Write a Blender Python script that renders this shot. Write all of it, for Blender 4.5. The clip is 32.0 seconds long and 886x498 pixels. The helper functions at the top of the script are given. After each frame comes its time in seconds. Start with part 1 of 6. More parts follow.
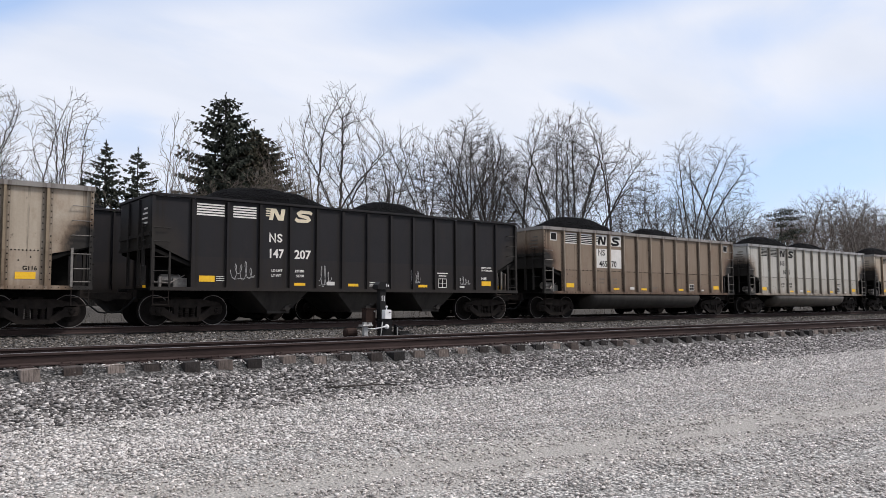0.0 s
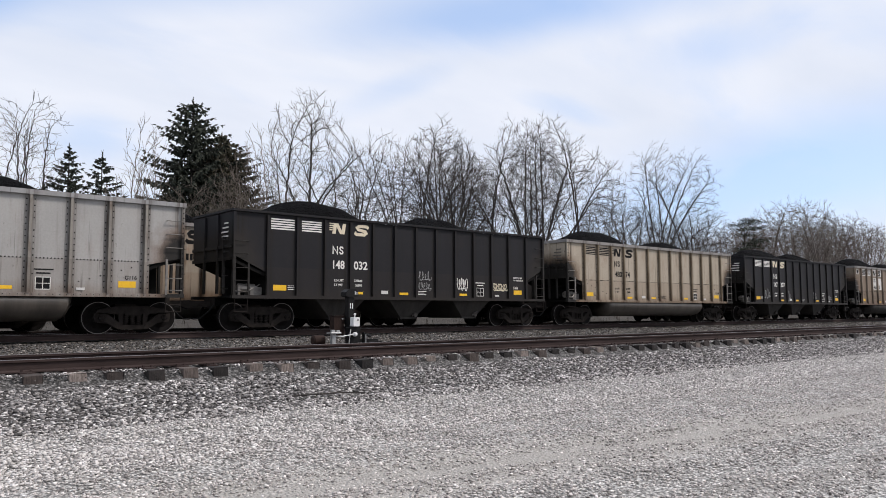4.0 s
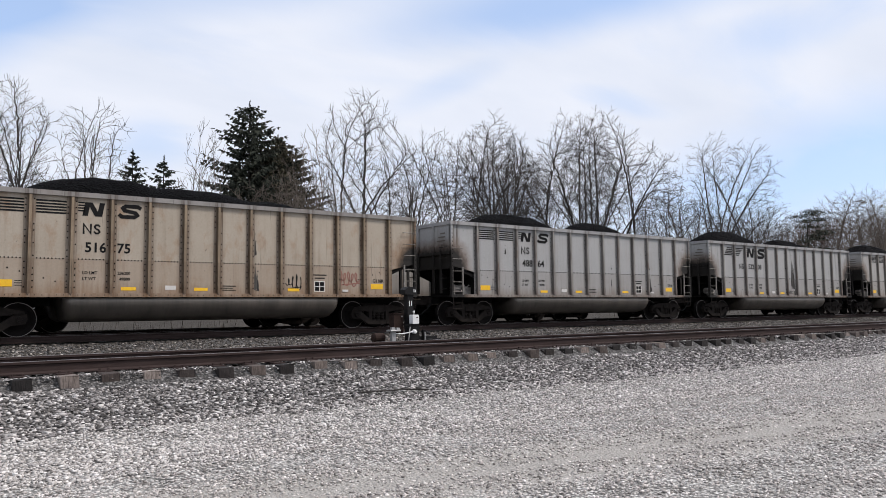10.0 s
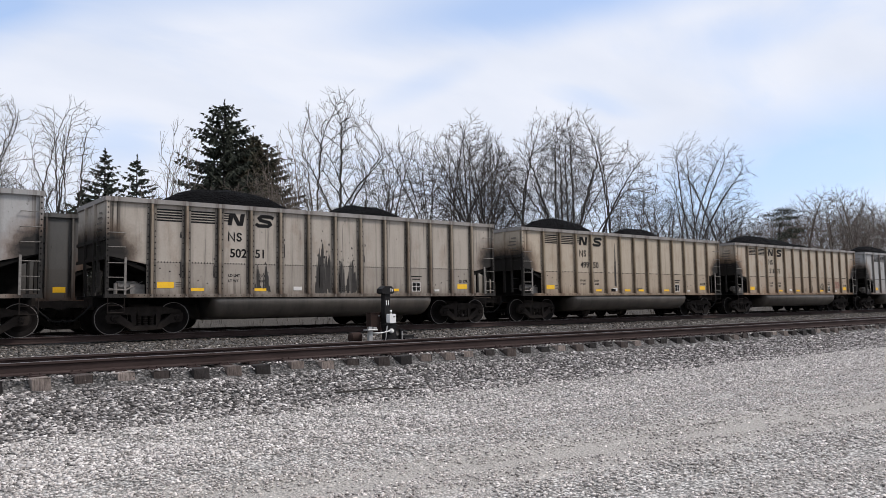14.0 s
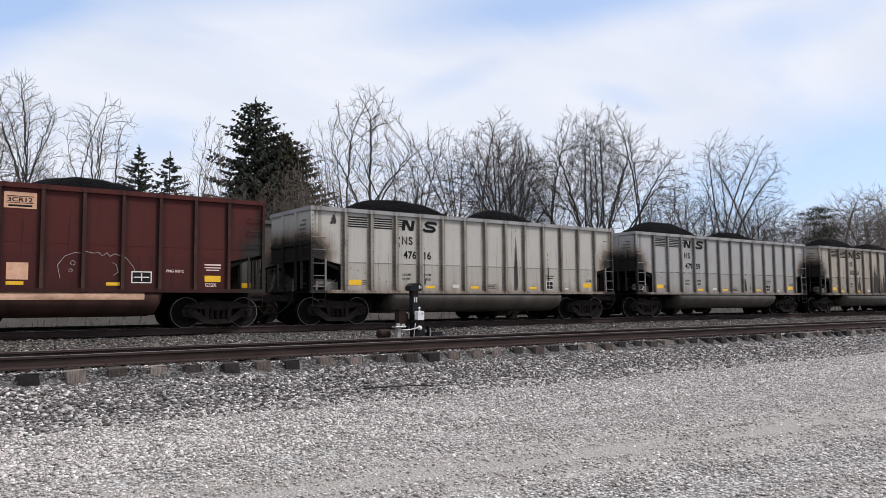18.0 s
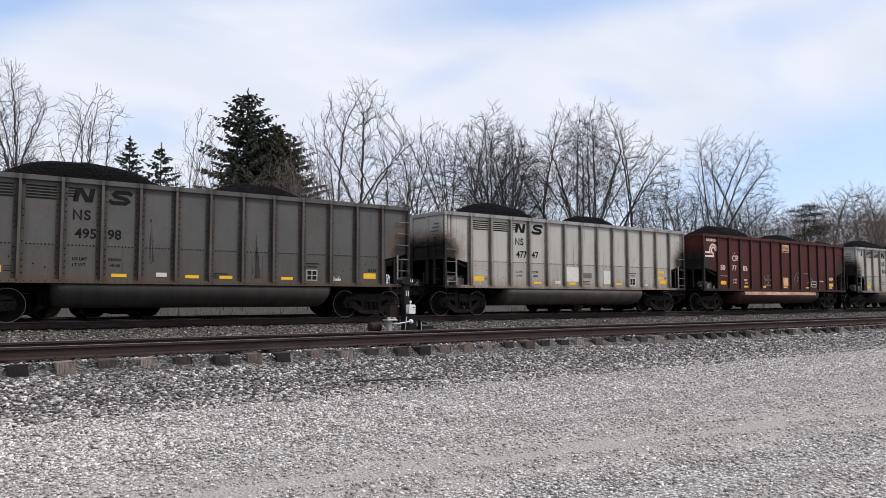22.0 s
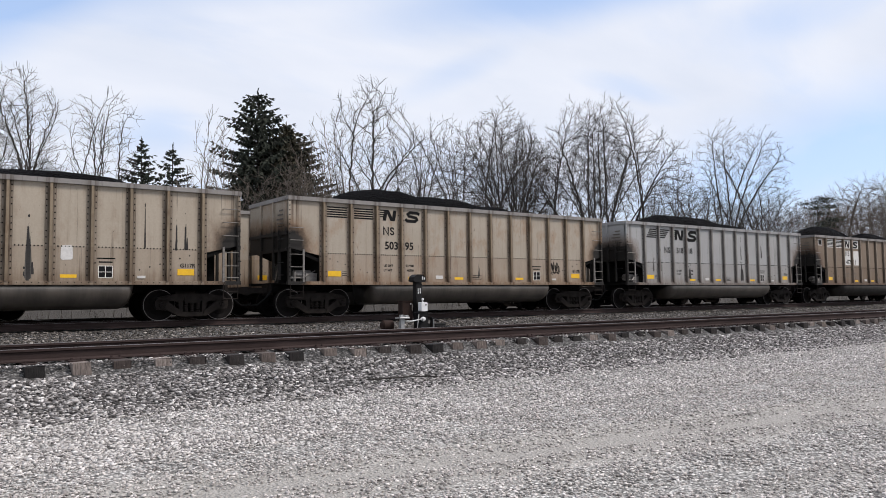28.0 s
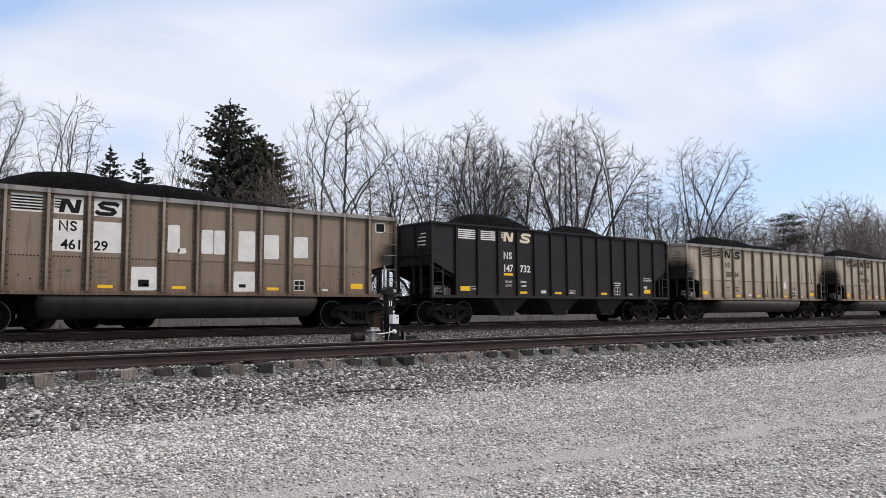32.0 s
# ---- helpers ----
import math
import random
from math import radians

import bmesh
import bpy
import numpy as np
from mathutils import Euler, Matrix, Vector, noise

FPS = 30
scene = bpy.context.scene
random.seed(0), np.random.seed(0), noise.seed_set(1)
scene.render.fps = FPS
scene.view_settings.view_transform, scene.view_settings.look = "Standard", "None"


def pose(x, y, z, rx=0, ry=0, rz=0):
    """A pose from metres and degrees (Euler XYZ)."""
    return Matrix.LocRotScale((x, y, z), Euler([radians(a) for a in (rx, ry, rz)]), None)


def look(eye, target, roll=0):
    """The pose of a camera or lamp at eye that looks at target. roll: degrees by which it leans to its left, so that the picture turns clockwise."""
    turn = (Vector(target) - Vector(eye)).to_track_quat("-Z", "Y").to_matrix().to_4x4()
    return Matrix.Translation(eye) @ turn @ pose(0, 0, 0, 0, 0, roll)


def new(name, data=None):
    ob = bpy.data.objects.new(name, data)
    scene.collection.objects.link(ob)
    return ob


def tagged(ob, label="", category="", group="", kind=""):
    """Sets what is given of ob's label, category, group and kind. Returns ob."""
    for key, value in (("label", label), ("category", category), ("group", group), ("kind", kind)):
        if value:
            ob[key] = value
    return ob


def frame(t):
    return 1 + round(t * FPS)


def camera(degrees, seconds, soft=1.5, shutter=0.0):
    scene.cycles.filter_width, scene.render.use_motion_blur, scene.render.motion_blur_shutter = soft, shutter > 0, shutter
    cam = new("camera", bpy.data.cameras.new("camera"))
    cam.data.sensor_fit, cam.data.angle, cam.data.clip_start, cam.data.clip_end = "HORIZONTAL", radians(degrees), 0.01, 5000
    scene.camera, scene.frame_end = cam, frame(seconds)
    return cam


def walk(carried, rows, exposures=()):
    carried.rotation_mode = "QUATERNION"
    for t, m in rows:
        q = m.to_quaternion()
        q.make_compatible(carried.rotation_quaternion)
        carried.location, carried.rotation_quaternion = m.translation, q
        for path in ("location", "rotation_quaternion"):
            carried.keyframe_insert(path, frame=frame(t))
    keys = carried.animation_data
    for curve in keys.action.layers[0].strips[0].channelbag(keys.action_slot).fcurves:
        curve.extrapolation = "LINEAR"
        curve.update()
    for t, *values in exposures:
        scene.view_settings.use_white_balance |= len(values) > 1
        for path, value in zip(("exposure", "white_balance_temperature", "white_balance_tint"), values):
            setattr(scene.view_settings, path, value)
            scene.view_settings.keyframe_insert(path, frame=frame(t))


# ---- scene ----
cam = camera(60.2, 32.0, soft=0.6)
EYE = 0.6  # eye above the rail tops
PATH = [  # seconds, x, y, yaw, pitch, roll
    (0, 0.128, -0.040, -38.60, 4.21, 0.30),
    (0.5, 0.127, -0.040, -38.21, 4.29, 0.11),
    (1, 0.126, -0.041, -37.91, 4.16, 0.15),
    (1.5, 0.125, -0.041, -37.91, 3.96, 0.30),
    (2, 0.125, -0.042, -38.25, 3.96, 0.28),
    (2.5, 0.124, -0.042, -38.88, 4.14, 0.05),
    (3, 0.123, -0.043, -39.70, 4.31, -0.07),
    (3.5, 0.122, -0.043, -40.70, 4.56, -0.11),
    (5.5, 0.115, -0.045, -40.90, 5.36, 0.73),
    (6, 0.075, -0.040, -40.35, 5.33, 1.01),
    (6.5, 0.052, -0.035, -39.87, 5.34, 1.07),
    (7, 0.030, -0.030, -39.05, 5.31, 0.99),
    (7.5, 0.005, -0.025, -37.78, 5.01, 0.89),
    (8, 0.003, -0.020, -36.65, 4.48, 0.93),
    (8.5, 0.002, -0.010, -36.20, 4.22, 0.79),
    (9, 0.000, 0.000, -36.35, 4.31, 0.65),
    (9.5, -0.000, 0.000, -36.63, 4.49, 0.62),
    (10, -0.001, 0.000, -36.95, 4.58, 0.71),
    (10.5, -0.001, 0.000, -37.23, 4.61, 0.81),
    (11, -0.001, 0.000, -37.71, 4.68, 0.89),
    (11.5, -0.002, 0.000, -38.39, 4.73, 1.01),
    (12, -0.002, 0.000, -38.91, 4.72, 0.96),
    (12.5, -0.002, 0.000, -39.23, 4.70, 0.89),
    (13, -0.003, 0.000, -39.29, 4.66, 0.86),
    (13.5, -0.003, 0.000, -39.11, 4.58, 0.91),
    (14, -0.003, 0.000, -38.67, 4.48, 1.02),
    (14.5, -0.004, 0.000, -38.03, 4.45, 0.89),
    (15, -0.004, 0.000, -37.27, 4.37, 0.81),
    (15.5, -0.004, 0.000, -36.56, 4.10, 0.80),
    (17.5, -0.006, 0.000, -36.71, 4.31, 0.47),
    (18, -0.006, 0.000, -36.57, 4.31, 0.51),
    (18.5, -0.006, 0.000, -36.06, 4.38, 0.64),
    (19, -0.007, 0.000, -35.31, 4.41, 0.76),
    (19.5, -0.007, 0.000, -34.78, 4.12, 0.85),
    (20, -0.007, 0.000, -34.57, 3.80, 0.99),
    (20.5, -0.007, 0.000, -34.79, 3.70, 1.05),
    (21, -0.008, 0.000, -35.32, 3.80, 0.84),
    (21.5, -0.008, 0.000, -36.19, 3.88, 0.40),
    (22, -0.008, 0.000, -37.22, 3.85, 0.07),
    (22.5, -0.009, 0.000, -37.93, 3.84, 0.03),
    (23, -0.009, 0.000, -38.09, 3.90, 0.14),
    (23.5, -0.009, 0.000, -38.08, 4.02, 0.15),
    (24, -0.010, 0.000, -38.09, 4.09, 0.14),
    (24.5, -0.010, 0.000, -38.00, 4.08, 0.27),
    (25, -0.010, 0.000, -37.62, 3.98, 0.47),
    (25.5, -0.011, 0.000, -37.13, 3.85, 0.72),
    (26, -0.011, 0.000, -36.78, 3.91, 0.78),
    (26.5, -0.011, 0.000, -36.56, 4.02, 0.72),
    (28.5, -0.013, 0.000, -36.31, 3.58, 0.71),
    (29, -0.013, 0.000, -36.59, 3.68, 0.67),
    (29.5, -0.013, 0.000, -36.85, 3.75, 0.48),
    (30, -0.014, 0.000, -37.13, 3.89, 0.36),
    (30.5, -0.014, 0.000, -37.53, 4.11, 0.27),
    (31, -0.014, 0.000, -38.02, 4.34, 0.26),
    (31.5, -0.015, 0.000, -38.36, 4.53, 0.28),
    (32, -0.015, 0.000, -38.48, 4.59, 0.29),
]
walk(cam, [(t, pose(x, y, EYE, 90 + pitch, roll, yaw)) for t, x, y, yaw, pitch, roll in PATH], exposures=[(0, 0.0, 6800, 14), (32, 0.0, 6800, 14)])

# ---- sky and sun ----
SUN_ELEVATION, SUN_TURN = 50, 134
world = bpy.data.worlds.new("sky")
scene.world = world
world.use_nodes = True
wt = world.node_tree
wt.nodes.clear()


def node(tree, kind, **inputs):
    n = tree.nodes.new(kind)
    for key, value in inputs.items():
        n.inputs[key.replace("_", " ")].default_value = value
    return n


def ramp(tree, stops, source=None, smooth=False):
    n = tree.nodes.new("ShaderNodeValToRGB")
    if smooth:
        n.color_ramp.interpolation = "EASE"
    els = n.color_ramp.elements
    while len(els) < len(stops):
        els.new(0.5)
    for e, (p, c) in zip(els, stops):
        e.position, e.color = p, (*c, 1) if len(c) == 3 else c
    if source:
        tree.links.new(source, n.inputs[0])
    return n


def build_sky():
    sky = wt.nodes.new("ShaderNodeTexSky")
    sky.sky_type, sky.sun_disc = "NISHITA", False
    sky.sun_elevation, sky.sun_rotation = radians(SUN_ELEVATION), radians(SUN_TURN)
    sky.altitude, sky.air_density, sky.dust_density, sky.ozone_density = 200, 1.0, 1.5, 1.5

    def calc(op, a, b=0.0, clamp=False):
        n = wt.nodes.new("ShaderNodeMath"); n.operation = op; n.use_clamp = clamp
        for i, v in enumerate((a, b)):
            if isinstance(v, (int, float)):
                n.inputs[i].default_value = v
            else:
                wt.links.new(v, n.inputs[i])
        return n.outputs[0]
    co = wt.nodes.new("ShaderNodeTexCoord")
    sep = wt.nodes.new("ShaderNodeSeparateXYZ")
    wt.links.new(co.outputs["Generated"], sep.inputs[0])
    x, y, z = sep.outputs
    # clouds lie in long soft banks: direction flattened on a dome
    up = calc("ADD", z, 0.22)
    flat = wt.nodes.new("ShaderNodeCombineXYZ")
    wt.links.new(calc("DIVIDE", x, up), flat.inputs[0])
    wt.links.new(calc("DIVIDE", y, up), flat.inputs[1])
    wt.links.new(z, flat.inputs[2])
    turn = wt.nodes.new("ShaderNodeMapping")
    turn.inputs["Rotation"].default_value = (0, 0, radians(-52))
    turn.inputs["Scale"].default_value = (0.75, 1.5, 0.6)
    turn.inputs["Location"].default_value = (3.3, 1.7, 0)
    wt.links.new(flat.outputs[0], turn.inputs[0])
    big = node(wt, "ShaderNodeTexNoise", Scale=1.6, Detail=9.0, Roughness=0.52, Distortion=0.5)
    wt.links.new(turn.outputs[0], big.inputs["Vector"])
    # north-east sky: gaps of blue in the thin cloud, as (across, up, half width, half height, tilt, depth)
    ahead = calc("MAXIMUM", calc("ADD", calc("MULTIPLY", x, math.sin(radians(37))), calc("MULTIPLY", y, math.cos(radians(37)))), 0.05)
    across = calc("DIVIDE", calc("SUBTRACT", calc("MULTIPLY", x, math.cos(radians(37))), calc("MULTIPLY", y, math.sin(radians(37)))), ahead)
    wav = wt.nodes.new("ShaderNodeCombineXYZ")
    wt.links.new(calc("ADD", across, calc("MULTIPLY", calc("SUBTRACT", big.outputs["Fac"], 0.5), 0.16)), wav.inputs[0])
    wt.links.new(calc("ADD", calc("DIVIDE", z, ahead), calc("MULTIPLY", calc("SUBTRACT", big.outputs["Fac"], 0.5), 0.09)), wav.inputs[1])
    gaps = 0.0
    for u, v, w, h, tilt, depth in ((-0.66, 0.38, 0.2, 0.075, 18, 0.8), (-0.3, 0.44, 0.5, 0.05, 4, 0.5), (0.17, 0.415, 0.28, 0.05, 7, 0.95), (0.02, 0.305, 0.1, 0.022, 24, 0.3), (0.26, 0.285, 0.075, 0.026, -8, 0.38),
                                    (0.62, 0.2, 0.36, 0.1, 12, 0.95), (-0.37, 0.235, 0.065, 0.045, 10, 0.5), (0.47, 0.37, 0.12, 0.035, 15, 0.35), (0.3, 0.12, 0.14, 0.05, 0, 0.35)):
        m = wt.nodes.new("ShaderNodeMapping")
        m.vector_type = "TEXTURE"
        m.inputs["Location"].default_value, m.inputs["Rotation"].default_value, m.inputs["Scale"].default_value = (u, v, 0), (0, 0, radians(tilt)), (w, h, 1)
        wt.links.new(wav.outputs[0], m.inputs[0])
        far = wt.nodes.new("ShaderNodeVectorMath"); far.operation = "LENGTH"
        wt.links.new(m.outputs[0], far.inputs[0])
        soft = node(wt, "ShaderNodeMapRange", From_Min=1.35, From_Max=0.15, To_Min=0.0, To_Max=depth)
        soft.interpolation_type = "SMOOTHSTEP"
        wt.links.new(far.outputs["Value"], soft.inputs["Value"])
        gaps = calc("ADD", soft.outputs["Result"], gaps)
    thick = ramp(wt, [(0.32, (0.72, 0.72, 0.72)), (0.55, (1, 1, 1))], big.outputs["Fac"], True)
    cover = calc("SUBTRACT", thick.outputs[0], gaps, True)
    shade = node(wt, "ShaderNodeTexNoise", Scale=2.3, Detail=6.0, Roughness=0.5)
    wt.links.new(turn.outputs[0], shade.inputs["Vector"])
    cloud = ramp(wt, [(0.3, (7.2, 8.15, 9.6)), (0.7, (8.3, 9.1, 10.3))], shade.outputs["Fac"])
    lift = wt.nodes.new("ShaderNodeMix"); lift.data_type = "RGBA"; lift.blend_type = "MULTIPLY"
    lift.inputs["Factor"].default_value = 1.0
    lift.inputs["B"].default_value = (2.2, 2.3, 2.5, 1)
    wt.links.new(sky.outputs[0], lift.inputs["A"])
    mix = wt.nodes.new("ShaderNodeMix"); mix.data_type = "RGBA"
    wt.links.new(cover, mix.inputs["Factor"])
    veil = wt.nodes.new("ShaderNodeMix"); veil.data_type = "RGBA"
    veil.inputs["Factor"].default_value = 0.6
    veil.inputs["B"].default_value = (4.7, 6.5, 9.3, 1)
    wt.links.new(lift.outputs["Result"], veil.inputs["A"])
    wt.links.new(veil.outputs["Result"], mix.inputs["A"])
    wt.links.new(cloud.outputs[0], mix.inputs["B"])
    bg = wt.nodes.new("ShaderNodeBackground")
    bg.inputs["Strength"].default_value = 0.1
    out = wt.nodes.new("ShaderNodeOutputWorld")
    wt.links.new(mix.outputs["Result"], bg.inputs["Color"])
    wt.links.new(bg.outputs[0], out.inputs["Surface"])


build_sky()
sun = new("sun", bpy.data.lights.new("sun", "SUN"))
sun.data.energy, sun.data.angle, sun.data.color = 3.0, radians(12), (1.0, 0.97, 0.94)
sun.matrix_world = look((0, 0, 0), (-math.sin(radians(SUN_TURN)) * math.cos(radians(SUN_ELEVATION)), -math.cos(radians(SUN_TURN)) * math.cos(radians(SUN_ELEVATION)), -math.sin(radians(SUN_ELEVATION))))


# ---- materials ----
def material(name, rough=0.7, metal=0.0):
    m = bpy.data.materials.new(name)
    m.use_nodes = True
    b = m.node_tree.nodes["Principled BSDF"]
    b.inputs["Roughness"].default_value, b.inputs["Metallic"].default_value = rough, metal
    return m, m.node_tree, b


def bump(tree, b, height, strength, distance=0.02):
    n = node(tree, "ShaderNodeBump", Strength=strength, Distance=distance)
    tree.links.new(height, n.inputs["Height"])
    tree.links.new(n.outputs[0], b.inputs["Normal"])


def mixed(tree, fac, a, b, blend="MIX"):
    n = tree.nodes.new("ShaderNodeMix")
    n.data_type, n.blend_type = "RGBA", blend
    for socket, value in (("Factor", fac), ("A", a), ("B", b)):
        if isinstance(value, (tuple, float, int)):
            n.inputs[socket].default_value = (*value, 1) if isinstance(value, tuple) and len(value) == 3 else value
        else:
            tree.links.new(value, n.inputs[socket])
    return n.outputs["Result"]


def noise_of(tree, scale, stretch=(1, 1, 1), detail=5.0, rough=0.6, space="Object", shift=None):
    co = tree.nodes.new("ShaderNodeTexCoord")
    mp = tree.nodes.new("ShaderNodeMapping")
    mp.inputs["Scale"].default_value = stretch
    tree.links.new(co.outputs[space], mp.inputs[0])
    if shift is not None:
        tree.links.new(shift, mp.inputs["Location"])
    n = node(tree, "ShaderNodeTexNoise", Scale=scale, Detail=detail, Roughness=rough)
    tree.links.new(mp.outputs[0], n.inputs["Vector"])
    return n.outputs["Fac"]


def plain(name, a, b, scale=6.0, rough=0.7, metal=0.0, relief=0.2, stretch=(1, 1, 1), shine=0.5):
    """Two tones over grain, with fine relief."""
    m, t, s = material(name, rough, metal)
    s.inputs["Specular IOR Level"].default_value = shine
    f = noise_of(t, scale, stretch)
    g = noise_of(t, scale * 7, stretch)
    c = mixed(t, ramp(t, [(0.32, (0, 0, 0)), (0.68, (1, 1, 1))], f).outputs[0], a, b)
    c = mixed(t, 0.35, c, mixed(t, g, tuple(v * 0.6 for v in a), tuple(min(1, v * 1.3) for v in b)))
    t.links.new(c, s.inputs["Base Color"])
    bump(t, s, g, relief, 0.01)
    return m


def car_paint(name, base, dirt, streak, soot=0.6, faded=(0.5, 0.48, 0.44), fade=0.25, rust=(0.2, 0.09, 0.04), rusty=0.1, rough=0.62):
    """Weathered freight-car paint: mottled fade, rain streaks, soot round the open ends and along the sill."""
    m, t, s = material(name, rough)
    s.inputs["Specular IOR Level"].default_value = 0.22
    info = t.nodes.new("ShaderNodeObjectInfo")
    sh = t.nodes.new("ShaderNodeMath"); sh.operation = "MULTIPLY"; sh.inputs[1].default_value = 37.0
    t.links.new(info.outputs["Random"], sh.inputs[0])
    co = t.nodes.new("ShaderNodeTexCoord")
    sep = t.nodes.new("ShaderNodeSeparateXYZ")
    t.links.new(co.outputs["Object"], sep.inputs[0])

    def math_node(op, a, b=None, clamp=False):
        n = t.nodes.new("ShaderNodeMath"); n.operation = op; n.use_clamp = clamp
        for i, v in enumerate((a, b)):
            if v is None:
                continue
            if isinstance(v, (int, float)):
                n.inputs[i].default_value = v
            else:
                t.links.new(v, n.inputs[i])
        return n.outputs[0]
    x, z = sep.outputs[0], sep.outputs[2]
    blotch = noise_of(t, 0.8, (1, 1, 0.8), shift=sh.outputs[0])
    fine = noise_of(t, 16.0)
    down = noise_of(t, 2.6, (2.4, 1, 0.14), 7.0, 0.65, shift=sh.outputs[0])
    c = mixed(t, ramp(t, [(0.38, (0, 0, 0)), (0.62, (fade,) * 3)], blotch).outputs[0], base, faded)
    # thin rain streaks and rusty clouds
    c = mixed(t, ramp(t, [(0.5, (0, 0, 0)), (0.68, (0.22 * streak,) * 3)], down).outputs[0], c, dirt)
    c = mixed(t, ramp(t, [(0.52, (0, 0, 0)), (0.68, (rusty,) * 3)], noise_of(t, 1.5, (1.2, 1, 0.6), 8.0, 0.7, shift=sh.outputs[0])).outputs[0], c, rust)
    # the lower plates, under the riveted seam, have kept more dust
    under = math_node("MULTIPLY", math_node("LESS_THAN", z, 2.06), math_node("ADD", math_node("MULTIPLY", down, 0.55), 0.14))
    c = mixed(t, under, c, tuple(0.5 * u + k * v for u, v, k in zip(base, dirt, (0.8, 0.68, 0.6))))
    # run-off that has gathered along the ribs, plus corner shade put into the colour
    off = math_node("ABSOLUTE", math_node("SUBTRACT", math_node("FRACT", math_node("DIVIDE", math_node("SUBTRACT", x, 1.25 - 1.509), 1.006)), 0.5))
    edge = ramp(t, [(0.0, (0.12,) * 3), (0.038, (0.2,) * 3), (0.048, (1, 1, 1)), (0.075, (0.85,) * 3), (0.11, (0.55,) * 3), (0.125, (0.85,) * 3), (0.14, (0.3,) * 3), (0.24, (0, 0, 0))], off).outputs[0]
    worn = math_node("MULTIPLY", edge, math_node("ADD", math_node("MULTIPLY", math_node("SUBTRACT", noise_of(t, 1.3, (0.8, 1, 0.5), 6.0, shift=sh.outputs[0]), 0.35), 2.6 * streak), 0.3 + 0.35 * streak, True), True)
    c = mixed(t, worn, c, (0.5 * dirt[0], 0.42 * dirt[1], 0.37 * dirt[2]))
    # sill and top edge
    sill = math_node("ADD", math_node("MULTIPLY", math_node("SUBTRACT", 1.55, z), 1.3, True), math_node("MULTIPLY", math_node("SUBTRACT", down, 0.5), 1.1))
    c = mixed(t, ramp(t, [(0.1, (0, 0, 0)), (0.7, (0.65,) * 3)], sill).outputs[0], c, tuple(0.7 * u + 0.3 * v for u, v in zip(dirt, rust)))
    # chips, drips and oily spots
    spots = noise_of(t, 9.0, (1, 1, 0.45), 6.0, 0.75, shift=sh.outputs[0])
    c = mixed(t, ramp(t, [(0.64, (0, 0, 0)), (0.7, (0.7,) * 3)], spots).outputs[0], c, tuple(v * 0.4 for v in dirt))
    drips = noise_of(t, 4.5, (2.2, 1, 0.07), 5.0, 0.6, shift=sh.outputs[0])
    c = mixed(t, ramp(t, [(0.62, (0, 0, 0)), (0.7, (0.5,) * 3)], drips).outputs[0], c, tuple(v * 0.5 for v in dirt))
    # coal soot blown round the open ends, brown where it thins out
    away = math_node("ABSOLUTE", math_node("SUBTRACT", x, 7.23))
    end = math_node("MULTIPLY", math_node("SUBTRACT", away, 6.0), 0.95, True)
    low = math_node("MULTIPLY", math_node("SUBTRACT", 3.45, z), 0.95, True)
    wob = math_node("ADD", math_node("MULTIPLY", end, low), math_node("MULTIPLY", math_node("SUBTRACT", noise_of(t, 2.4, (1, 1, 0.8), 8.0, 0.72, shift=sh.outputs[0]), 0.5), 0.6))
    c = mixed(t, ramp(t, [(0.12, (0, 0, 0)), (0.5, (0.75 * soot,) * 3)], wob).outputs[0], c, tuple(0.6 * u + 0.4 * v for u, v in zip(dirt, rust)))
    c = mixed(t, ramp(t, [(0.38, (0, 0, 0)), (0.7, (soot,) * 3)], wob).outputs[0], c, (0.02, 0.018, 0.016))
    c = mixed(t, 0.5, c, mixed(t, fine, (0.72, 0.72, 0.72), (1.28, 1.28, 1.28)), "MULTIPLY")
    t.links.new(c, s.inputs["Base Color"])
    bump(t, s, fine, 0.15, 0.004)
    return m


M = {}
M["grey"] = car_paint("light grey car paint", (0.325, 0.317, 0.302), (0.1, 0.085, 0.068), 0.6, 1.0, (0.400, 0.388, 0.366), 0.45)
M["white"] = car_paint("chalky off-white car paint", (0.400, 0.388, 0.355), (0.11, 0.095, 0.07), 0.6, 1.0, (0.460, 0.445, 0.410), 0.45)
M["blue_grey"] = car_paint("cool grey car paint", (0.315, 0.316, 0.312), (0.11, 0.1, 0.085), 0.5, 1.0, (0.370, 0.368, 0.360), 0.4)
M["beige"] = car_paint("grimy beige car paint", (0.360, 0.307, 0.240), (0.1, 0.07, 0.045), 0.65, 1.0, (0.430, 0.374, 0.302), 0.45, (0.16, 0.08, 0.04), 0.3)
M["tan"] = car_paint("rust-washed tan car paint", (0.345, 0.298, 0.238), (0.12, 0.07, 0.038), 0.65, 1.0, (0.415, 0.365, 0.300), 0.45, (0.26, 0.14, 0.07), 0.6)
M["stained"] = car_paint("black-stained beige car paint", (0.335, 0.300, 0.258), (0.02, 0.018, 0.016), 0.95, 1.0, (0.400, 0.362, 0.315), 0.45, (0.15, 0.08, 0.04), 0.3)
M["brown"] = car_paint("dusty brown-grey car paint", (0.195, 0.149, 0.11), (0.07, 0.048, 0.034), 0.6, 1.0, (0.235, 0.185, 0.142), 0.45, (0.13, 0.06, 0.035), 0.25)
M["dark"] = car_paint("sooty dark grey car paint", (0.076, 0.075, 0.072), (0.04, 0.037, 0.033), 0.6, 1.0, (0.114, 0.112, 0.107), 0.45)
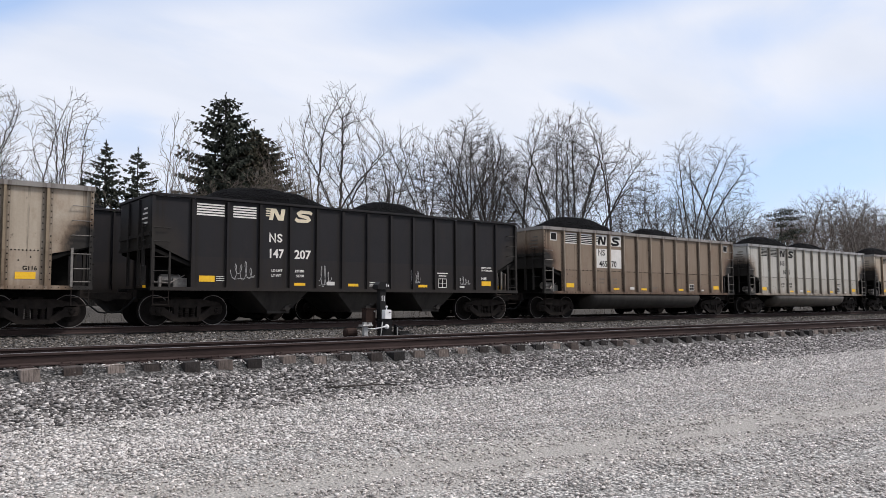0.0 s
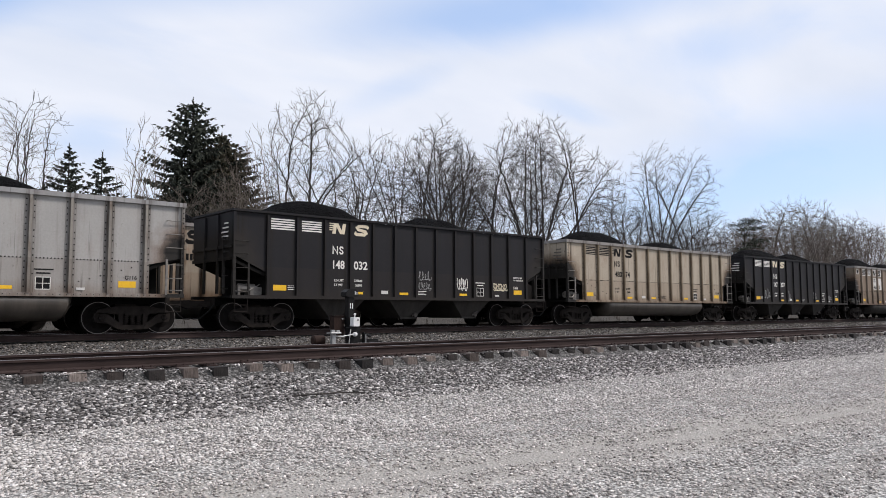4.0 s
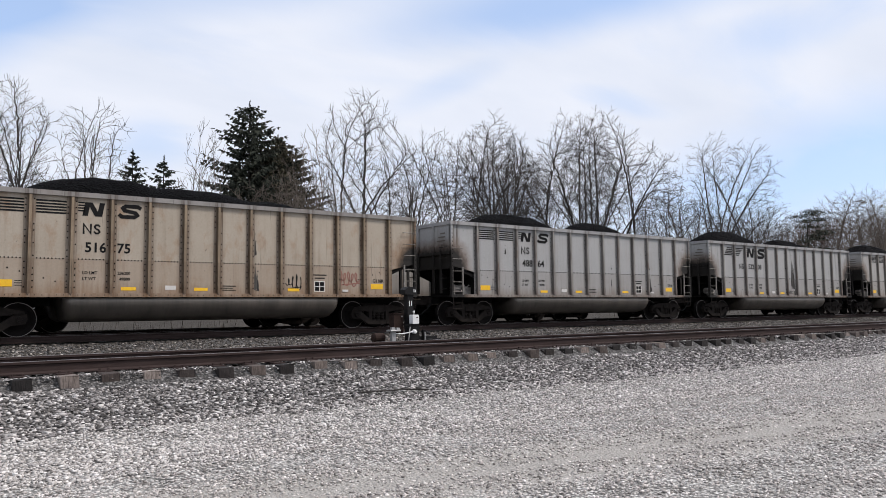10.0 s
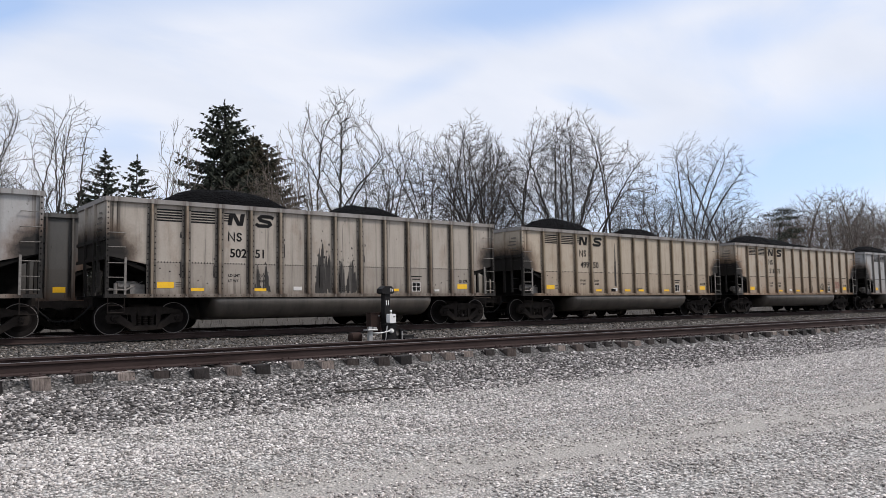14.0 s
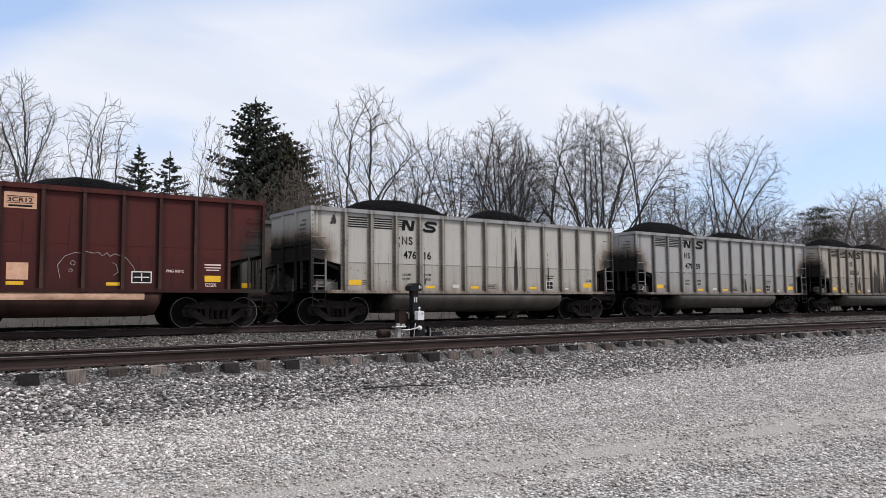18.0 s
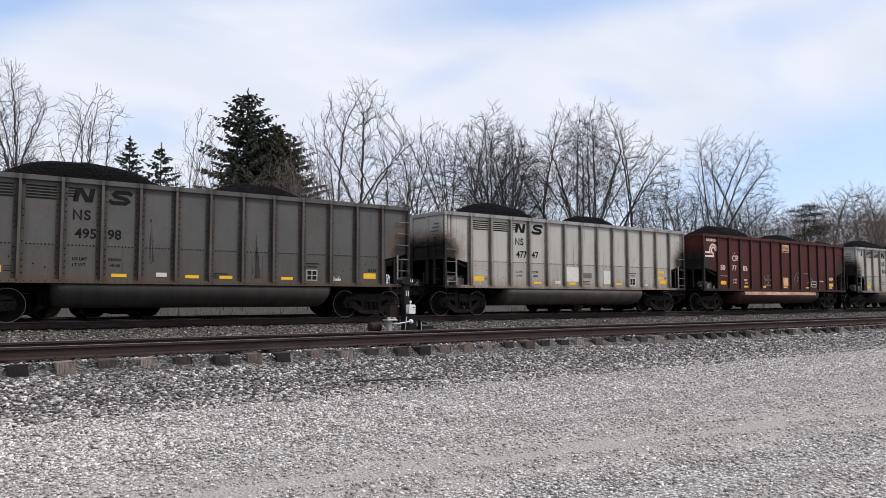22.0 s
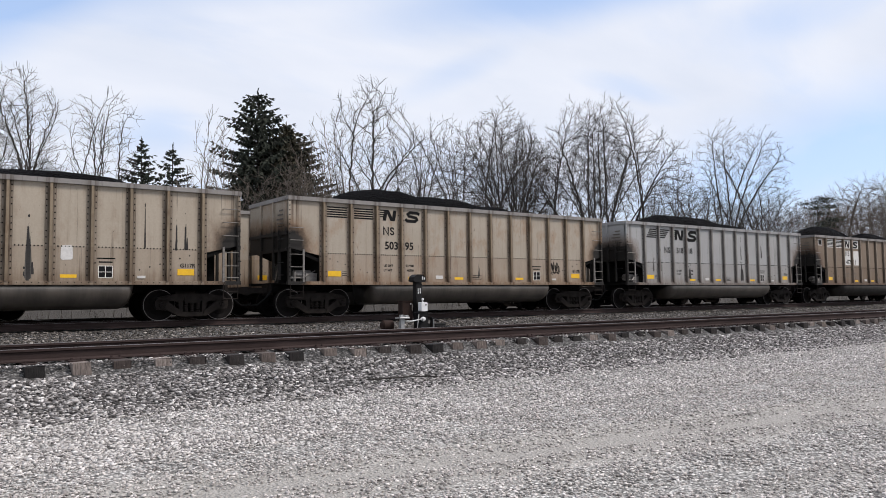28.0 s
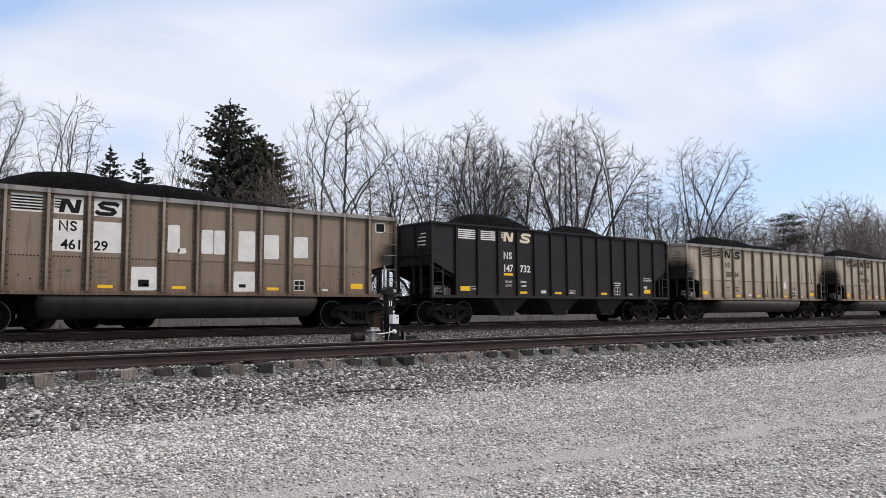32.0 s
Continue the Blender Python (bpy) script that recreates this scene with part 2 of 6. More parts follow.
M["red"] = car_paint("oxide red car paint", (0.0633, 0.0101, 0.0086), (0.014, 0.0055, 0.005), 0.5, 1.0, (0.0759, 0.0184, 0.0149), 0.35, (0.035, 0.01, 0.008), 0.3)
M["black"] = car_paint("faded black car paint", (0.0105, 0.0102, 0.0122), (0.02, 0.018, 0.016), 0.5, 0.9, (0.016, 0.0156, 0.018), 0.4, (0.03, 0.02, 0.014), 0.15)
# most rib bases are darker: rust, plus flank shade put into the colour
RIB_TONES = {"red": (0.036, 0.0085, 0.0078), "grey": (0.221, 0.202, 0.178), "white": (0.260, 0.239, 0.202), "blue_grey": (0.215, 0.200, 0.185), "beige": (0.215, 0.169, 0.117), "tan": (0.221, 0.169, 0.117), "stained": (0.215, 0.177, 0.135), "brown": (0.235, 0.189, 0.147), "dark": (0.078, 0.073, 0.066)}
for tone, base in RIB_TONES.items():
    M[tone + "_rib"] = car_paint("rust-and-shade-edged " + tone.replace("_", " ") + " rib paint", base, (0.05, 0.036, 0.027), 0.9, 1.0, tuple(v * 1.45 for v in base), 0.8, (0.11, 0.05, 0.026), 0.6)
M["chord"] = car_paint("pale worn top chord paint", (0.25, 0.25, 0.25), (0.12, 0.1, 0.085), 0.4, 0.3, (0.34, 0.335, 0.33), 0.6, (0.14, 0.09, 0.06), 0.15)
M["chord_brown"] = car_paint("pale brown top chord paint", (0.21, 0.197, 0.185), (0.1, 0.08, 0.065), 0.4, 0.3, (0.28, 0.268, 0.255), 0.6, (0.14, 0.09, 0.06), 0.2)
M["grab"] = plain("bare worn grab iron steel", (0.09, 0.08, 0.072), (0.24, 0.225, 0.205), 7.0, 0.55, 0.2, 0.1)
M["weeds"] = plain("dry tan weeds", (0.06, 0.05, 0.04), (0.17, 0.15, 0.125), 1.5, 0.9, 0, 0.1)
M["tub"] = plain("sooty underframe steel", (0.022, 0.019, 0.0165), (0.095, 0.081, 0.067), 1.3, 0.42, 0.0, 0.08, (1.6, 1, 0.2), shine=0.6)
M["tub_dark"] = plain("black underframe steel", (0.02, 0.018, 0.0165), (0.05, 0.045, 0.04), 2.0, 0.75, 0.0, 0.2, (1.6, 1, 0.2), shine=0.25)
M["tub_red"] = plain("rusty maroon underframe steel", (0.02, 0.011, 0.009), (0.07, 0.034, 0.027), 1.3, 0.75, 0.0, 0.2, (1.6, 1, 0.2), shine=0.2)
# cream tone puts the highlight of the upper tub into the colour
M["tub_band"] = plain("scuffed cream highlight band", (0.16, 0.07, 0.04), (0.72, 0.46, 0.31), 2.0, 0.7, 0, 0.2, (0.5, 1, 1))
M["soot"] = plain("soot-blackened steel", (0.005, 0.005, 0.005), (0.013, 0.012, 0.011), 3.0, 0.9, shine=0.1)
M["truck"] = plain("grimy cast steel", (0.009, 0.0075, 0.007), (0.03, 0.0245, 0.021), 5.0, 0.85, shine=0.12)
M["wheel"] = plain("brown-black wheel steel", (0.004, 0.0034, 0.0032), (0.011, 0.009, 0.0082), 5.0, 0.75, shine=0.1)
M["tread"] = plain("worn wheel tread steel", (0.09, 0.082, 0.075), (0.26, 0.245, 0.23), 2.0, 0.4, 0.6)
M["rubber"] = plain("black rubber hose", (0.005, 0.005, 0.005), (0.01, 0.01, 0.01), 8.0, 0.7, shine=0.2)
M["coal"] = None
M["ink_black"] = plain("faded black lettering", (0.006, 0.006, 0.0065), (0.015, 0.015, 0.015), 9.0, 0.8, 0, 0.1, shine=0.12)
M["ink_white"] = plain("faded white lettering", (0.62, 0.6, 0.56), (0.75, 0.73, 0.69), 9.0, 0.7, 0, 0.1)
M["ink_cream"] = plain("yellowed cream lettering", (0.58, 0.5, 0.36), (0.72, 0.64, 0.48), 9.0, 0.7, 0, 0.1)
M["ink_pink"] = plain("faded pinkish white lettering", (0.62, 0.45, 0.4), (0.78, 0.62, 0.57), 9.0, 0.7, 0, 0.1)
M["ink_orange"] = plain("faded orange sign paint", (0.5, 0.27, 0.17), (0.7, 0.42, 0.28), 6.0, 0.7, 0, 0.1)
M["ink_grey"] = plain("ghosted grey lettering", (0.1, 0.085, 0.07), (0.14, 0.12, 0.1), 9.0, 0.7, 0, 0.1)
M["patch"] = plain("chalky white repaint patch", (0.5, 0.485, 0.46), (0.68, 0.665, 0.635), 3.0, 0.7, 0, 0.15)
M["yellow"] = plain("yellow reflective sheeting", (0.7, 0.36, 0.01), (0.85, 0.5, 0.015), 7.0, 0.45, 0, 0.1)
M["plate"] = plain("dull white tag plate", (0.45, 0.44, 0.42), (0.62, 0.6, 0.57), 8.0, 0.5, 0, 0.1)
M["chalk"] = plain("thin white chalk line", (0.3, 0.3, 0.3), (0.45, 0.45, 0.44), 12.0, 0.9, 0, 0.1)
M["spray"] = plain("rust-red spray paint", (0.2, 0.08, 0.06), (0.28, 0.13, 0.1), 9.0, 0.7, 0, 0.1)
M["smear"] = plain("black run-off stain", (0.012, 0.011, 0.0105), (0.035, 0.031, 0.028), 5.0, 0.85, 0, 0.1)
M["wash"] = plain("thin grey soot wash", (0.035, 0.033, 0.03), (0.13, 0.122, 0.112), 4.0, 0.85, 0, 0.1, (2.0, 1, 0.3), shine=0.15)
M["rail"] = plain("rust-brown rail steel", (0.023, 0.0155, 0.0142), (0.054, 0.038, 0.035), 6.0, 0.9, 0.0, 0.2, (0.3, 1, 1), shine=0.15)
M["rail_top"] = plain("worn bright rail head", (0.16, 0.15, 0.15), (0.32, 0.31, 0.31), 3.0, 0.42, 0.7, 0.05, (0.05, 1, 1))
M["metal_white"] = plain("weathered white enamel", (0.62, 0.62, 0.62), (0.74, 0.74, 0.73), 9.0, 0.45)
M["machine"] = plain("black painted cast iron", (0.004, 0.004, 0.0045), (0.011, 0.0105, 0.0105), 9.0, 0.6, shine=0.2)
M["machine_rust"] = plain("rusted brown motor case", (0.012, 0.0065, 0.005), (0.03, 0.016, 0.012), 7.0, 0.8, shine=0.2)
M["galv"] = plain("dull galvanised metal", (0.3, 0.3, 0.3), (0.45, 0.45, 0.44), 12.0, 0.5, 0.5)
M["bark"] = plain("grey-brown winter bark", (0.022, 0.019, 0.017), (0.05, 0.043, 0.038), 2.5, 0.9, 0, 0.4, (1, 1, 0.3))
M["bark_pale"] = plain("pale tan twig bark", (0.085, 0.07, 0.057), (0.15, 0.125, 0.105), 2.5, 0.9, 0, 0.4, (1, 1, 0.3))
M["bark_dark"] = plain("dark wet bark", (0.018, 0.0155, 0.014), (0.042, 0.036, 0.031), 2.5, 0.9, 0, 0.4, (1, 1, 0.3))
M["bark_red"] = plain("reddish brown twig bark", (0.075, 0.056, 0.048), (0.135, 0.105, 0.09), 2.5, 0.9, 0, 0.4, (1, 1, 0.3))


def tie_material():
    m, t, s = material("creosoted timber", 0.85)
    info = t.nodes.new("ShaderNodeObjectInfo")
    grain = noise_of(t, 9.0, (6, 0.4, 0.7), 8.0, 0.7)
    c = ramp(t, [(0.0, (0.007, 0.005, 0.0045)), (0.4, (0.017, 0.012, 0.0105)), (0.65, (0.05, 0.037, 0.032)), (0.85, (0.13, 0.105, 0.092)), (1.0, (0.22, 0.185, 0.165))], info.outputs["Random"]).outputs[0]
    c = mixed(t, 0.8, c, mixed(t, ramp(t, [(0.35, (0, 0, 0)), (0.65, (1, 1, 1))], grain).outputs[0], (0.25, 0.22, 0.2), (1.5, 1.5, 1.5)), "MULTIPLY")
    t.links.new(c, s.inputs["Base Color"])
    bump(t, s, grain, 0.5, 0.02)
    return m


def coal_material():
    m, t, s = material("dull black coal", 0.8)
    s.inputs["Specular IOR Level"].default_value = 0.03
    v = node(t, "ShaderNodeTexVoronoi", Scale=14.0)
    co = t.nodes.new("ShaderNodeTexCoord")
    t.links.new(co.outputs["Object"], v.inputs["Vector"])
    c = ramp(t, [(0.0, (0.0012, 0.0012, 0.0013)), (1.0, (0.0045, 0.0045, 0.005))], v.outputs["Color"]).outputs[0]
    t.links.new(c, s.inputs["Base Color"])
    bump(t, s, v.outputs["Distance"], 0.9, 0.06)
    return m


def stone_material(name, stops, rough=0.85):
    m, t, s = material(name, rough)
    geo = t.nodes.new("ShaderNodeNewGeometry")
    c = ramp(t, stops, geo.outputs["Random Per Island"]).outputs[0]
    g = noise_of(t, 60.0, (1, 1, 1), 4.0)
    c = mixed(t, 0.55, c, mixed(t, g, (0.58, 0.545, 0.535), (1.52, 1.44, 1.4)), "MULTIPLY")
    t.links.new(c, s.inputs["Base Color"])
    bump(t, s, g, 0.4, 0.006)
    return m


def ground_material():
    """One sheet: fine grey road gravel, coarse ballast by the tracks, dull grass further off."""
    m, t, s = material("gravel and dull grass", 0.95)
    co = t.nodes.new("ShaderNodeTexCoord")
    sep = t.nodes.new("ShaderNodeSeparateXYZ")
    t.links.new(co.outputs["Object"], sep.inputs[0])

    def cells(scale, lo, mid, hi):
        v = node(t, "ShaderNodeTexVoronoi", Scale=scale)
        t.links.new(co.outputs["Object"], v.inputs["Vector"])
        col = t.nodes.new("ShaderNodeSeparateColor")
        t.links.new(v.outputs["Color"], col.inputs[0])
        c = ramp(t, [(0.0, lo), (0.5, mid), (1.0, hi)], col.outputs[0]).outputs[0]
        # rims of the cells darkened: shade between the stones put into the colour
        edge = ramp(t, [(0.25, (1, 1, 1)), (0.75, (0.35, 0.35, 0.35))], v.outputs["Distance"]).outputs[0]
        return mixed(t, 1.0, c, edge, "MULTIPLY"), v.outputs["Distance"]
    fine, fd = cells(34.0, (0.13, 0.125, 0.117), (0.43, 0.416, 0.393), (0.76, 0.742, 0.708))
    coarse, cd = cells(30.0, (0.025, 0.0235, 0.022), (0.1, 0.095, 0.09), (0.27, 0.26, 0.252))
    # packed wheel tracks and a tan dusty strip run along the road
    grain = noise_of(t, 2.2, (0.3, 1.6, 1), 7.0, 0.65)
    lane = t.nodes.new("ShaderNodeMath"); lane.operation = "MULTIPLY_ADD"
    t.links.new(sep.outputs[0], lane.inputs[0]); lane.inputs[1].default_value = 0.11
    t.links.new(sep.outputs[1], lane.inputs[2])
    wav = t.nodes.new("ShaderNodeMath"); wav.operation = "MULTIPLY_ADD"
    t.links.new(grain, wav.inputs[0]); wav.inputs[1].default_value = 0.9
    t.links.new(lane.outputs[0], wav.inputs[2])
    span = t.nodes.new("ShaderNodeMapRange")
    span.inputs["From Min"].default_value, span.inputs["From Max"].default_value = 3.0, 8.0
    t.links.new(wav.outputs[0], span.inputs["Value"])
    lo = (0, 0, 0)
    packed = ramp(t, [(0.2, lo), (0.3, (0.5,) * 3), (0.4, lo), (0.6, lo), (0.7, (0.55,) * 3), (0.78, (0.5,) * 3), (0.86, lo)], span.outputs[0], True).outputs[0]
    tan = ramp(t, [(0.52, lo), (0.64, (0.7,) * 3), (0.84, (0.7,) * 3), (0.95, lo)], span.outputs[0], True).outputs[0]
    fine = mixed(t, tan, fine, mixed(t, grain, (0.3, 0.284, 0.256), (0.44, 0.42, 0.386)))
    fine = mixed(t, packed, fine, mixed(t, noise_of(t, 30.0), (0.22, 0.207, 0.19), (0.34, 0.322, 0.296)))
    # road turns to ballast, ballast to grass
    wob = noise_of(t, 0.8, (1, 1, 1), 6.0)
    add = t.nodes.new("ShaderNodeMath"); add.operation = "MULTIPLY_ADD"
    t.links.new(wob, add.inputs[0]); add.inputs[1].default_value = 2.4
    t.links.new(sep.outputs[1], add.inputs[2])
    near = t.nodes.new("ShaderNodeMapRange")
    near.inputs["From Min"].default_value, near.inputs["From Max"].default_value = 10.1, 11.1
    t.links.new(add.outputs[0], near.inputs["Value"])
    c = mixed(t, near.outputs[0], fine, coarse)
    far = t.nodes.new("ShaderNodeMapRange")
    far.inputs["From Min"].default_value, far.inputs["From Max"].default_value = 32.2, 34.0
    t.links.new(add.outputs[0], far.inputs["Value"])
    grass = mixed(t, noise_of(t, 1.2, (1, 1, 1), 8.0), (0.022, 0.02, 0.018), (0.075, 0.067, 0.058))
    c = mixed(t, far.outputs[0], c, grass)
    t.links.new(c, s.inputs["Base Color"])
    h = t.nodes.new("ShaderNodeMath"); h.operation = "ADD"
    t.links.new(fd, h.inputs[0]); t.links.new(cd, h.inputs[1])
    bump(t, s, h.outputs[0], 0.7, 0.03)
    return m


def needle_material(name, lo, hi):
    m, t, s = material(name, 0.9)
    s.inputs["Specular IOR Level"].default_value = 0.08
    geo = t.nodes.new("ShaderNodeNewGeometry")
    c = ramp(t, [(0.0, lo), (1.0, hi)], geo.outputs["Random Per Island"]).outputs[0]
    t.links.new(c, s.inputs["Base Color"])
    return m


M["tie"] = tie_material()
M["coal"] = coal_material()
M["ballast"] = stone_material("grey crushed ballast stone", [(0.0, (0.16, 0.154, 0.147)), (0.25, (0.34, 0.33, 0.316)), (0.6, (0.48, 0.468, 0.452)), (0.85, (0.58, 0.568, 0.551)), (1.0, (0.74, 0.73, 0.712))])
M["ballast_grey"] = stone_material("dull grey-brown ballast stone", [(0.0, (0.025, 0.0235, 0.0225)), (0.35, (0.095, 0.09, 0.087)), (0.6, (0.2, 0.192, 0.187)), (0.85, (0.4, 0.39, 0.38)), (1.0, (0.7, 0.69, 0.68))])
M["ballast_dark"] = stone_material("brown-stained ballast stone", [(0.0, (0.02, 0.0175, 0.015)), (0.4, (0.055, 0.049, 0.042)), (0.75, (0.12, 0.108, 0.095)), (0.93, (0.23, 0.212, 0.19)), (1.0, (0.46, 0.44, 0.41))])
M["pebble"] = stone_material("pale road gravel stone", [(0.0, (0.15, 0.141, 0.133)), (0.25, (0.34, 0.323, 0.308)), (0.7, (0.485, 0.462, 0.442)), (1.0, (0.715, 0.69, 0.667))])
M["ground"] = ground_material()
M["needles"] = needle_material("dark green spruce needles", (0.022, 0.028, 0.023), (0.08, 0.087, 0.069))
M["ivy"] = needle_material("olive green leaf clumps", (0.032, 0.032, 0.024), (0.11, 0.1, 0.072))


# ---- mesh building ----
class Build:
    """Gathers vertices and faces of one mesh."""

    def __init__(self):
        self.v, self.f = [], []

    def add(self, verts, faces):
        k = len(self.v)
        self.v += [tuple(p) for p in verts]
        self.f += [tuple(i + k for i in face) for face in faces]
        return self

    def box(self, x0, x1, y0, y1, z0, z1):
        return self.add([(x, y, z) for z in (z0, z1) for y in (y0, y1) for x in (x0, x1)],
                        [(0, 2, 3, 1), (4, 5, 7, 6), (0, 1, 5, 4), (2, 6, 7, 3), (0, 4, 6, 2), (1, 3, 7, 5)])

    def prism(self, outline, axis, a, b):
        """A flat outline pushed along an axis: 'y' takes (x, z), 'x' takes (y, z), 'z' takes (x, y)."""
        put = {"y": lambda p, d: (p[0], d, p[1]), "x": lambda p, d: (d, p[0], p[1]), "z": lambda p, d: (p[0], p[1], d)}[axis]
        n = len(outline)
        return self.add([put(p, a) for p in outline] + [put(p, b) for p in outline],
                        [tuple(range(n)), tuple(range(2 * n - 1, n - 1, -1))] + [(i, i + n, (i + 1) % n + n, (i + 1) % n) for i in range(n)])

    def tube(self, p, q, r0, r1=None, n=6, caps=True):
        r1 = r0 if r1 is None else r1
        p, q = Vector(p), Vector(q)
        d = (q - p).normalized()
        u = d.orthogonal().normalized()
        w = d.cross(u)
        ring = [(math.cos(2 * math.pi * i / n), math.sin(2 * math.pi * i / n)) for i in range(n)]
        verts = [p + (u * c + w * s) * r0 for c, s in ring] + [q + (u * c + w * s) * r1 for c, s in ring]
        faces = [(i, (i + 1) % n, (i + 1) % n + n, i + n) for i in range(n)]
        if caps:
            faces += [tuple(range(n - 1, -1, -1)), tuple(range(n, 2 * n))]
        return self.add(verts, faces)

    def pipe(self, points, r, n=6):
        for a, b in zip(points, points[1:]):
            self.tube(a, b, r, r, n)
        return self

    def lathe(self, profile, centre, n=24):
        """Turns (radius, y) rings about the y axis through the centre."""
        cx, cy, cz = centre
        verts = [(cx + r * math.cos(2 * math.pi * i / n), cy + y, cz + r * math.sin(2 * math.pi * i / n)) for r, y in profile for i in range(n)]
        faces = [(k * n + i, k * n + (i + 1) % n, (k + 1) * n + (i + 1) % n, (k + 1) * n + i) for k in range(len(profile) - 1) for i in range(n)]
        faces += [tuple(range(n)), tuple(range(len(profile) * n - 1, (len(profile) - 1) * n - 1, -1))]
        return self.add(verts, faces)

    def dome(self, x, y, z, r, h):
        """A rivet head that stands out towards -y."""
        k = [(math.cos(a * math.pi / 3) * r, math.sin(a * math.pi / 3) * r) for a in range(6)]
        verts = [(x + a, y, z + b) for a, b in k] + [(x + a * 0.6, y - h, z + b * 0.6) for a, b in k]
        return self.add(verts, [(i, i + 6, (i + 1) % 6 + 6, (i + 1) % 6) for i in range(6)] + [(11, 10, 9, 8, 7, 6)])

    def mesh(self, name, mat=None, smooth=False):
        me = bpy.data.meshes.new(name)
        me.from_pydata(self.v, [], self.f)
        me.materials.append(mat)
        bm = bmesh.new()
        bm.from_mesh(me)
        bmesh.ops.recalc_face_normals(bm, faces=bm.faces)
        bm.to_mesh(me)
        bm.free()
        if smooth:
            for p in me.polygons:
                p.use_smooth = True
        return me


def part(name, data, mat=None, parent=None, label="", at=(0, 0, 0), second=None):
    """One mesh object under its thing; data is a Build or a mesh that alike pieces share."""
    me = data.mesh(name, mat) if isinstance(data, Build) else data
    ob = new(name, me)
    ob.parent = parent
    ob.location = at
    if mat and me.materials and me.materials[0] is not mat:
        ob.material_slots[0].link = "OBJECT"
        ob.material_slots[0].material = mat
    if second and len(me.materials) > 1:
        ob.material_slots[1].link = "OBJECT"
        ob.material_slots[1].material = second
    return tagged(ob, label) if label else ob


TEXTS = {}


def text_mesh(words, size, align="LEFT", squeeze=1.0):
    key = (words, size, align, squeeze)
    if key not in TEXTS:
        cu = bpy.data.curves.new("text", "FONT")
        cu.body, cu.size, cu.align_x, cu.extrude = words, size, align, 0.002
        cu.resolution_u = 3
        cu.offset = size * 0.022
        ob = new("text", cu)
        bpy.context.view_layer.update()
        me = bpy.data.meshes.new_from_object(ob.evaluated_get(bpy.context.evaluated_depsgraph_get()))
        bpy.data.objects.remove(ob)
        bpy.data.curves.remove(cu)
        me.transform(Matrix.Diagonal((squeeze, 1, 1, 1)))
        me.transform(Matrix.Rotation(radians(90), 4, "X"))
        if not me.materials:
            me.materials.append(M["ink_black"])
        TEXTS[key] = me
    return TEXTS[key]


# ---- ground and tracks ----
NEAR_Y, NEAR_Z = 12.48, -0.03
TRAIN_Y, TRAIN_Z = 23.72, 0.03
BACK_Y, BACK_Z = 28.4, 0.03
PROFILE = [(-900, -0.98), (-20, -0.98), (5.0, -0.95), (7.0, -0.9), (8.6, -0.78), (9.8, -0.62), (10.7, -0.48), (11.0, -0.43), (11.2, -0.4), (11.32, -0.24), (13.7, -0.232), (14.4, -0.34), (16, -0.34),
           (20.6, -0.32), (22.0, -0.2), (30.2, -0.22), (31.5, -0.4), (33.5, -0.2), (35.5, 0.55), (37.5, 0.65), (40.5, -0.5), (70, -0.6), (300, -1), (2500, -3)]


def level(y):
    return float(np.interp(y, [p[0] for p in PROFILE], [p[1] for p in PROFILE]))


def unevenness(x, y):
    """Gentle swells, and shallow wheel ruts along the road."""
    z = 0.03 * noise.noise((x * 0.7, y * 0.7, 0)) + 0.012 * noise.noise((x * 2.1, y * 2.1, 3))
    for c, d in ((4.6, 0.03), (6.3, 0.035)):
        z -= d * math.exp(-((y - c + 0.11 * x) / 0.28) ** 2)
    return z


def build_ground():
    xs = np.concatenate([[-1500, -500, -150, -60, -20, -8], np.arange(-4, 60, 0.6), [62, 70, 85, 110, 150, 220, 350, 700, 2500]])
    ys = np.concatenate([[-900, -200, -50, -15, -5, 0], np.arange(2, 42, 0.35), [44, 50, 70, 110, 200, 400, 900, 2500]])
    b = Build()
    for y in ys:
        for x in xs:
            z = level(y)
            if 2 <= y <= 42 and -4 < x < 60:
                z += unevenness(x, y)
            b.v.append((x, y, z))
    n = len(xs)
    b.f = [(j * n + i, j * n + i + 1, (j + 1) * n + i + 1, (j + 1) * n + i) for j in range(len(ys) - 1) for i in range(n - 1)]
    ob = part("ground", b.mesh("ground", M["ground"], True))
    return tagged(ob, "grey gravel road and ballast beside railway tracks", "ground", kind="structure")


build_ground()

RAIL = [(-0.0365, 0), (-0.03, 0.004), (0.03, 0.004), (0.0365, 0), (0.0365, -0.028), (0.012, -0.042), (0.009, -0.13), (0.07, -0.152), (0.07, -0.168), (-0.07, -0.168), (-0.07, -0.152), (-0.009, -0.13), (-0.012, -0.042), (-0.0365, -0.028)]


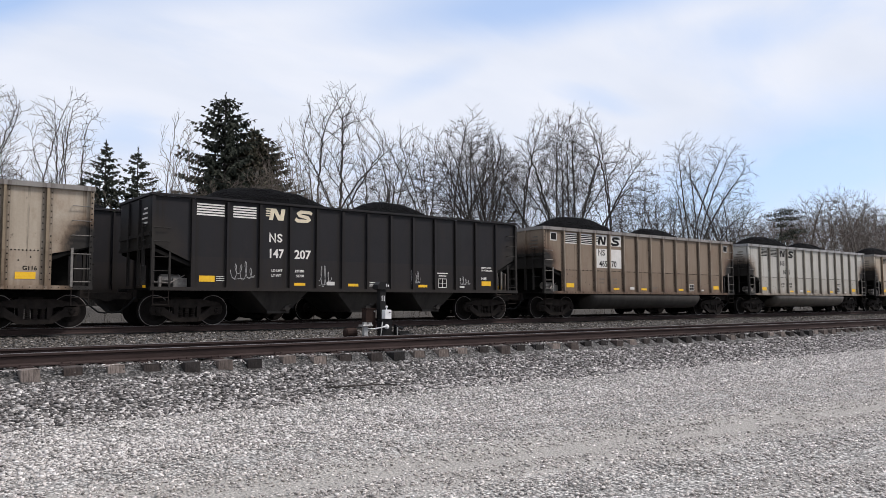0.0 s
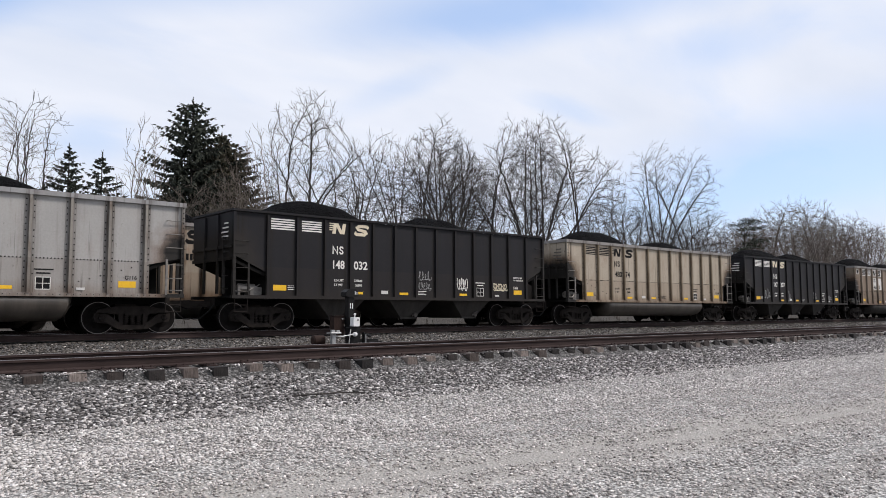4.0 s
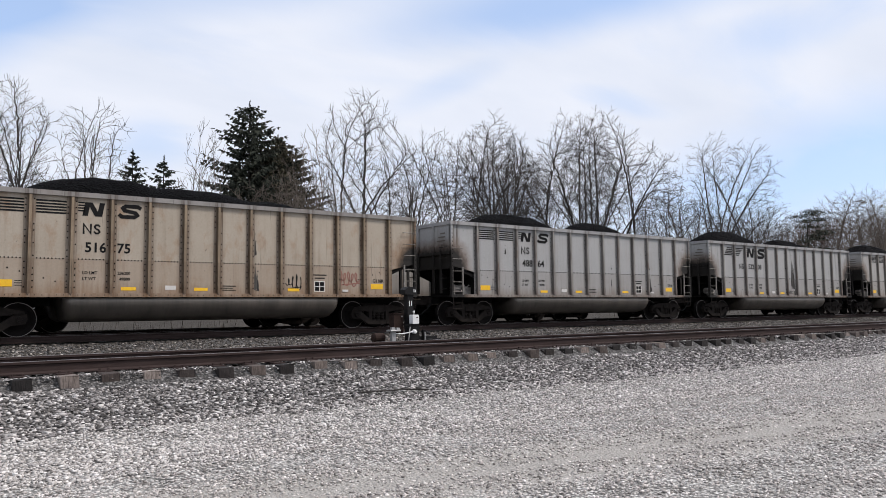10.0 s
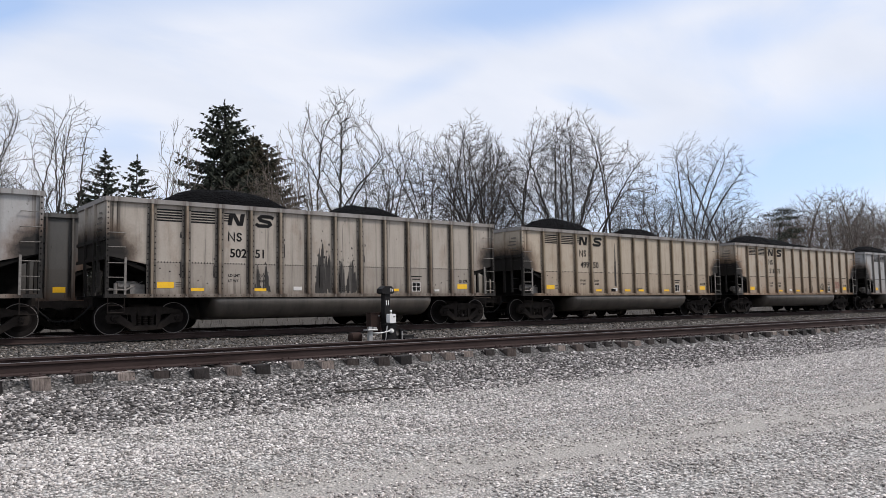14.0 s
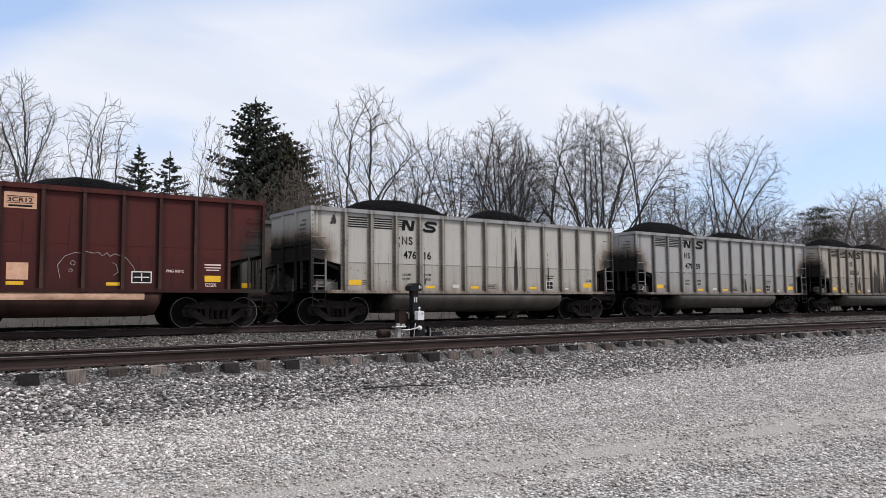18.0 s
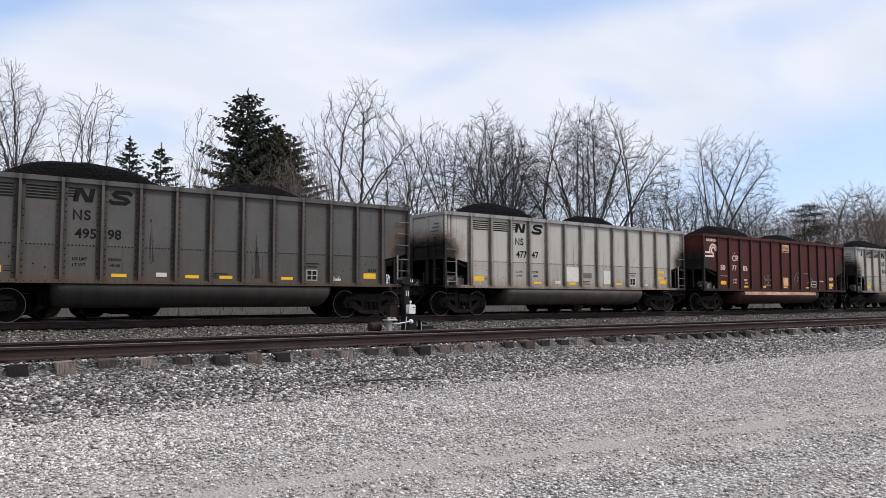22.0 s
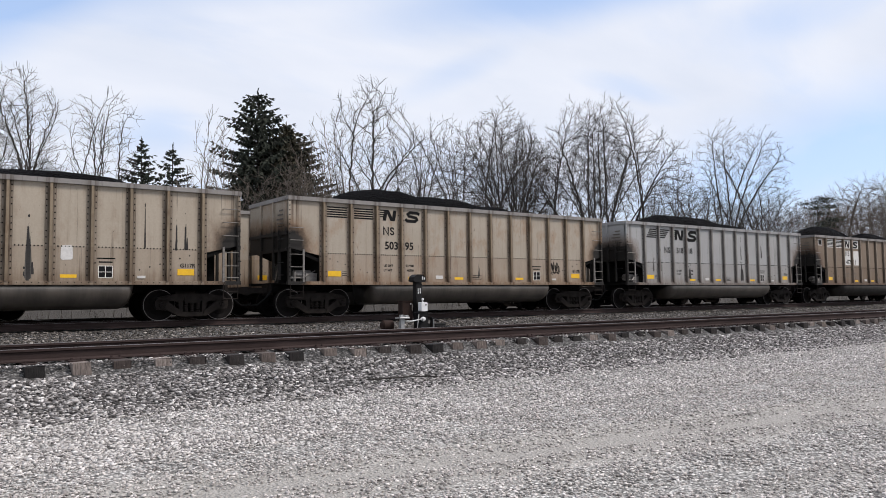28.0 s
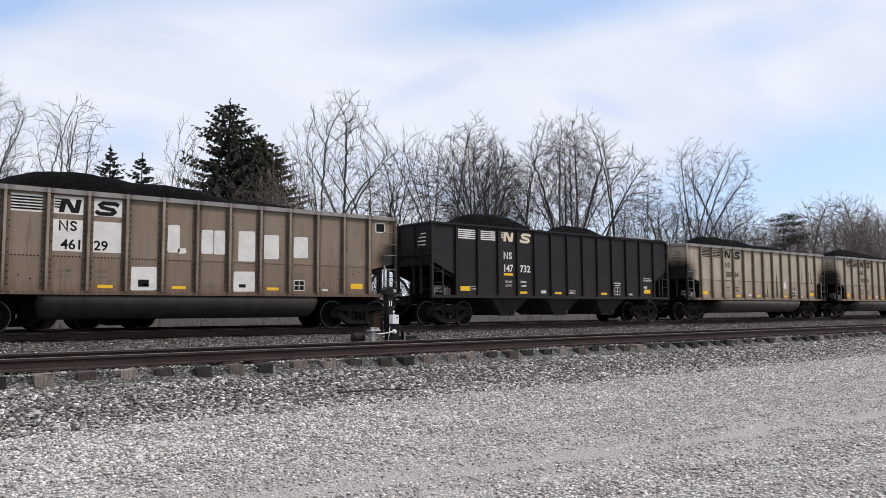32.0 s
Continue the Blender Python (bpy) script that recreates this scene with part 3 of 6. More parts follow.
def build_track(name, y, z, x0, x1, label, first, tie_len=2.5, spacing=0.53, ties=True, joints=()):
    track = tagged(new(name), label, "railway track", kind="structure")
    track.location = (0, y, z)
    for side in (-1, 1):
        b = Build().prism([(side * 0.7525 + p, q) for p, q in RAIL], "x", x0, x1)
        rail = part("rail", b, M["rail"], track)
        part("rail_head", Build().box(x0, x1, side * 0.7525 - 0.024, side * 0.7525 + 0.024, 0.004, 0.0075), M["rail_top"], rail, "worn bright running surface")
        for j in joints:
            jb = Build()
            for s in (-1, 1):
                jb.box(j - 0.45, j + 0.45, side * 0.7525 + s * 0.013, side * 0.7525 + s * 0.032, -0.13, -0.045)
                for k in range(6):
                    jb.tube((j - 0.36 + k * 0.145, side * 0.7525 + s * 0.03, -0.09), (j - 0.36 + k * 0.145, side * 0.7525 + s * 0.055, -0.09), 0.014)
            part("joint_bar", jb, M["rail"], rail, "bolted rusty joint bar")
    if not ties:
        return track
    rnd = random.Random(5)
    shapes = []
    for k in range(4):
        b = Build()
        h, w = tie_len / 2, 0.115
        ring = [(-w, -0.18), (-w, -0.012), (-w + 0.012, 0), (w - 0.012, 0), (w, -0.012), (w, -0.18)]
        cuts = [-h, -h + 0.05, 0, h - 0.05, h]
        verts = [(p + rnd.uniform(-0.008, 0.008), c + (rnd.uniform(-0.015, 0.015) if abs(c) == h else 0), q + rnd.uniform(-0.006, 0.006)) for c in cuts for p, q in ring]
        m = len(ring)
        faces = [(i * m + j, i * m + (j + 1) % m, (i + 1) * m + (j + 1) % m, (i + 1) * m + j) for i in range(len(cuts) - 1) for j in range(m)]
        faces += [tuple(range(m)), tuple(range(len(verts) - 1, len(verts) - m - 1, -1))]
        shapes.append(b.add(verts, faces).mesh("tie", M["tie"]))
    plate = Build()
    plate.box(-0.1, 0.1, -0.19, 0.19, 0.0, 0.018)
    for sx in (-0.06, 0.06):
        for sy in (-0.1, 0.1):
            plate.box(sx - 0.012, sx + 0.012, sy - 0.016, sy + 0.016, 0.018, 0.05)
    plate = plate.mesh("tie_plate", M["rail"])
    x = first
    while x < x1:
        tie = part("tie", shapes[rnd.randrange(4)], None, track, "", (x, rnd.uniform(-0.06, 0.06), -0.188 + rnd.uniform(-0.01, 0.01)))
        tie.rotation_euler = (0, 0, radians(rnd.uniform(-1.6, 1.6)))
        if x < 34:
            for side in (-1, 1):
                part("tie_plate", plate, None, tie, "", (0, side * 0.7525, 0))
        x += spacing * rnd.uniform(0.93, 1.07)
    return track


# ---- loose stone ----
def stones(name, count, xr, yr, size, mat, label, seed, fade=0.0, lift=0.4, packed=False):
    """Angular crushed stones, scattered thicker near the start of the stretch."""
    rng = np.random.default_rng(seed)
    ico = np.array([(x, y, z) for z in (-1, 1) for y in (-1, 1) for x in (-1, 1)]) * 0.62
    tri = np.array([(0, 2, 3), (0, 3, 1), (4, 5, 7), (4, 7, 6), (0, 1, 5), (0, 5, 4), (2, 6, 7), (2, 7, 3), (0, 4, 6), (0, 6, 2), (1, 3, 7), (1, 7, 5)])
    u = rng.random(count)
    if fade:
        u = u ** fade
    x = xr[0] + (xr[1] - xr[0]) * u
    y = rng.uniform(yr[0], yr[1], count)
    keep = (x < y * 2.75 + 3) & (x > y * 0.02 - 0.6)
    if packed:
        # fewer loose stones where wheels have packed the road
        w = y + 0.12 * np.sin(x * 0.9) + 0.07 * np.sin(x * 2.3 + 1) + 0.11 * x
        thin = 0.42 * np.exp(-((w - 6.3) / 0.42) ** 2) + 0.15 * np.exp(-((w - 4.6) / 0.3) ** 2) + 0.08
        keep &= rng.random(count) > thin
    x, y = x[keep], y[keep]
    n = len(x)
    r = size[0] + (size[1] - size[0]) * rng.random(n) ** 1.6
    z = np.interp(y, [p[0] for p in PROFILE], [p[1] for p in PROFILE]) + r * (lift * 0.6 + 0.5 * rng.random(n))
    z += np.array([unevenness(p, q) if -4 < p < 60 else 0.0 for p, q in zip(x.tolist(), y.tolist())])
    v = (ico[None] * rng.uniform(0.55, 1.25, (n, 8, 3))) * rng.uniform(0.6, 1.35, (n, 1, 3)) * np.array([1.2, 1.2, 0.5]) * r[:, None, None]
    a, bta = rng.uniform(0, 2 * np.pi, n), rng.normal(0, 0.38, n)
    ca, sa, cb, sb = np.cos(a), np.sin(a), np.cos(bta), np.sin(bta)
    vx, vy, vz = v[..., 0], v[..., 1], v[..., 2]
    vx, vz = vx * cb[:, None] + vz * sb[:, None], -vx * sb[:, None] + vz * cb[:, None]
    vx, vy = vx * ca[:, None] - vy * sa[:, None], vx * sa[:, None] + vy * ca[:, None]
    v = np.stack([vx + x[:, None], vy + y[:, None], vz + z[:, None]], -1).reshape(-1, 3)
    f = (tri[None] + 8 * np.arange(n)[:, None, None]).reshape(-1)
    me = bpy.data.meshes.new(name)
    me.vertices.add(len(v)); me.vertices.foreach_set("co", v.astype(np.float32).ravel())
    me.loops.add(len(f)); me.loops.foreach_set("vertex_index", f.astype(np.int32))
    me.polygons.add(len(f) // 3)
    me.polygons.foreach_set("loop_start", np.arange(0, len(f), 3, dtype=np.int32))
    me.materials.append(mat)
    me.update(calc_edges=True)
    return tagged(new(name, me), label, "gravel", kind="stuff")


# ---- freight cars ----
BODY, RIBS, SIDE = 14.46, [1.25 + 1.006 * i for i in range(13)], -1.50
HOPPER_RIBS = [1.2, 2.29, 3.36, 4.4, 5.37, 6.35, 7.35, 8.33, 9.31, 10.3, 11.3, 12.3, 13.35]
AXLE, WHEEL = 0.889, 0.457
MESH = {}


def shared(key, make):
    if key not in MESH:
        MESH[key] = make()
    return MESH[key]


def side_sheet(kind, s):
    hi, lo = (2.42, 1.85) if kind == "hopper" else (2.22, 1.96)
    out = [(0, 3.78), (BODY, 3.78), (BODY, hi), (RIBS[-1], lo), (RIBS[-1], 1.1), (RIBS[0], 1.1), (RIBS[0], lo), (0, hi)]
    return Build().prism(out, "y", s * 1.5, s * 1.47).mesh("side_sheet", M["grey"])


def rib_mesh(kind, at):
    b = Build()
    if kind == "gon":
        b.box(-0.135, 0.135, -0.011, 0.001, 1.13, 3.72)
        b.prism([(-0.045, 0), (-0.034, -0.1), (0.034, -0.1), (0.045, 0)], "z", 1.13, 3.72)
    else:
        b.prism([(-0.05, 0), (-0.045, -0.075), (0.045, -0.075), (0.05, 0)], "z", 1.13, 3.74)
    b.v = [(x + at, y + SIDE, z) for x, y, z in b.v]
    me = b.mesh("rib", M["grey"])
    if kind == "gon":
        me.materials.append(M["grey"])
        for i in range(6):
            me.polygons[i].material_index = 1
    return me


def rivet_mesh():
    b, rnd = Build(), random.Random(3)
    for x in RIBS:
        for dx in (-0.1, 0.1):
            z = 1.3
            while z < 3.65:
                if rnd.random() < 0.86:
                    b.dome(x + dx, SIDE - 0.011, z, 0.02, 0.013)
                z += 0.165
    for a, c in zip([RIBS[0]] + RIBS, RIBS + [RIBS[-1]]):
        n = 8
        for k in range(n):
            if c > a:
                b.dome(a + 0.19 + (c - a - 0.38) * k / (n - 1), SIDE, 2.06, 0.022, 0.013)
    for k in range(7):
        for x, z in ((1.5 + 0.28 * k, 1.88 - 0.085 * k), (BODY - 1.5 - 0.28 * k, 1.88 - 0.085 * k)):
            b.dome(x, SIDE, z, 0.022, 0.013)
    for x in (0.045, BODY - 0.045):
        z = 1.3
        while z < 3.7:
            b.dome(x, SIDE - 0.075, z, 0.024, 0.014)
            z += 0.15
    k = 0.2
    while k < BODY:
        b.dome(k, SIDE - 0.082, 1.095, 0.014, 0.01)
        k += 0.17
    return b.mesh("rivets", M["soot"])


def grab_mesh():
    y = SIDE - 0.085
    b = Build().tube((0, y, 0), (0.46, y, 0), 0.012)
    for x in (0, 0.46):
        b.tube((x, SIDE, 0), (x, y, 0), 0.012)
    return b.mesh("grab_iron", M["grey"])


def add_ladder(car, right, paint):
    """Grab irons on the sheet, the open-end ladder under them and the sill step."""
    x = BODY - 0.52 if right else 0.06
    f = (lambda v: BODY - v) if right else (lambda v: v)
    for z in ((3.3, 2.9, 2.5) if right else (2.85, 2.45)) + (2.0, 1.6, 1.25):
        part("grab_iron", shared("grab", grab_mesh), paint, car, "", (x, 0, z))
    stile = lambda: Build().box(-0.03, 0.03, SIDE - 0.09, SIDE - 0.05, 1.12, 2.16).mesh("ladder_stile", M["grey"])
    part("ladder_stile", shared("stile", stile), paint, car, "", (f(0.52), 0, 0))
    y = SIDE - 0.085
    step = lambda: Build().pipe([(0, y, 1.05), (0, y + 0.02, 0.62), (0.44, y + 0.02, 0.62), (0.44, y, 1.05)], 0.013).tube((0, y + 0.01, 0.83), (0.44, y + 0.01, 0.83), 0.012).mesh("sill_step", M["truck"])
    part("sill_step", shared("step", step), None, car, "", (x, 0, 0))


def frame_mesh(kind):
    """Top chord round the open top."""
    d = 0.07 if kind == "hopper" else 0.13
    b = Build()
    for s in (-1, 1):
        b.box(-0.03, BODY + 0.03, s * 1.44, s * 1.585, 3.86 - d, 3.86)
    b.box(-0.05, 0.1, -1.44, 1.44, 3.86 - d, 3.86)
    b.box(BODY - 0.1, BODY + 0.05, -1.44, 1.44, 3.86 - d, 3.86)
    return b.mesh("top_chord", M["grey"])


def add_end(car, kind, right, paint, lettered):
    x, s = (BODY, -1) if right else (0.0, 1)
    lo = 2.3 if kind == "hopper" else 2.15
    span = lambda d: (min(x, x + d), max(x, x + d))
    part("end_wall", shared(("end", kind, right), lambda: Build().box(*span(s * 0.03), -1.47, 1.47, lo, 3.78).mesh("end_wall", M["grey"])), paint, car)
    for y in (-0.5, 0.5):
        part("end_post", shared(("end post", right), lambda: Build().box(*span(-s * 0.07), -0.05, 0.05, 1.2, 3.74).mesh("end_post", M["grey"])), paint, car, "", (0, y, 0))
    for z in (2.68, lo):
        part("end_beam", shared(("end beam", right), lambda: Build().box(*span(-s * 0.05), -1.47, 1.47, -0.05, 0.05).mesh("end_beam", M["grey"])), paint, car, "", (0, 0, z))
    if not lettered:
        return
    for z in (2.9, 2.5, 1.75, 1.35):
        part("grab_iron", shared(("end grab", right), lambda: Build().tube((x - s * 0.09, -1.4, 0), (x - s * 0.09, -0.95, 0), 0.012).mesh("grab_iron", M["grey"])), paint, car, "", (0, 0, z))
    part("ladder_stile", shared(("end stile", right), lambda: Build().box(*span(-s * 0.09), -1.0, -0.94, 1.2, 3.0).mesh("ladder_stile", M["grey"])), paint, car)


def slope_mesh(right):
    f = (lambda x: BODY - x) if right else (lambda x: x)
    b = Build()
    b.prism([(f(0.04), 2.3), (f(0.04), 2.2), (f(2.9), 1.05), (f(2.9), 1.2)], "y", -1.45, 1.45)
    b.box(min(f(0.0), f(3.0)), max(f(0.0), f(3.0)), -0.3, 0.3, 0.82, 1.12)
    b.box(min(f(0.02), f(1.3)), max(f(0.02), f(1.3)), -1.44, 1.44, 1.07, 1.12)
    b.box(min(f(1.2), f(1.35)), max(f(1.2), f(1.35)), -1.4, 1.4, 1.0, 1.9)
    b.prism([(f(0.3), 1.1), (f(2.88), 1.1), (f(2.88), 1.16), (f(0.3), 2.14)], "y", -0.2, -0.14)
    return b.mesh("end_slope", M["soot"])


def tub_mesh(s):
    ring = [(-0.1, 1.06), (-1.46, 1.06), (-1.53, 0.99), (-1.55, 0.9), (-1.54, 0.8), (-1.5, 0.69), (-1.42, 0.58), (-1.3, 0.49), (-1.14, 0.42), (-0.9, 0.375), (-0.1, 0.36)]
    verts = []
    for x, sg in ((3.1, 1), (3.25, 1), (11.3, -1), (11.45, -1)):
        k = 0.9 if x in (3.1, 11.45) else 1.0
        verts += [(x + sg * (1.06 - z) * 0.2, y * s * -1 * (k if y < -0.2 else 1), 1.06 - (1.06 - z) * k) for y, z in ring]
    n = len(ring)
    faces = [(i * n + j, i * n + (j + 1) % n, (i + 1) * n + (j + 1) % n, (i + 1) * n + j) for i in range(3) for j in range(n)]
    faces += [tuple(range(n)), tuple(range(4 * n - 1, 3 * n - 1, -1))]
    return Build().add(verts, faces).mesh("tub", M["tub"], True)


def chute_mesh(c):
    """One pair of hopper pockets, an upturned pyramid with a door frame at its foot."""
    top = [(c - 1.05, -1.4, 1.08), (c + 1.05, -1.4, 1.08), (c + 1.05, 1.4, 1.08), (c - 1.05, 1.4, 1.08)]
    low = [(c - 0.2, -1.05, 0.36), (c + 0.42, -1.05, 0.36), (c + 0.42, 1.05, 0.36), (c - 0.2, 1.05, 0.36)]
    b = Build().add(top + low, [(0, 1, 5, 4), (1, 2, 6, 5), (2, 3, 7, 6), (3, 0, 4, 7), (4, 5, 6, 7), (3, 2, 1, 0)])
    b.box(c - 0.28, c + 0.5, -1.1, -1.0, 0.34, 0.42)
    b.tube((c + 0.35, -1.25, 0.5), (c + 0.35, -1.0, 0.5), 0.09, n=8)
    b.tube((c + 0.2, -1.2, 0.45), (c + 0.5, -1.2, 0.62), 0.03)
    return b.mesh("hopper_chute", M["tub_dark"])


def side_frame_mesh(s):
    b = Build()
    y0, y1 = s * 0.92, s * 1.06
    def pr(o, a=y0, c=y1):
        b.prism(o, "y", a, c)
    for m in (-1, 1):
        pr([(m * (AXLE - 0.19), 0.36), (m * (AXLE - 0.15), 0.3), (m * (AXLE + 0.15), 0.34), (m * (AXLE + 0.2), 0.46), (m * (AXLE + 0.18), 0.6), (m * (AXLE - 0.2), 0.6)])
        pr([(m * 0.84, 0.38), (m * 0.74, 0.58), (m * 0.64, 0.5), (m * 0.46, 0.37), (m * 0.36, 0.31), (m * 0.3, 0.13), (m * 0.42, 0.13)], y0, s * 1.085)
        pr([(m * 0.28, 0.24), (m * 0.4, 0.3), (m * 0.42, 0.6), (m * 0.28, 0.6)], y0, s * 1.075)
        pr([(m * 0.42, 0.6), (m * 0.42, 0.54), (m * 0.6, 0.6)], y0, s * 1.07)
        b.tube((m * AXLE, s * 1.05, WHEEL), (m * AXLE, s * 1.14, WHEEL), 0.09, 0.08, 10)
        b.tube((m * AXLE, s * 1.14, WHEEL), (m * AXLE, s * 1.16, WHEEL), 0.045, 0.045, 8)
    pr([(-1.04, 0.57), (1.04, 0.57), (1.0, 0.68), (0.45, 0.79), (-0.45, 0.79), (-1.0, 0.68)])
    pr([(-0.36, 0.12), (0.36, 0.12), (0.32, 0.25), (-0.32, 0.25)])
    return b.mesh("side_frame", M["truck"])


def spring_mesh():
    """One coil spring, its turns as rings of one skin."""
    n, zs = 10, [0.25 + 0.27 * k / 20 for k in range(21)]
    verts = [((0.075 if k % 4 in (1, 2) else 0.052) * math.cos(2 * math.pi * i / n), (0.075 if k % 4 in (1, 2) else 0.052) * math.sin(2 * math.pi * i / n), z) for k, z in enumerate(zs) for i in range(n)]
    return Build().add(verts, [(k * n + i, k * n + (i + 1) % n, (k + 1) * n + (i + 1) % n, (k + 1) * n + i) for k in range(20) for i in range(n)]).mesh("spring", M["truck"])


def bolster_mesh():
    b = Build().box(-0.24, 0.24, -1.09, 1.09, 0.52, 0.7).box(-0.3, 0.3, -0.4, 0.4, 0.66, 0.86)
    b.box(-0.62, -0.56, -0.85, 0.85, 0.36, 0.46).box(0.56, 0.62, -0.85, 0.85, 0.36, 0.46)
    return b.mesh("truck", M["truck"])


def wheelset_mesh():
    b = Build().tube((0, -1.04, 0), (0, 1.04, 0), 0.08, 0.08, 10)
    for s in (-1, 1):
        b.lathe([(0.1, s * 0.83), (0.12, s * 0.81), (0.3, s * 0.765), (0.385, s * 0.79), (0.44, s * 0.797), (0.456, s * 0.797), (0.457, s * 0.7), (0.482, s * 0.692), (0.482, s * 0.665), (0.39, s * 0.665), (0.3, s * 0.7), (0.1, s * 0.68)], (0, 0, 0), 32)
    for s in (-1, 1):
        for k in range(3):
            a = 2 * math.pi * k / 3
            b.tube((0.06 * math.cos(a), s * 1.04, 0.06 * math.sin(a)), (0.06 * math.cos(a), s * 1.2, 0.06 * math.sin(a)), 0.014)
    me = b.mesh("wheelset", M["wheel"])
    me.materials.append(M["tread"])
    for p in me.polygons:
        r = math.hypot(p.center.x, p.center.z)
        if 0.443 < r < 0.4555 and abs(p.center.y) > 0.79:
            p.material_index = 1
    return me


def coupler_mesh(right):
    f = (lambda x: BODY - x) if right else (lambda x: x)
    b = Build().prism([(f(0.1), 0.78), (f(-0.55), 0.8), (f(-0.78), 0.72), (f(-0.8), 1.0), (f(-0.5), 0.98), (f(0.1), 0.98)], "y", -0.12, 0.12)
    b.box(min(f(0.05), f(-0.1)), max(f(0.05), f(-0.1)), -0.28, 0.28, 0.72, 1.08)
    return b.mesh("coupler", M["truck"])


def hose_mesh(right):
    f = (lambda x: BODY - x) if right else (lambda x: x)
    return Build().pipe([(f(-0.05), -0.35, 0.85), (f(-0.25), -0.35, 0.62), (f(-0.5), -0.33, 0.42), (f(-0.72), -0.3, 0.4), (f(-0.8), -0.3, 0.46)], 0.025).mesh("air_hose", M["rubber"])


def brake_mesh():
    b = Build().tube((0.45, -1.0, 1.38), (1.0, -1.0, 1.38), 0.15, 0.15, 10)
    b.box(0.75, 1.15, -1.25, -0.85, 1.14, 1.42)
    b.tube((0.35, -1.25, 1.14), (0.35, -1.25, 1.45), 0.05).pipe([(0.2, -1.2, 1.3), (0.6, -1.3, 1.25), (1.1, -1.2, 1.5)], 0.02)
    return b.mesh("brake_valve", M["grab"])


def coal_mesh(seed, style):
    rnd = random.Random(seed)
    b = Build()
    nx, ny = 60, 12
    heaps = {"two": [(3.8, 2.1, 0.84), (9.5, 1.65, 0.68)], "long": [(4.6, 2.2, 0.82), (6.8, 2.5, 0.74), (9.2, 2.4, 0.52)], "three": [(3.2, 1.8, 0.8), (7.2, 1.8, 0.6), (11.0, 1.7, 0.66)]}[style]
    heaps = [(c + rnd.uniform(-0.4, 0.4), w * rnd.uniform(0.9, 1.1), h * rnd.uniform(0.93, 1.08)) for c, w, h in heaps]
    for i in range(nx + 1):
        x = 0.12 + (BODY - 0.24) * i / nx
        for j in range(ny + 1):
            y = -1.43 + 2.86 * j / ny
            k = 1 - abs(y / 1.43) ** 1.8
            z = 3.62 + 0.1 * k + max(h * math.exp(-abs((x - c) / w) ** 3.2) for c, w, h in heaps) * k
            z += (0.05 * noise.noise((x * 1.3, y * 1.3, seed)) + 0.03 * noise.noise((x * 4, y * 4, seed))) * (1 if 0 < j < ny else 0)
            b.v.append((x, y, z))
    m = ny + 1
    b.f = [(i * m + j, (i + 1) * m + j, (i + 1) * m + j + 1, i * m + j + 1) for i in range(nx) for j in range(ny)]
    # skirt and floor close the load below the rim
    k = len(b.v)
    ring = [i * m for i in range(nx + 1)] + [nx * m + j for j in range(1, ny + 1)] + [i * m + ny for i in range(nx - 1, -1, -1)] + [j for j in range(ny - 1, 0, -1)]
    b.v += [(b.v[i][0], b.v[i][1], 3.3) for i in ring]
    r = len(ring)
    b.f += [(ring[i], ring[(i + 1) % r], k + (i + 1) % r, k + i) for i in range(r)] + [tuple(range(k, k + r))]
    return b.mesh("coal_load", M["coal"])


# lettering stands on the near side sheet
FACE = SIDE - 0.004


def bars(rects):
    b = Build()
    for x0, x1, z0, z1 in rects:
        b.box(x0, x1, FACE - 0.003, FACE + 0.002, z0, z1)
    return b


def strokes(paths, width, y=None):
    """Flat painted ribbons along lines of (x, z), one mitred band a line."""
    y = FACE if y is None else y
    b = Build()
    for n, line in enumerate(paths):
        line = [Vector(p) for k, p in enumerate(line) if k == 0 or (Vector(p) - Vector(line[k - 1])).length > 1e-5]
        if len(line) < 2:
            continue
        k, left, right = len(line), [], []
        for i, p in enumerate(line):
            a = (p - line[i - 1]).normalized() if i else (line[1] - p).normalized()
            c = (line[i + 1] - p).normalized() if i < k - 1 else a
            m = a + c
            m = m.normalized() if m.length > 0.2 else a
            side = Vector((-m.y, m.x)) * width / 2 / max(0.5, m.dot(a))
            ext = (a * -width * 0.3 if i == 0 else (a * width * 0.3 if i == k - 1 else Vector((0, 0))))
            left.append(p + side + ext)
            right.append(p - side + ext)
        d = 0.0008 * (n % 5)
        verts = [(q.x, yy - d, q.y) for yy in (y - 0.003, y + 0.002) for q in left + right]
        faces = []
        for i in range(k - 1):
            for o in (0, 2 * k):
                faces.append((o + i, o + i + 1, o + k + i + 1, o + k + i))
            faces += [(i, i + 1, 2 * k + i + 1, 2 * k + i), (k + i, k + i + 1, 3 * k + i + 1, 3 * k + i)]
        faces += [(0, k, 3 * k, 2 * k), (k - 1, 2 * k - 1, 4 * k - 1, 3 * k - 1)]
        b.add(verts, faces)
    return b


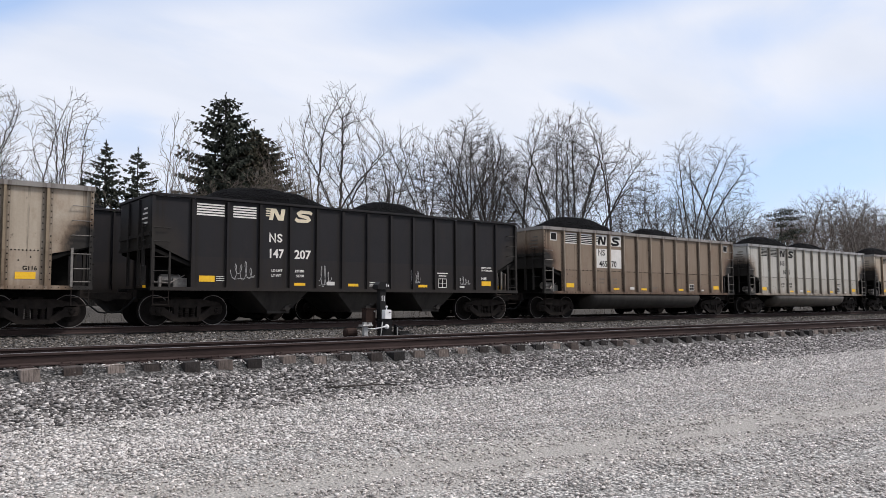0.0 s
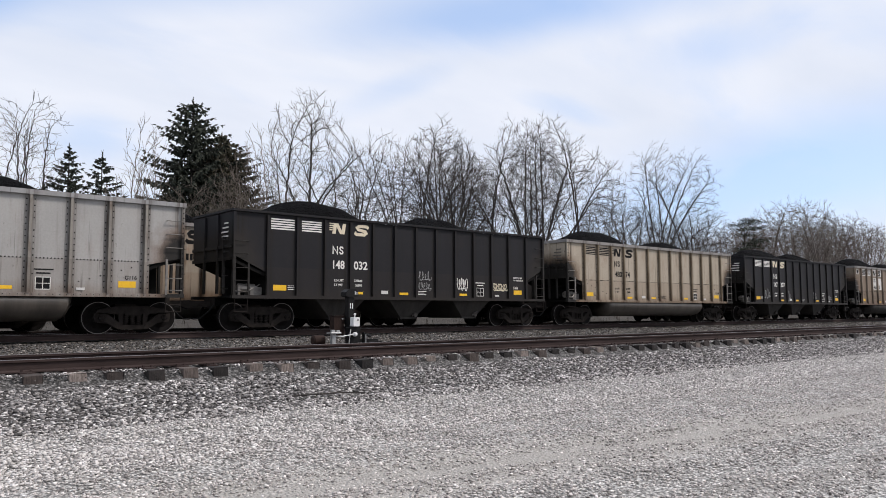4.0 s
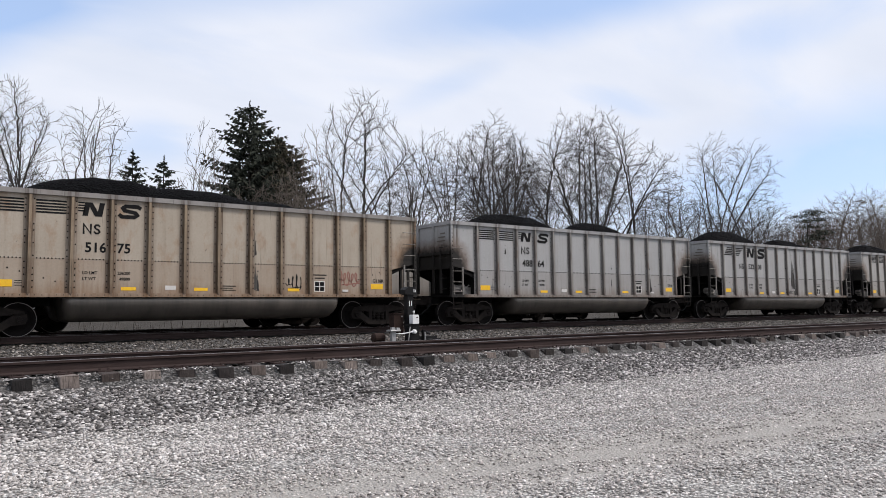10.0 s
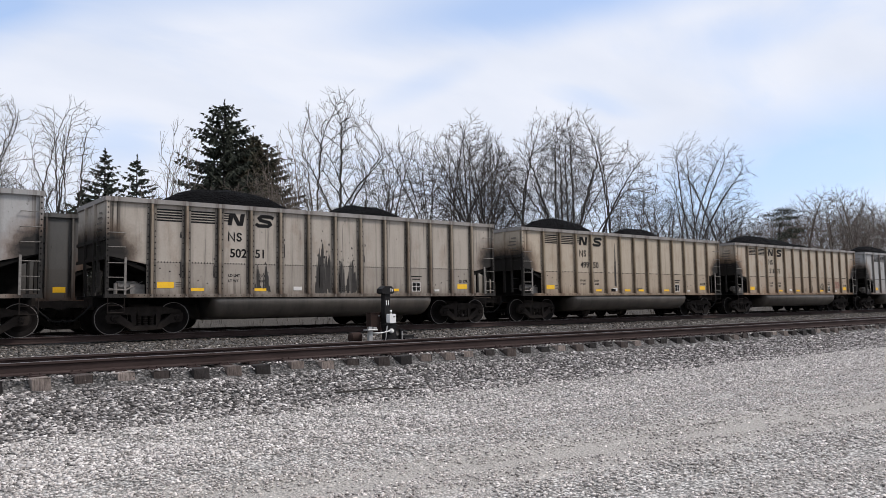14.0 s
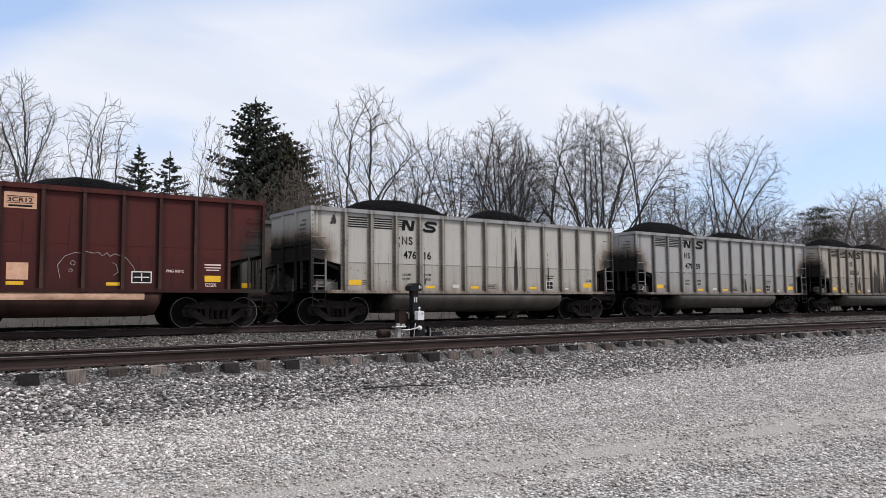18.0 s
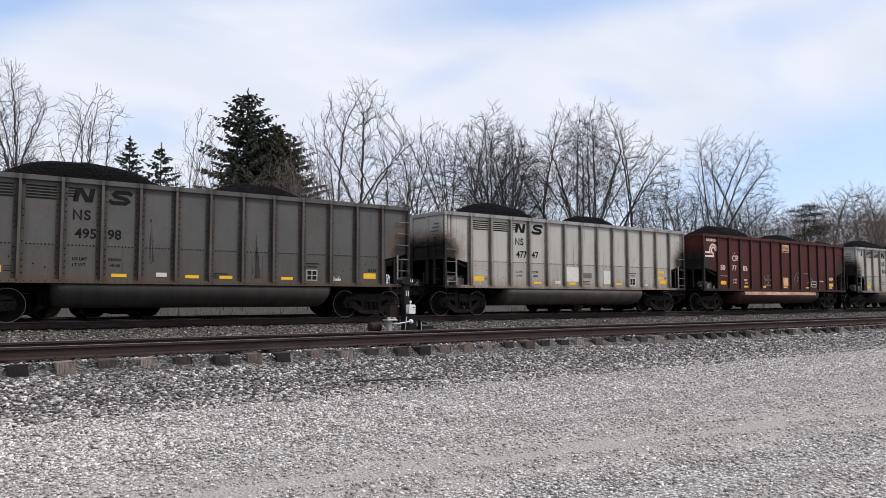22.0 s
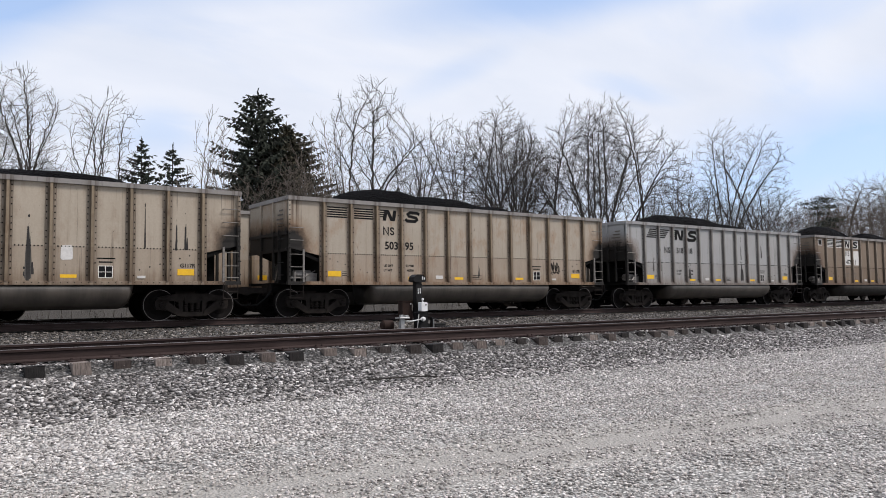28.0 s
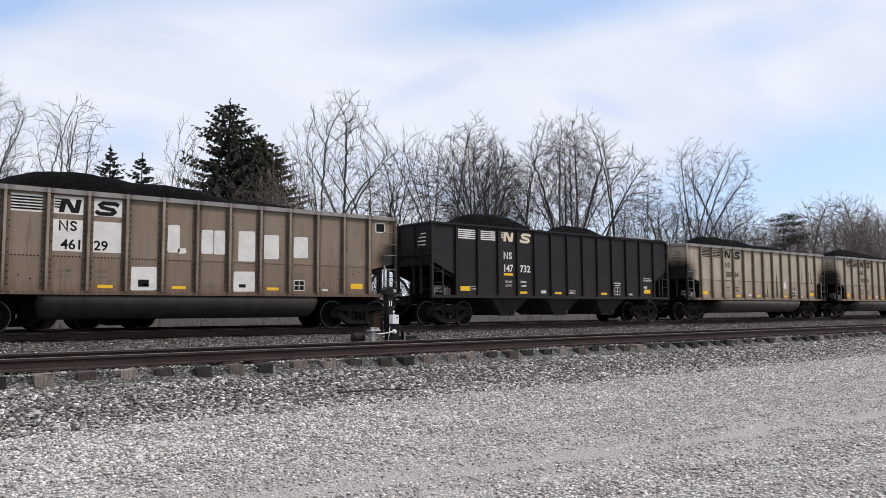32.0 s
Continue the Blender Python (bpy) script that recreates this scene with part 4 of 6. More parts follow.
def logo_n(x, z, w, h, slant=0.18, combed=True):
    """Heavy slanted block with a diagonal notch, its left edge combed."""
    k = h * slant
    t = w * 0.27
    b = Build()
    sh = lambda px, pz: (x + px + k * pz / h, z + pz)
    for o in ([sh(0.0, 0), sh(t, 0), sh(t, h), sh(0.0, h)], [sh(w - t, 0), sh(w, 0), sh(w, h), sh(w - t, h)]):
        b.prism(o, "y", FACE - 0.003, FACE + 0.002)
    b.prism([sh(t * 0.3, h), sh(t * 1.35, h), sh(w - t * 0.3, 0), sh(w - t * 1.35, 0)], "y", FACE - 0.004, FACE + 0.002)
    if combed:
        for i in range(4):
            q = h * (0.3 + 0.2 * i)
            b.box(x - w * 0.22, x + t * 0.5, FACE - 0.003, FACE + 0.002, z + q, z + q + h * 0.1)
    return b


def logo_s(x, z, w, h, slant=0.18):
    """Heavy slanted double-hook block."""
    k, t = h * slant, h * 0.27
    sh = lambda px, pz: (x + px * w + k * pz, z + pz * h)
    line = [(0.95, 0.78), (0.82, 0.87), (0.25, 0.87), (0.12, 0.72), (0.22, 0.57), (0.78, 0.43), (0.88, 0.28), (0.75, 0.13), (0.15, 0.13), (0.03, 0.24)]
    return strokes([[sh(*p) for p in line]], t)


def small_mark(x, z, h):
    """Two-sign owner's mark in thin upright strokes."""
    w = h * 0.72
    s = x + w * 1.45
    line = [(0.92, 0.82), (0.7, 0.95), (0.3, 0.95), (0.1, 0.78), (0.25, 0.58), (0.75, 0.42), (0.92, 0.22), (0.7, 0.05), (0.3, 0.05), (0.06, 0.2)]
    return strokes([[(x, z), (x, z + h), (x + w, z), (x + w, z + h)], [(s + p * w * 0.85, z + q * h) for p, q in line]], h * 0.19)


def put_text(car, words, x, z, size, ink, align="LEFT", squeeze=1.0, name="lettering", y=None):
    return part(name, text_mesh(words, size * 1.4, align, squeeze), ink, car, "", (x, FACE if y is None else y, z))


def yellow_tags(car, spec):
    big = Build().box(-0.24, 0.24, FACE - 0.004, FACE + 0.002, -0.09, 0.09)
    small = Build().box(-0.2, 0.2, FACE - 0.004, FACE + 0.002, -0.045, 0.045)
    big, small = shared("big tag", lambda: big.mesh("reflector", M["yellow"])), shared("small tag", lambda: small.mesh("reflector", M["yellow"]))
    for x, z in ((1.66, 1.4), (12.85, 1.4)):
        part("reflector", big, None, car, "yellow reflector patch", (x, 0, z))
    for x in spec.get("tags", (4.75, 6.78, 9.75)):
        part("reflector", small, None, car, "yellow reflector strip", (x, 0, 1.27))


def decals(car, spec):
    kind, ink = spec["kind"], M[spec.get("ink", "ink_black")]
    style = spec.get("style", "bars")
    num = spec.get("num", ("", ""))
    if kind == "red":
        red_decals(car, ink)
        return
    if spec.get("patched"):
        for r in ((1.36, 2.14, 3.2, 3.66), (2.37, 3.15, 3.2, 3.66), (3.37, 4.15, 3.2, 3.68), (4.38, 5.16, 3.2, 3.68), (3.37, 4.15, 2.2, 3.05), (4.38, 5.16, 2.2, 3.05)):
            part("repaint_patch", bars([r]), M["patch"], car, "chalky white repainted panel", (0, 0.0025, 0))
    if style == "bars":
        hop = kind == "hopper"
        spans, z0 = (((1.32, 2.18), (2.46, 3.22)), 3.3) if hop else (((1.38, 2.12), (2.39, 3.13)), 3.25)
        rows = [(x0, x1, z0 + 0.078 * i, z0 + 0.078 * i + 0.045) for x0, x1 in spans for i in range(5)]
        part("stripe_panel", bars(rows), ink, car, "row of painted horizontal stripes")
        dx, dz, k = (0.13, 0.06, 1.06) if hop else (0.0, 0.0, 1.0)
        part("emblem", logo_n(3.52 + dx, 3.24 + dz, 0.5, 0.37), M[spec.get("logo", spec.get("ink", "ink_black"))], car, "slanted block emblem")
        part("emblem", logo_s(4.44 + dx, 3.22 + dz, 0.55, 0.4), M[spec.get("logo", spec.get("ink", "ink_black"))], car, "slanted block emblem")
        part("owner_mark", small_mark(3.56 + dx, 2.76 - 0.15 * hop, 0.25), ink, car)
        put_text(car, num[0], 4.15 + 0.02 * hop, 2.26 - 0.16 * hop, 0.265 * k, ink, "RIGHT", 1.0 if not hop else 0.92)
        put_text(car, num[1], 4.42 + dx, 2.26 - 0.16 * hop, 0.265 * k, ink)
    else:
        b = Build()
        for i in range(5):
            z = 3.18 + 0.088 * i
            b.prism([(1.42 + 0.06 * i, z), (2.14, z), (2.14, z + 0.055), (1.46 + 0.06 * i, z + 0.055)], "y", FACE - 0.003, FACE + 0.002)
            b.prism([(2.4, z), (2.72 + 0.09 * i, z), (2.76 + 0.09 * i, z + 0.055), (2.4, z + 0.055)], "y", FACE - 0.003, FACE + 0.002)
        part("stripe_panel", b, ink, car, "row of slanted painted stripes")
        part("emblem", logo_n(3.46, 3.12, 0.6, 0.48), ink, car, "slanted block emblem")
        part("emblem", logo_s(4.42, 3.08, 0.68, 0.52), ink, car, "slanted block emblem")
        part("owner_mark", small_mark(2.72, 2.52, 0.24), ink, car)
        put_text(car, num[0], 4.1, 2.52, 0.25, ink, "RIGHT")
        put_text(car, num[1], 4.45, 2.52, 0.25, ink)
    if kind == "hopper":
        put_text(car, "EMPTY LOAD", 12.6, 1.98, 0.062, ink)
        put_text(car, "1/4 ADJ BLOCK", 12.6, 1.88, 0.062, ink)
    tiny = M["ink_grey"] if spec.get("patched") else ink
    hx = 0.2 if kind == "hopper" else 0.0
    put_text(car, "LD LMT", 3.55 + hx, 1.66, 0.08, tiny)
    put_text(car, "LT WT", 3.55 + hx, 1.5, 0.08, tiny)
    put_text(car, spec.get("load", ("237700", "48300"))[0], 4.45 + hx * 0.6, 1.66, 0.08, tiny)
    put_text(car, spec.get("load", ("237700", "48300"))[1], 4.5 + hx * 0.6, 1.5, 0.08, tiny)
    if spec.get("class"):
        put_text(car, spec["class"], 13.12 if kind != "hopper" else 12.6, 1.54, 0.11, ink, "RIGHT" if kind != "hopper" else "LEFT")
    # inspection stencil: framed block with small unreadable lines over it
    part("stencil_frame", bars([(10.48, 10.86, 1.22, 1.24), (10.48, 10.86, 1.54, 1.56), (10.48, 10.5, 1.22, 1.56), (10.84, 10.86, 1.22, 1.56), (10.66, 10.68, 1.24, 1.54), (10.5, 10.84, 1.38, 1.395)]), M["ink_white"], car, "white framed inspection stencil")
    fill = bars([(10.5, 10.84, 1.24, 1.54)])
    fill.v = [(x, y + 0.002, z) for x, y, z in fill.v]
    part("stencil_field", fill, M["ink_black"], car)
    for r in ((10.42, 10.92, 1.74, 1.775), (10.5, 10.85, 1.64, 1.675), (7.4, 7.85, 1.36, 1.385), (7.4, 7.75, 1.3, 1.32), (7.4, 7.85, 1.24, 1.26), (1.95, 2.2, 1.46, 1.475), (1.95, 2.2, 1.4, 1.415), (1.95, 2.2, 1.34, 1.355)):
        part("small_print", shared(("print", r), lambda: bars([r]).mesh("small_print", M["ink_black"])), tiny, car)
    part("tag_plate", Build().box(5.75, 6.05, FACE - 0.006, FACE + 0.002, 1.25, 1.37), M["plate"], car, "small white tag plate")
    part("tag_plate", Build().box(11.5, 11.72, FACE - 0.02, FACE + 0.002, 1.22, 1.29), M["plate"], car, "small tag holder")
    endx = -0.034
    e = Build()
    for z, w in ((3.4, 0.3), (3.26, 0.42), (3.12, 0.5), (2.98, 0.46)):
        e.box(endx - 0.003, endx, -1.25, -1.25 + w, z, z + 0.05)
    part("end_print", e, ink if kind == "hopper" else M["ink_grey"], car, "lines of small print")
    yellow_tags(car, spec)


def red_decals(car, ink):
    b = Build()
    # owner's sign: a bar of blocks over an arched wheel-on-rail emblem
    for i in range(7):
        b.box(0.36 + 0.13 * i, 0.45 + 0.13 * i, FACE - 0.003, FACE + 0.002, 3.5, 3.64)
    part("owner_sign", b, ink, car, "row of pinkish blocks")
    arc = lambda r, a0, a1, n=12: [(0.92 + r * math.cos(radians(a0 + (a1 - a0) * i / n)), 3.05 + r * math.sin(radians(a0 + (a1 - a0) * i / n))) for i in range(n + 1)]
    part("emblem", strokes([arc(0.3, 0, 200) + [(0.25, 2.95)], arc(0.16, 0, 220) + [(0.92, 2.88), (0.92, 2.76), (0.25, 2.76)]], 0.095), ink, car, "pinkish arched emblem")
    arc2 = lambda x, r, a0, a1, n=10: [(x + r * math.cos(radians(a0 + (a1 - a0) * i / n)), 2.72 + r * math.sin(radians(a0 + (a1 - a0) * i / n))) for i in range(n + 1)]
    part("owner_mark", strokes([arc2(2.72, 0.12, 50, 310), [(2.9, 2.6), (2.9, 2.84), (3.04, 2.84), (3.08, 2.78), (3.04, 2.72), (2.9, 2.72), (3.08, 2.6)], [(2.79, 2.98), (2.81, 2.98)]], 0.05), ink, car)
    for words, x in (("50", 1.5), ("77", 2.52), ("05", 3.53)):
        put_text(car, words, x, 2.1, 0.26, ink, "LEFT", 1.2)
    put_text(car, "LD LMT", 2.6, 1.58, 0.075, ink); put_text(car, "LT WT", 2.6, 1.43, 0.075, ink)
    put_text(car, "232700", 3.6, 1.58, 0.075, ink); put_text(car, "53300", 3.68, 1.43, 0.075, ink)
    part("sign_panel", bars([(7.4, 8.15, 3.2, 3.62)]), M["ink_orange"], car, "faded orange sign panel with dark bars")
    sign = bars([(7.46, 8.08, 3.5, 3.52)] + [(7.44, 8.1, 3.33, 3.345), (7.5, 8.05, 3.24, 3.29)])
    sign.v = [(x, y - 0.003, z) for x, y, z in sign.v]
    part("sign_bars", sign, M["ink_black"], car, "dark unreadable bars")
    put_text(car, "3CR12", 7.47, 3.37, 0.11, M["ink_black"], "LEFT", 1.35, "lettering", FACE - 0.006)
    part("notice", bars([(7.5, 8.0, 1.36, 1.8)]), M["ink_orange"], car, "faded orange notice")
    part("stencil_frame", bars([(10.55, 11.1, 1.3, 1.33), (10.55, 11.1, 1.6, 1.63), (10.55, 10.58, 1.33, 1.6), (11.07, 11.1, 1.33, 1.6), (10.81, 10.84, 1.36, 1.57), (10.62, 11.03, 1.45, 1.48)]), M["ink_white"], car, "white framed inspection stencil")
    field = bars([(10.58, 11.07, 1.33, 1.6)])
    field.v = [(x, y + 0.002, z) for x, y, z in field.v]
    part("stencil_field", field, M["ink_black"], car)
    chalk = lambda x, z, r: [(x + r * math.cos(i * 0.7), z + r * math.sin(i * 0.7)) for i in range(10)]
    part("chalk_drawing", strokes([chalk(5.75, 1.78, 0.16), chalk(6.1, 1.78, 0.16), chalk(5.75, 1.5, 0.16), chalk(6.1, 1.5, 0.16), [(5.5, 1.35), (6.4, 1.33)], [(8.75, 1.4), (8.68, 1.75), (8.85, 2.0), (9.1, 2.1), (9.35, 2.08)], [(9.3, 2.15), (9.55, 2.1), (9.7, 2.12), (9.78, 2.03), (9.9, 2.12), (9.98, 2.02), (10.1, 2.1), (10.4, 2.0), (10.6, 1.75), (10.65, 1.6)], [(10.05, 1.85), (10.15, 1.8), (10.2, 1.6), (10.08, 1.5)], chalk(9.05, 1.82, 0.06), chalk(9.0, 1.62, 0.045)], 0.01), M["chalk"], car, "thin white chalk scrawl")
    put_text(car, "PNG 828 C", 11.5, 1.62, 0.075, ink)
    for r in ((12.6, 13.1, 1.84, 1.88), (12.6, 13.1, 1.76, 1.79), (12.65, 13.05, 1.69, 1.72), (1.5, 2.1, 1.78, 1.8)):
        part("small_print", bars([r]), ink, car)
    put_text(car, "G52X", 12.62, 1.22, 0.1, ink)
    part("air_fitting", Build().tube((0.5, -1.4, 1.14), (0.5, -1.4, 1.32), 0.035).tube((1.05, -1.4, 1.14), (1.05, -1.4, 1.28), 0.03), M["galv"], car, "small pale pipe fittings")
    big = shared("big tag", lambda: Build().box(-0.24, 0.24, FACE - 0.004, FACE + 0.002, -0.09, 0.09).mesh("reflector", M["yellow"]))
    small = shared("small tag", lambda: Build().box(-0.2, 0.2, FACE - 0.004, FACE + 0.002, -0.045, 0.045).mesh("reflector", M["yellow"]))
    for x in (1.75, 12.85):
        part("reflector", big, None, car, "yellow reflector patch", (x, 0, 1.45))
    for x in (3.8, 5.1 + 0.4, 7.7, 10.1):
        part("reflector", small, None, car, "yellow reflector strip", (x, 0, 1.27))


def plain_decals(car, spec):
    """The lettering of the cars on the further track, of which only slits are seen."""
    ink = M[spec.get("ink", "ink_black")]
    if spec["kind"] == "red":
        part("sign_panel", bars([(7.4, 8.15, 3.2, 3.62)]), M["ink_orange"], car, "faded orange sign panel")
        part("notice", bars([(7.5, 8.0, 1.36, 1.8)]), M["ink_orange"], car, "faded orange notice")
    else:
        part("stripe_panel", shared("back stripes", lambda: bars([(x0, x1, 3.2 + 0.09 * i, 3.25 + 0.09 * i) for x0, x1 in ((1.38, 2.12), (2.39, 3.13)) for i in range(5)]).mesh("stripe_panel", M["ink_black"])), ink, car)
        part("emblem", shared("back n", lambda: logo_n(3.48, 3.12, 0.56, 0.48).mesh("emblem", M["ink_black"])), ink, car)
        part("emblem", shared("back s", lambda: logo_s(4.42, 3.1, 0.62, 0.5).mesh("emblem", M["ink_black"])), ink, car)
        part("number_bars", shared("back number", lambda: bars([(3.5 + 0.2 * i, 3.63 + 0.2 * i, 2.5, 2.74) for i in range(3)] + [(4.45 + 0.2 * i, 4.58 + 0.2 * i, 2.5, 2.74) for i in range(2)]).mesh("number_bars", M["ink_black"])), ink, car)
    yellow_tags(car, spec)


def build_truck(car, x):
    truck = part("truck", shared("truck", bolster_mesh), None, car, "cast steel two-axle truck", (x, 0, 0))
    for s in (-1, 1):
        part("side_frame", shared(("side_frame", s), lambda: side_frame_mesh(s)), None, truck)
        for dx in (-0.18, 0.0, 0.18):
            part("spring", shared("spring", spring_mesh), None, truck, "", (dx, s * 1.0, 0))
    return [part("wheelset", shared("wheelset", wheelset_mesh), None, truck, "", (dx, 0, WHEEL)) for dx in (-AXLE, AXLE)]


def build_car(spec, lettered=True):
    """One loaded freight car; x from 0 at its rear end to 14.46, rail top at z 0."""
    kind = spec["kind"]
    body = "hopper" if kind == "hopper" else "gon"
    paint = M[spec["paint"]]
    ribs = "gon" if kind == "gon" else "smooth"
    car = tagged(new("coal_hopper" if kind == "hopper" else "coal_gondola"), spec["label"], "freight car", "cars of the coal train")
    for s in (-1, 1):
        part("side_sheet", shared(("side", body, s), lambda: side_sheet(body, s)), paint, car)
        part("side_sill", shared(("sill", s), lambda: Build().box(-0.02, BODY + 0.02, s * 1.45, s * 1.58, 1.04, 1.145).mesh("side_sill", M["grey"])), paint, car)
        if kind == "hopper":
            continue
        part("tub", shared(("tub", s), lambda: tub_mesh(s)), M[spec.get("tub", "tub")], car, "rounded underbody tub")
    chord = paint if kind != "gon" or spec["paint"] == "dark" else M["chord_brown" if spec["paint"] in ("brown", "beige", "tan", "stained") else "chord"]
    part("top_chord", shared(("chord", body), lambda: frame_mesh(body)), chord, car, "pale weathered top chord" if chord is not paint else "")
    for x in HOPPER_RIBS if kind == "hopper" else RIBS:
        part("rib", shared(("rib", ribs, x), lambda: rib_mesh(ribs, x)), M.get(spec["paint"] + "_rib", paint), car, "", (0, 0, 0), paint)
    if kind == "gon" and lettered:
        tagged(part("rivets", shared("rivets", rivet_mesh), None, car, "rows of dark rivet heads"), kind="stuff")
    for right in (False, True):
        add_end(car, body, right, paint, lettered)
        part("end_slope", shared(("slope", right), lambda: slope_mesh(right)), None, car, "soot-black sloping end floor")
        x = BODY if right else 0.0
        part("corner_post", shared(("post", right), lambda: Build().box(min(x, x + (-0.09 if right else 0.09)), max(x, x + (-0.09 if right else 0.09)), SIDE - 0.075, SIDE + 0.04, 1.1, 3.76).mesh("corner_post", M["grey"])), paint, car)
        if lettered:
            if kind != "red" or right:
                add_ladder(car, right, M["grab"] if kind == "gon" else paint)
        part("coupler", shared(("coupler", right), lambda: coupler_mesh(right)), None, car)
        if lettered:
            part("air_hose", shared(("hose", right), lambda: hose_mesh(right)), None, car)
    if kind == "hopper":
        for c in (4.1, 7.2, 10.3):
            part("hopper_chute", shared(("chute", c), lambda: chute_mesh(c)), None, car, "sloping discharge chute")
    if kind == "red":
        part("tub_band", shared("band", lambda: Build().prism([(-1.53, 1.03), (-1.557, 0.98), (-1.562, 0.9), (-1.555, 0.84), (-1.5, 0.84), (-1.5, 1.03)], "x", 3.6, 10.9).mesh("tub_band", M["tub_band"])), None, car, "scuffed cream highlight band")
        part("seam", shared("seam", lambda: Build().box(0.1, BODY - 0.1, SIDE - 0.006, SIDE, 2.33, 2.36).mesh("seam", M["red"])), None, car)
    part("brake_valve", shared("brake", brake_mesh), None, car)
    wheels = build_truck(car, 1.26) + build_truck(car, BODY - 1.26)
    if not lettered:
        plain_decals(car, spec)
    else:
        decals(car, spec)
        for extra in spec.get("extras", ()):
            extra(car)
    load = tagged(new("coal_load", shared(("coal", spec.get("heap", "two"), spec["seed"] % 5), lambda: coal_mesh(spec["seed"] % 5, spec.get("heap", "two")))), "heaped black coal in a freight car", "coal", "coal loads")
    return car, load, wheels


def scrawl(x, z, w, h, ink, seed, n=14, wide=0.03):
    def add(car):
        rnd = random.Random(seed)
        p, a, c = [], rnd.uniform(0.6, 1.1), rnd.uniform(0, 6)
        for i in range(n * 4):
            t = i / (n * 4 - 1)
            p.append((x + w * t + 0.09 * w * math.cos(t * n * 2.1 * a + c) , z + h * (0.42 * math.sin(t * n * 2.1 * a + c) + 0.2 * math.sin(t * 17 + seed) - 0.15 * t)))
        lines = [p, [(x + w * 0.1, z - 0.6 * h), (x + w * 1.05, z - 0.45 * h)]]
        part("graffiti", strokes(lines, wide), M[ink], car, "sprayed scrawl")
    return add


def white_boxes(*rects):
    def add(car):
        for r in rects:
            part("repaint_patch", bars([r]), M["patch"], car, "white repainted patch")
    return add


def window_frame(*xs):
    def add(car):
        for x in xs:
            part("stencil_frame", bars([(x, x + 0.42, 3.28, 3.32), (x, x + 0.42, 3.6, 3.64), (x, x + 0.04, 3.28, 3.64), (x + 0.38, x + 0.42, 3.28, 3.64)]), M["patch"], car, "white painted frame")
            part("stencil_field", bars([(x + 0.04, x + 0.38, 3.32, 3.6)]), M["ink_black"], car)
    return add


def smears(seed, xs, z0, z1, wide):
    """Dark run-off: many narrow drips of uneven height on a common foot, with loose spots over them."""
    def add(car):
        rnd = random.Random(seed)
        for x in xs:
            if wide > 0.055:
                wash, n = Build(), 14
                for j in range(9):
                    u = rnd.uniform(-0.8, 0.8)
                    c, w = x + u * wide, wide * rnd.uniform(0.1, 0.3)
                    top, low = z0 + (z1 - z0) * (1 - 0.5 * abs(u)) * rnd.uniform(0.7, 1.05), z0 + 0.12 * rnd.random()
                    edge = [w * min(1, 0.06 + 1.7 * i / n) ** 0.8 * rnd.uniform(0.65, 1.0) for i in range(n + 1)]
                    wash.prism([(c - e, top + (low - top) * i / n) for i, e in enumerate(edge)] + [(c + e * rnd.uniform(0.7, 1.1), top + (low - top) * i / n) for i, e in reversed(list(enumerate(edge)))], "y", FACE - 0.0002 * j, FACE + 0.003)
                part("stain", wash, M["wash"], car, "grey soot wash")
            b = Build()
            for k in range(max(3, int(wide / 0.014))):
                u = rnd.uniform(-1, 1)
                c, w = x + u * wide, rnd.uniform(0.014, 0.06) * (0.6 + wide * 2.0)
                t = z0 + (z1 - z0) * (1 - 0.75 * abs(u) ** 1.3) * rnd.uniform(0.55, 1.0)
                l = z0 + rnd.uniform(0, 0.12) * (z1 - z0)
                n = 6
                left = [(c - w * rnd.uniform(0.6, 1.0) * (0.35 + 0.65 * (i / n) ** 0.6), t + (l - t) * i / n) for i in range(n + 1)]
                right = [(c + w * rnd.uniform(0.6, 1.0) * (0.35 + 0.65 * (i / n) ** 0.6), t + (l - t) * i / n) for i in range(n, -1, -1)]
                b.prism(left + right, "y", FACE - 0.002 - 0.0004 * (k % 7), FACE + 0.002)
                if rnd.random() < 0.5:
                    z, r = t + rnd.uniform(0.05, 0.5), rnd.uniform(0.01, 0.03)
                    b.prism([(c + r * math.cos(a), z + 1.7 * r * math.sin(a)) for a in (0.3, 1.4, 2.5, 3.5, 4.6, 5.6)], "y", FACE - 0.0025, FACE + 0.002)
            part("stain", b, M["smear"], car, "black run-off stain")
    return add


def soft_patches(*rects):
    """Brushed repaint patches with rounded corners."""
    def add(car):
        for x0, x1, z0, z1 in rects:
            k = min(0.04, 0.3 * (x1 - x0))
            part("repaint_patch", Build().prism([(x0 + k, z0), (x1 - k, z0 + 0.01), (x1, z0 + k), (x1 - 0.01, z1 - k), (x1 - k, z1), (x0 + k, z1 - 0.015), (x0 + 0.01, z1 - k), (x0, z0 + k)], "y", FACE - 0.003, FACE + 0.002), M["patch"], car, "brushed white repaint patch")
    return add


def dark_boxes(*rects):
    def add(car):
        for r in rects:
            b = bars([r])
            b.v = [(x, y - 0.003, z) for x, y, z in b.v]
            part("stencil_field", b, M["ink_black"], car, "small dark stencil block")
    return add


def gon(num, paint, label, **more):
    return dict(kind="gon", num=num, paint=paint, label=label, **more)


def hopper(num, label, **more):
    return dict(kind="hopper", num=num, paint="black", ink="ink_white", logo="ink_cream", label=label, **{"class": "H65", "load": ("229500", "56500"), **more})


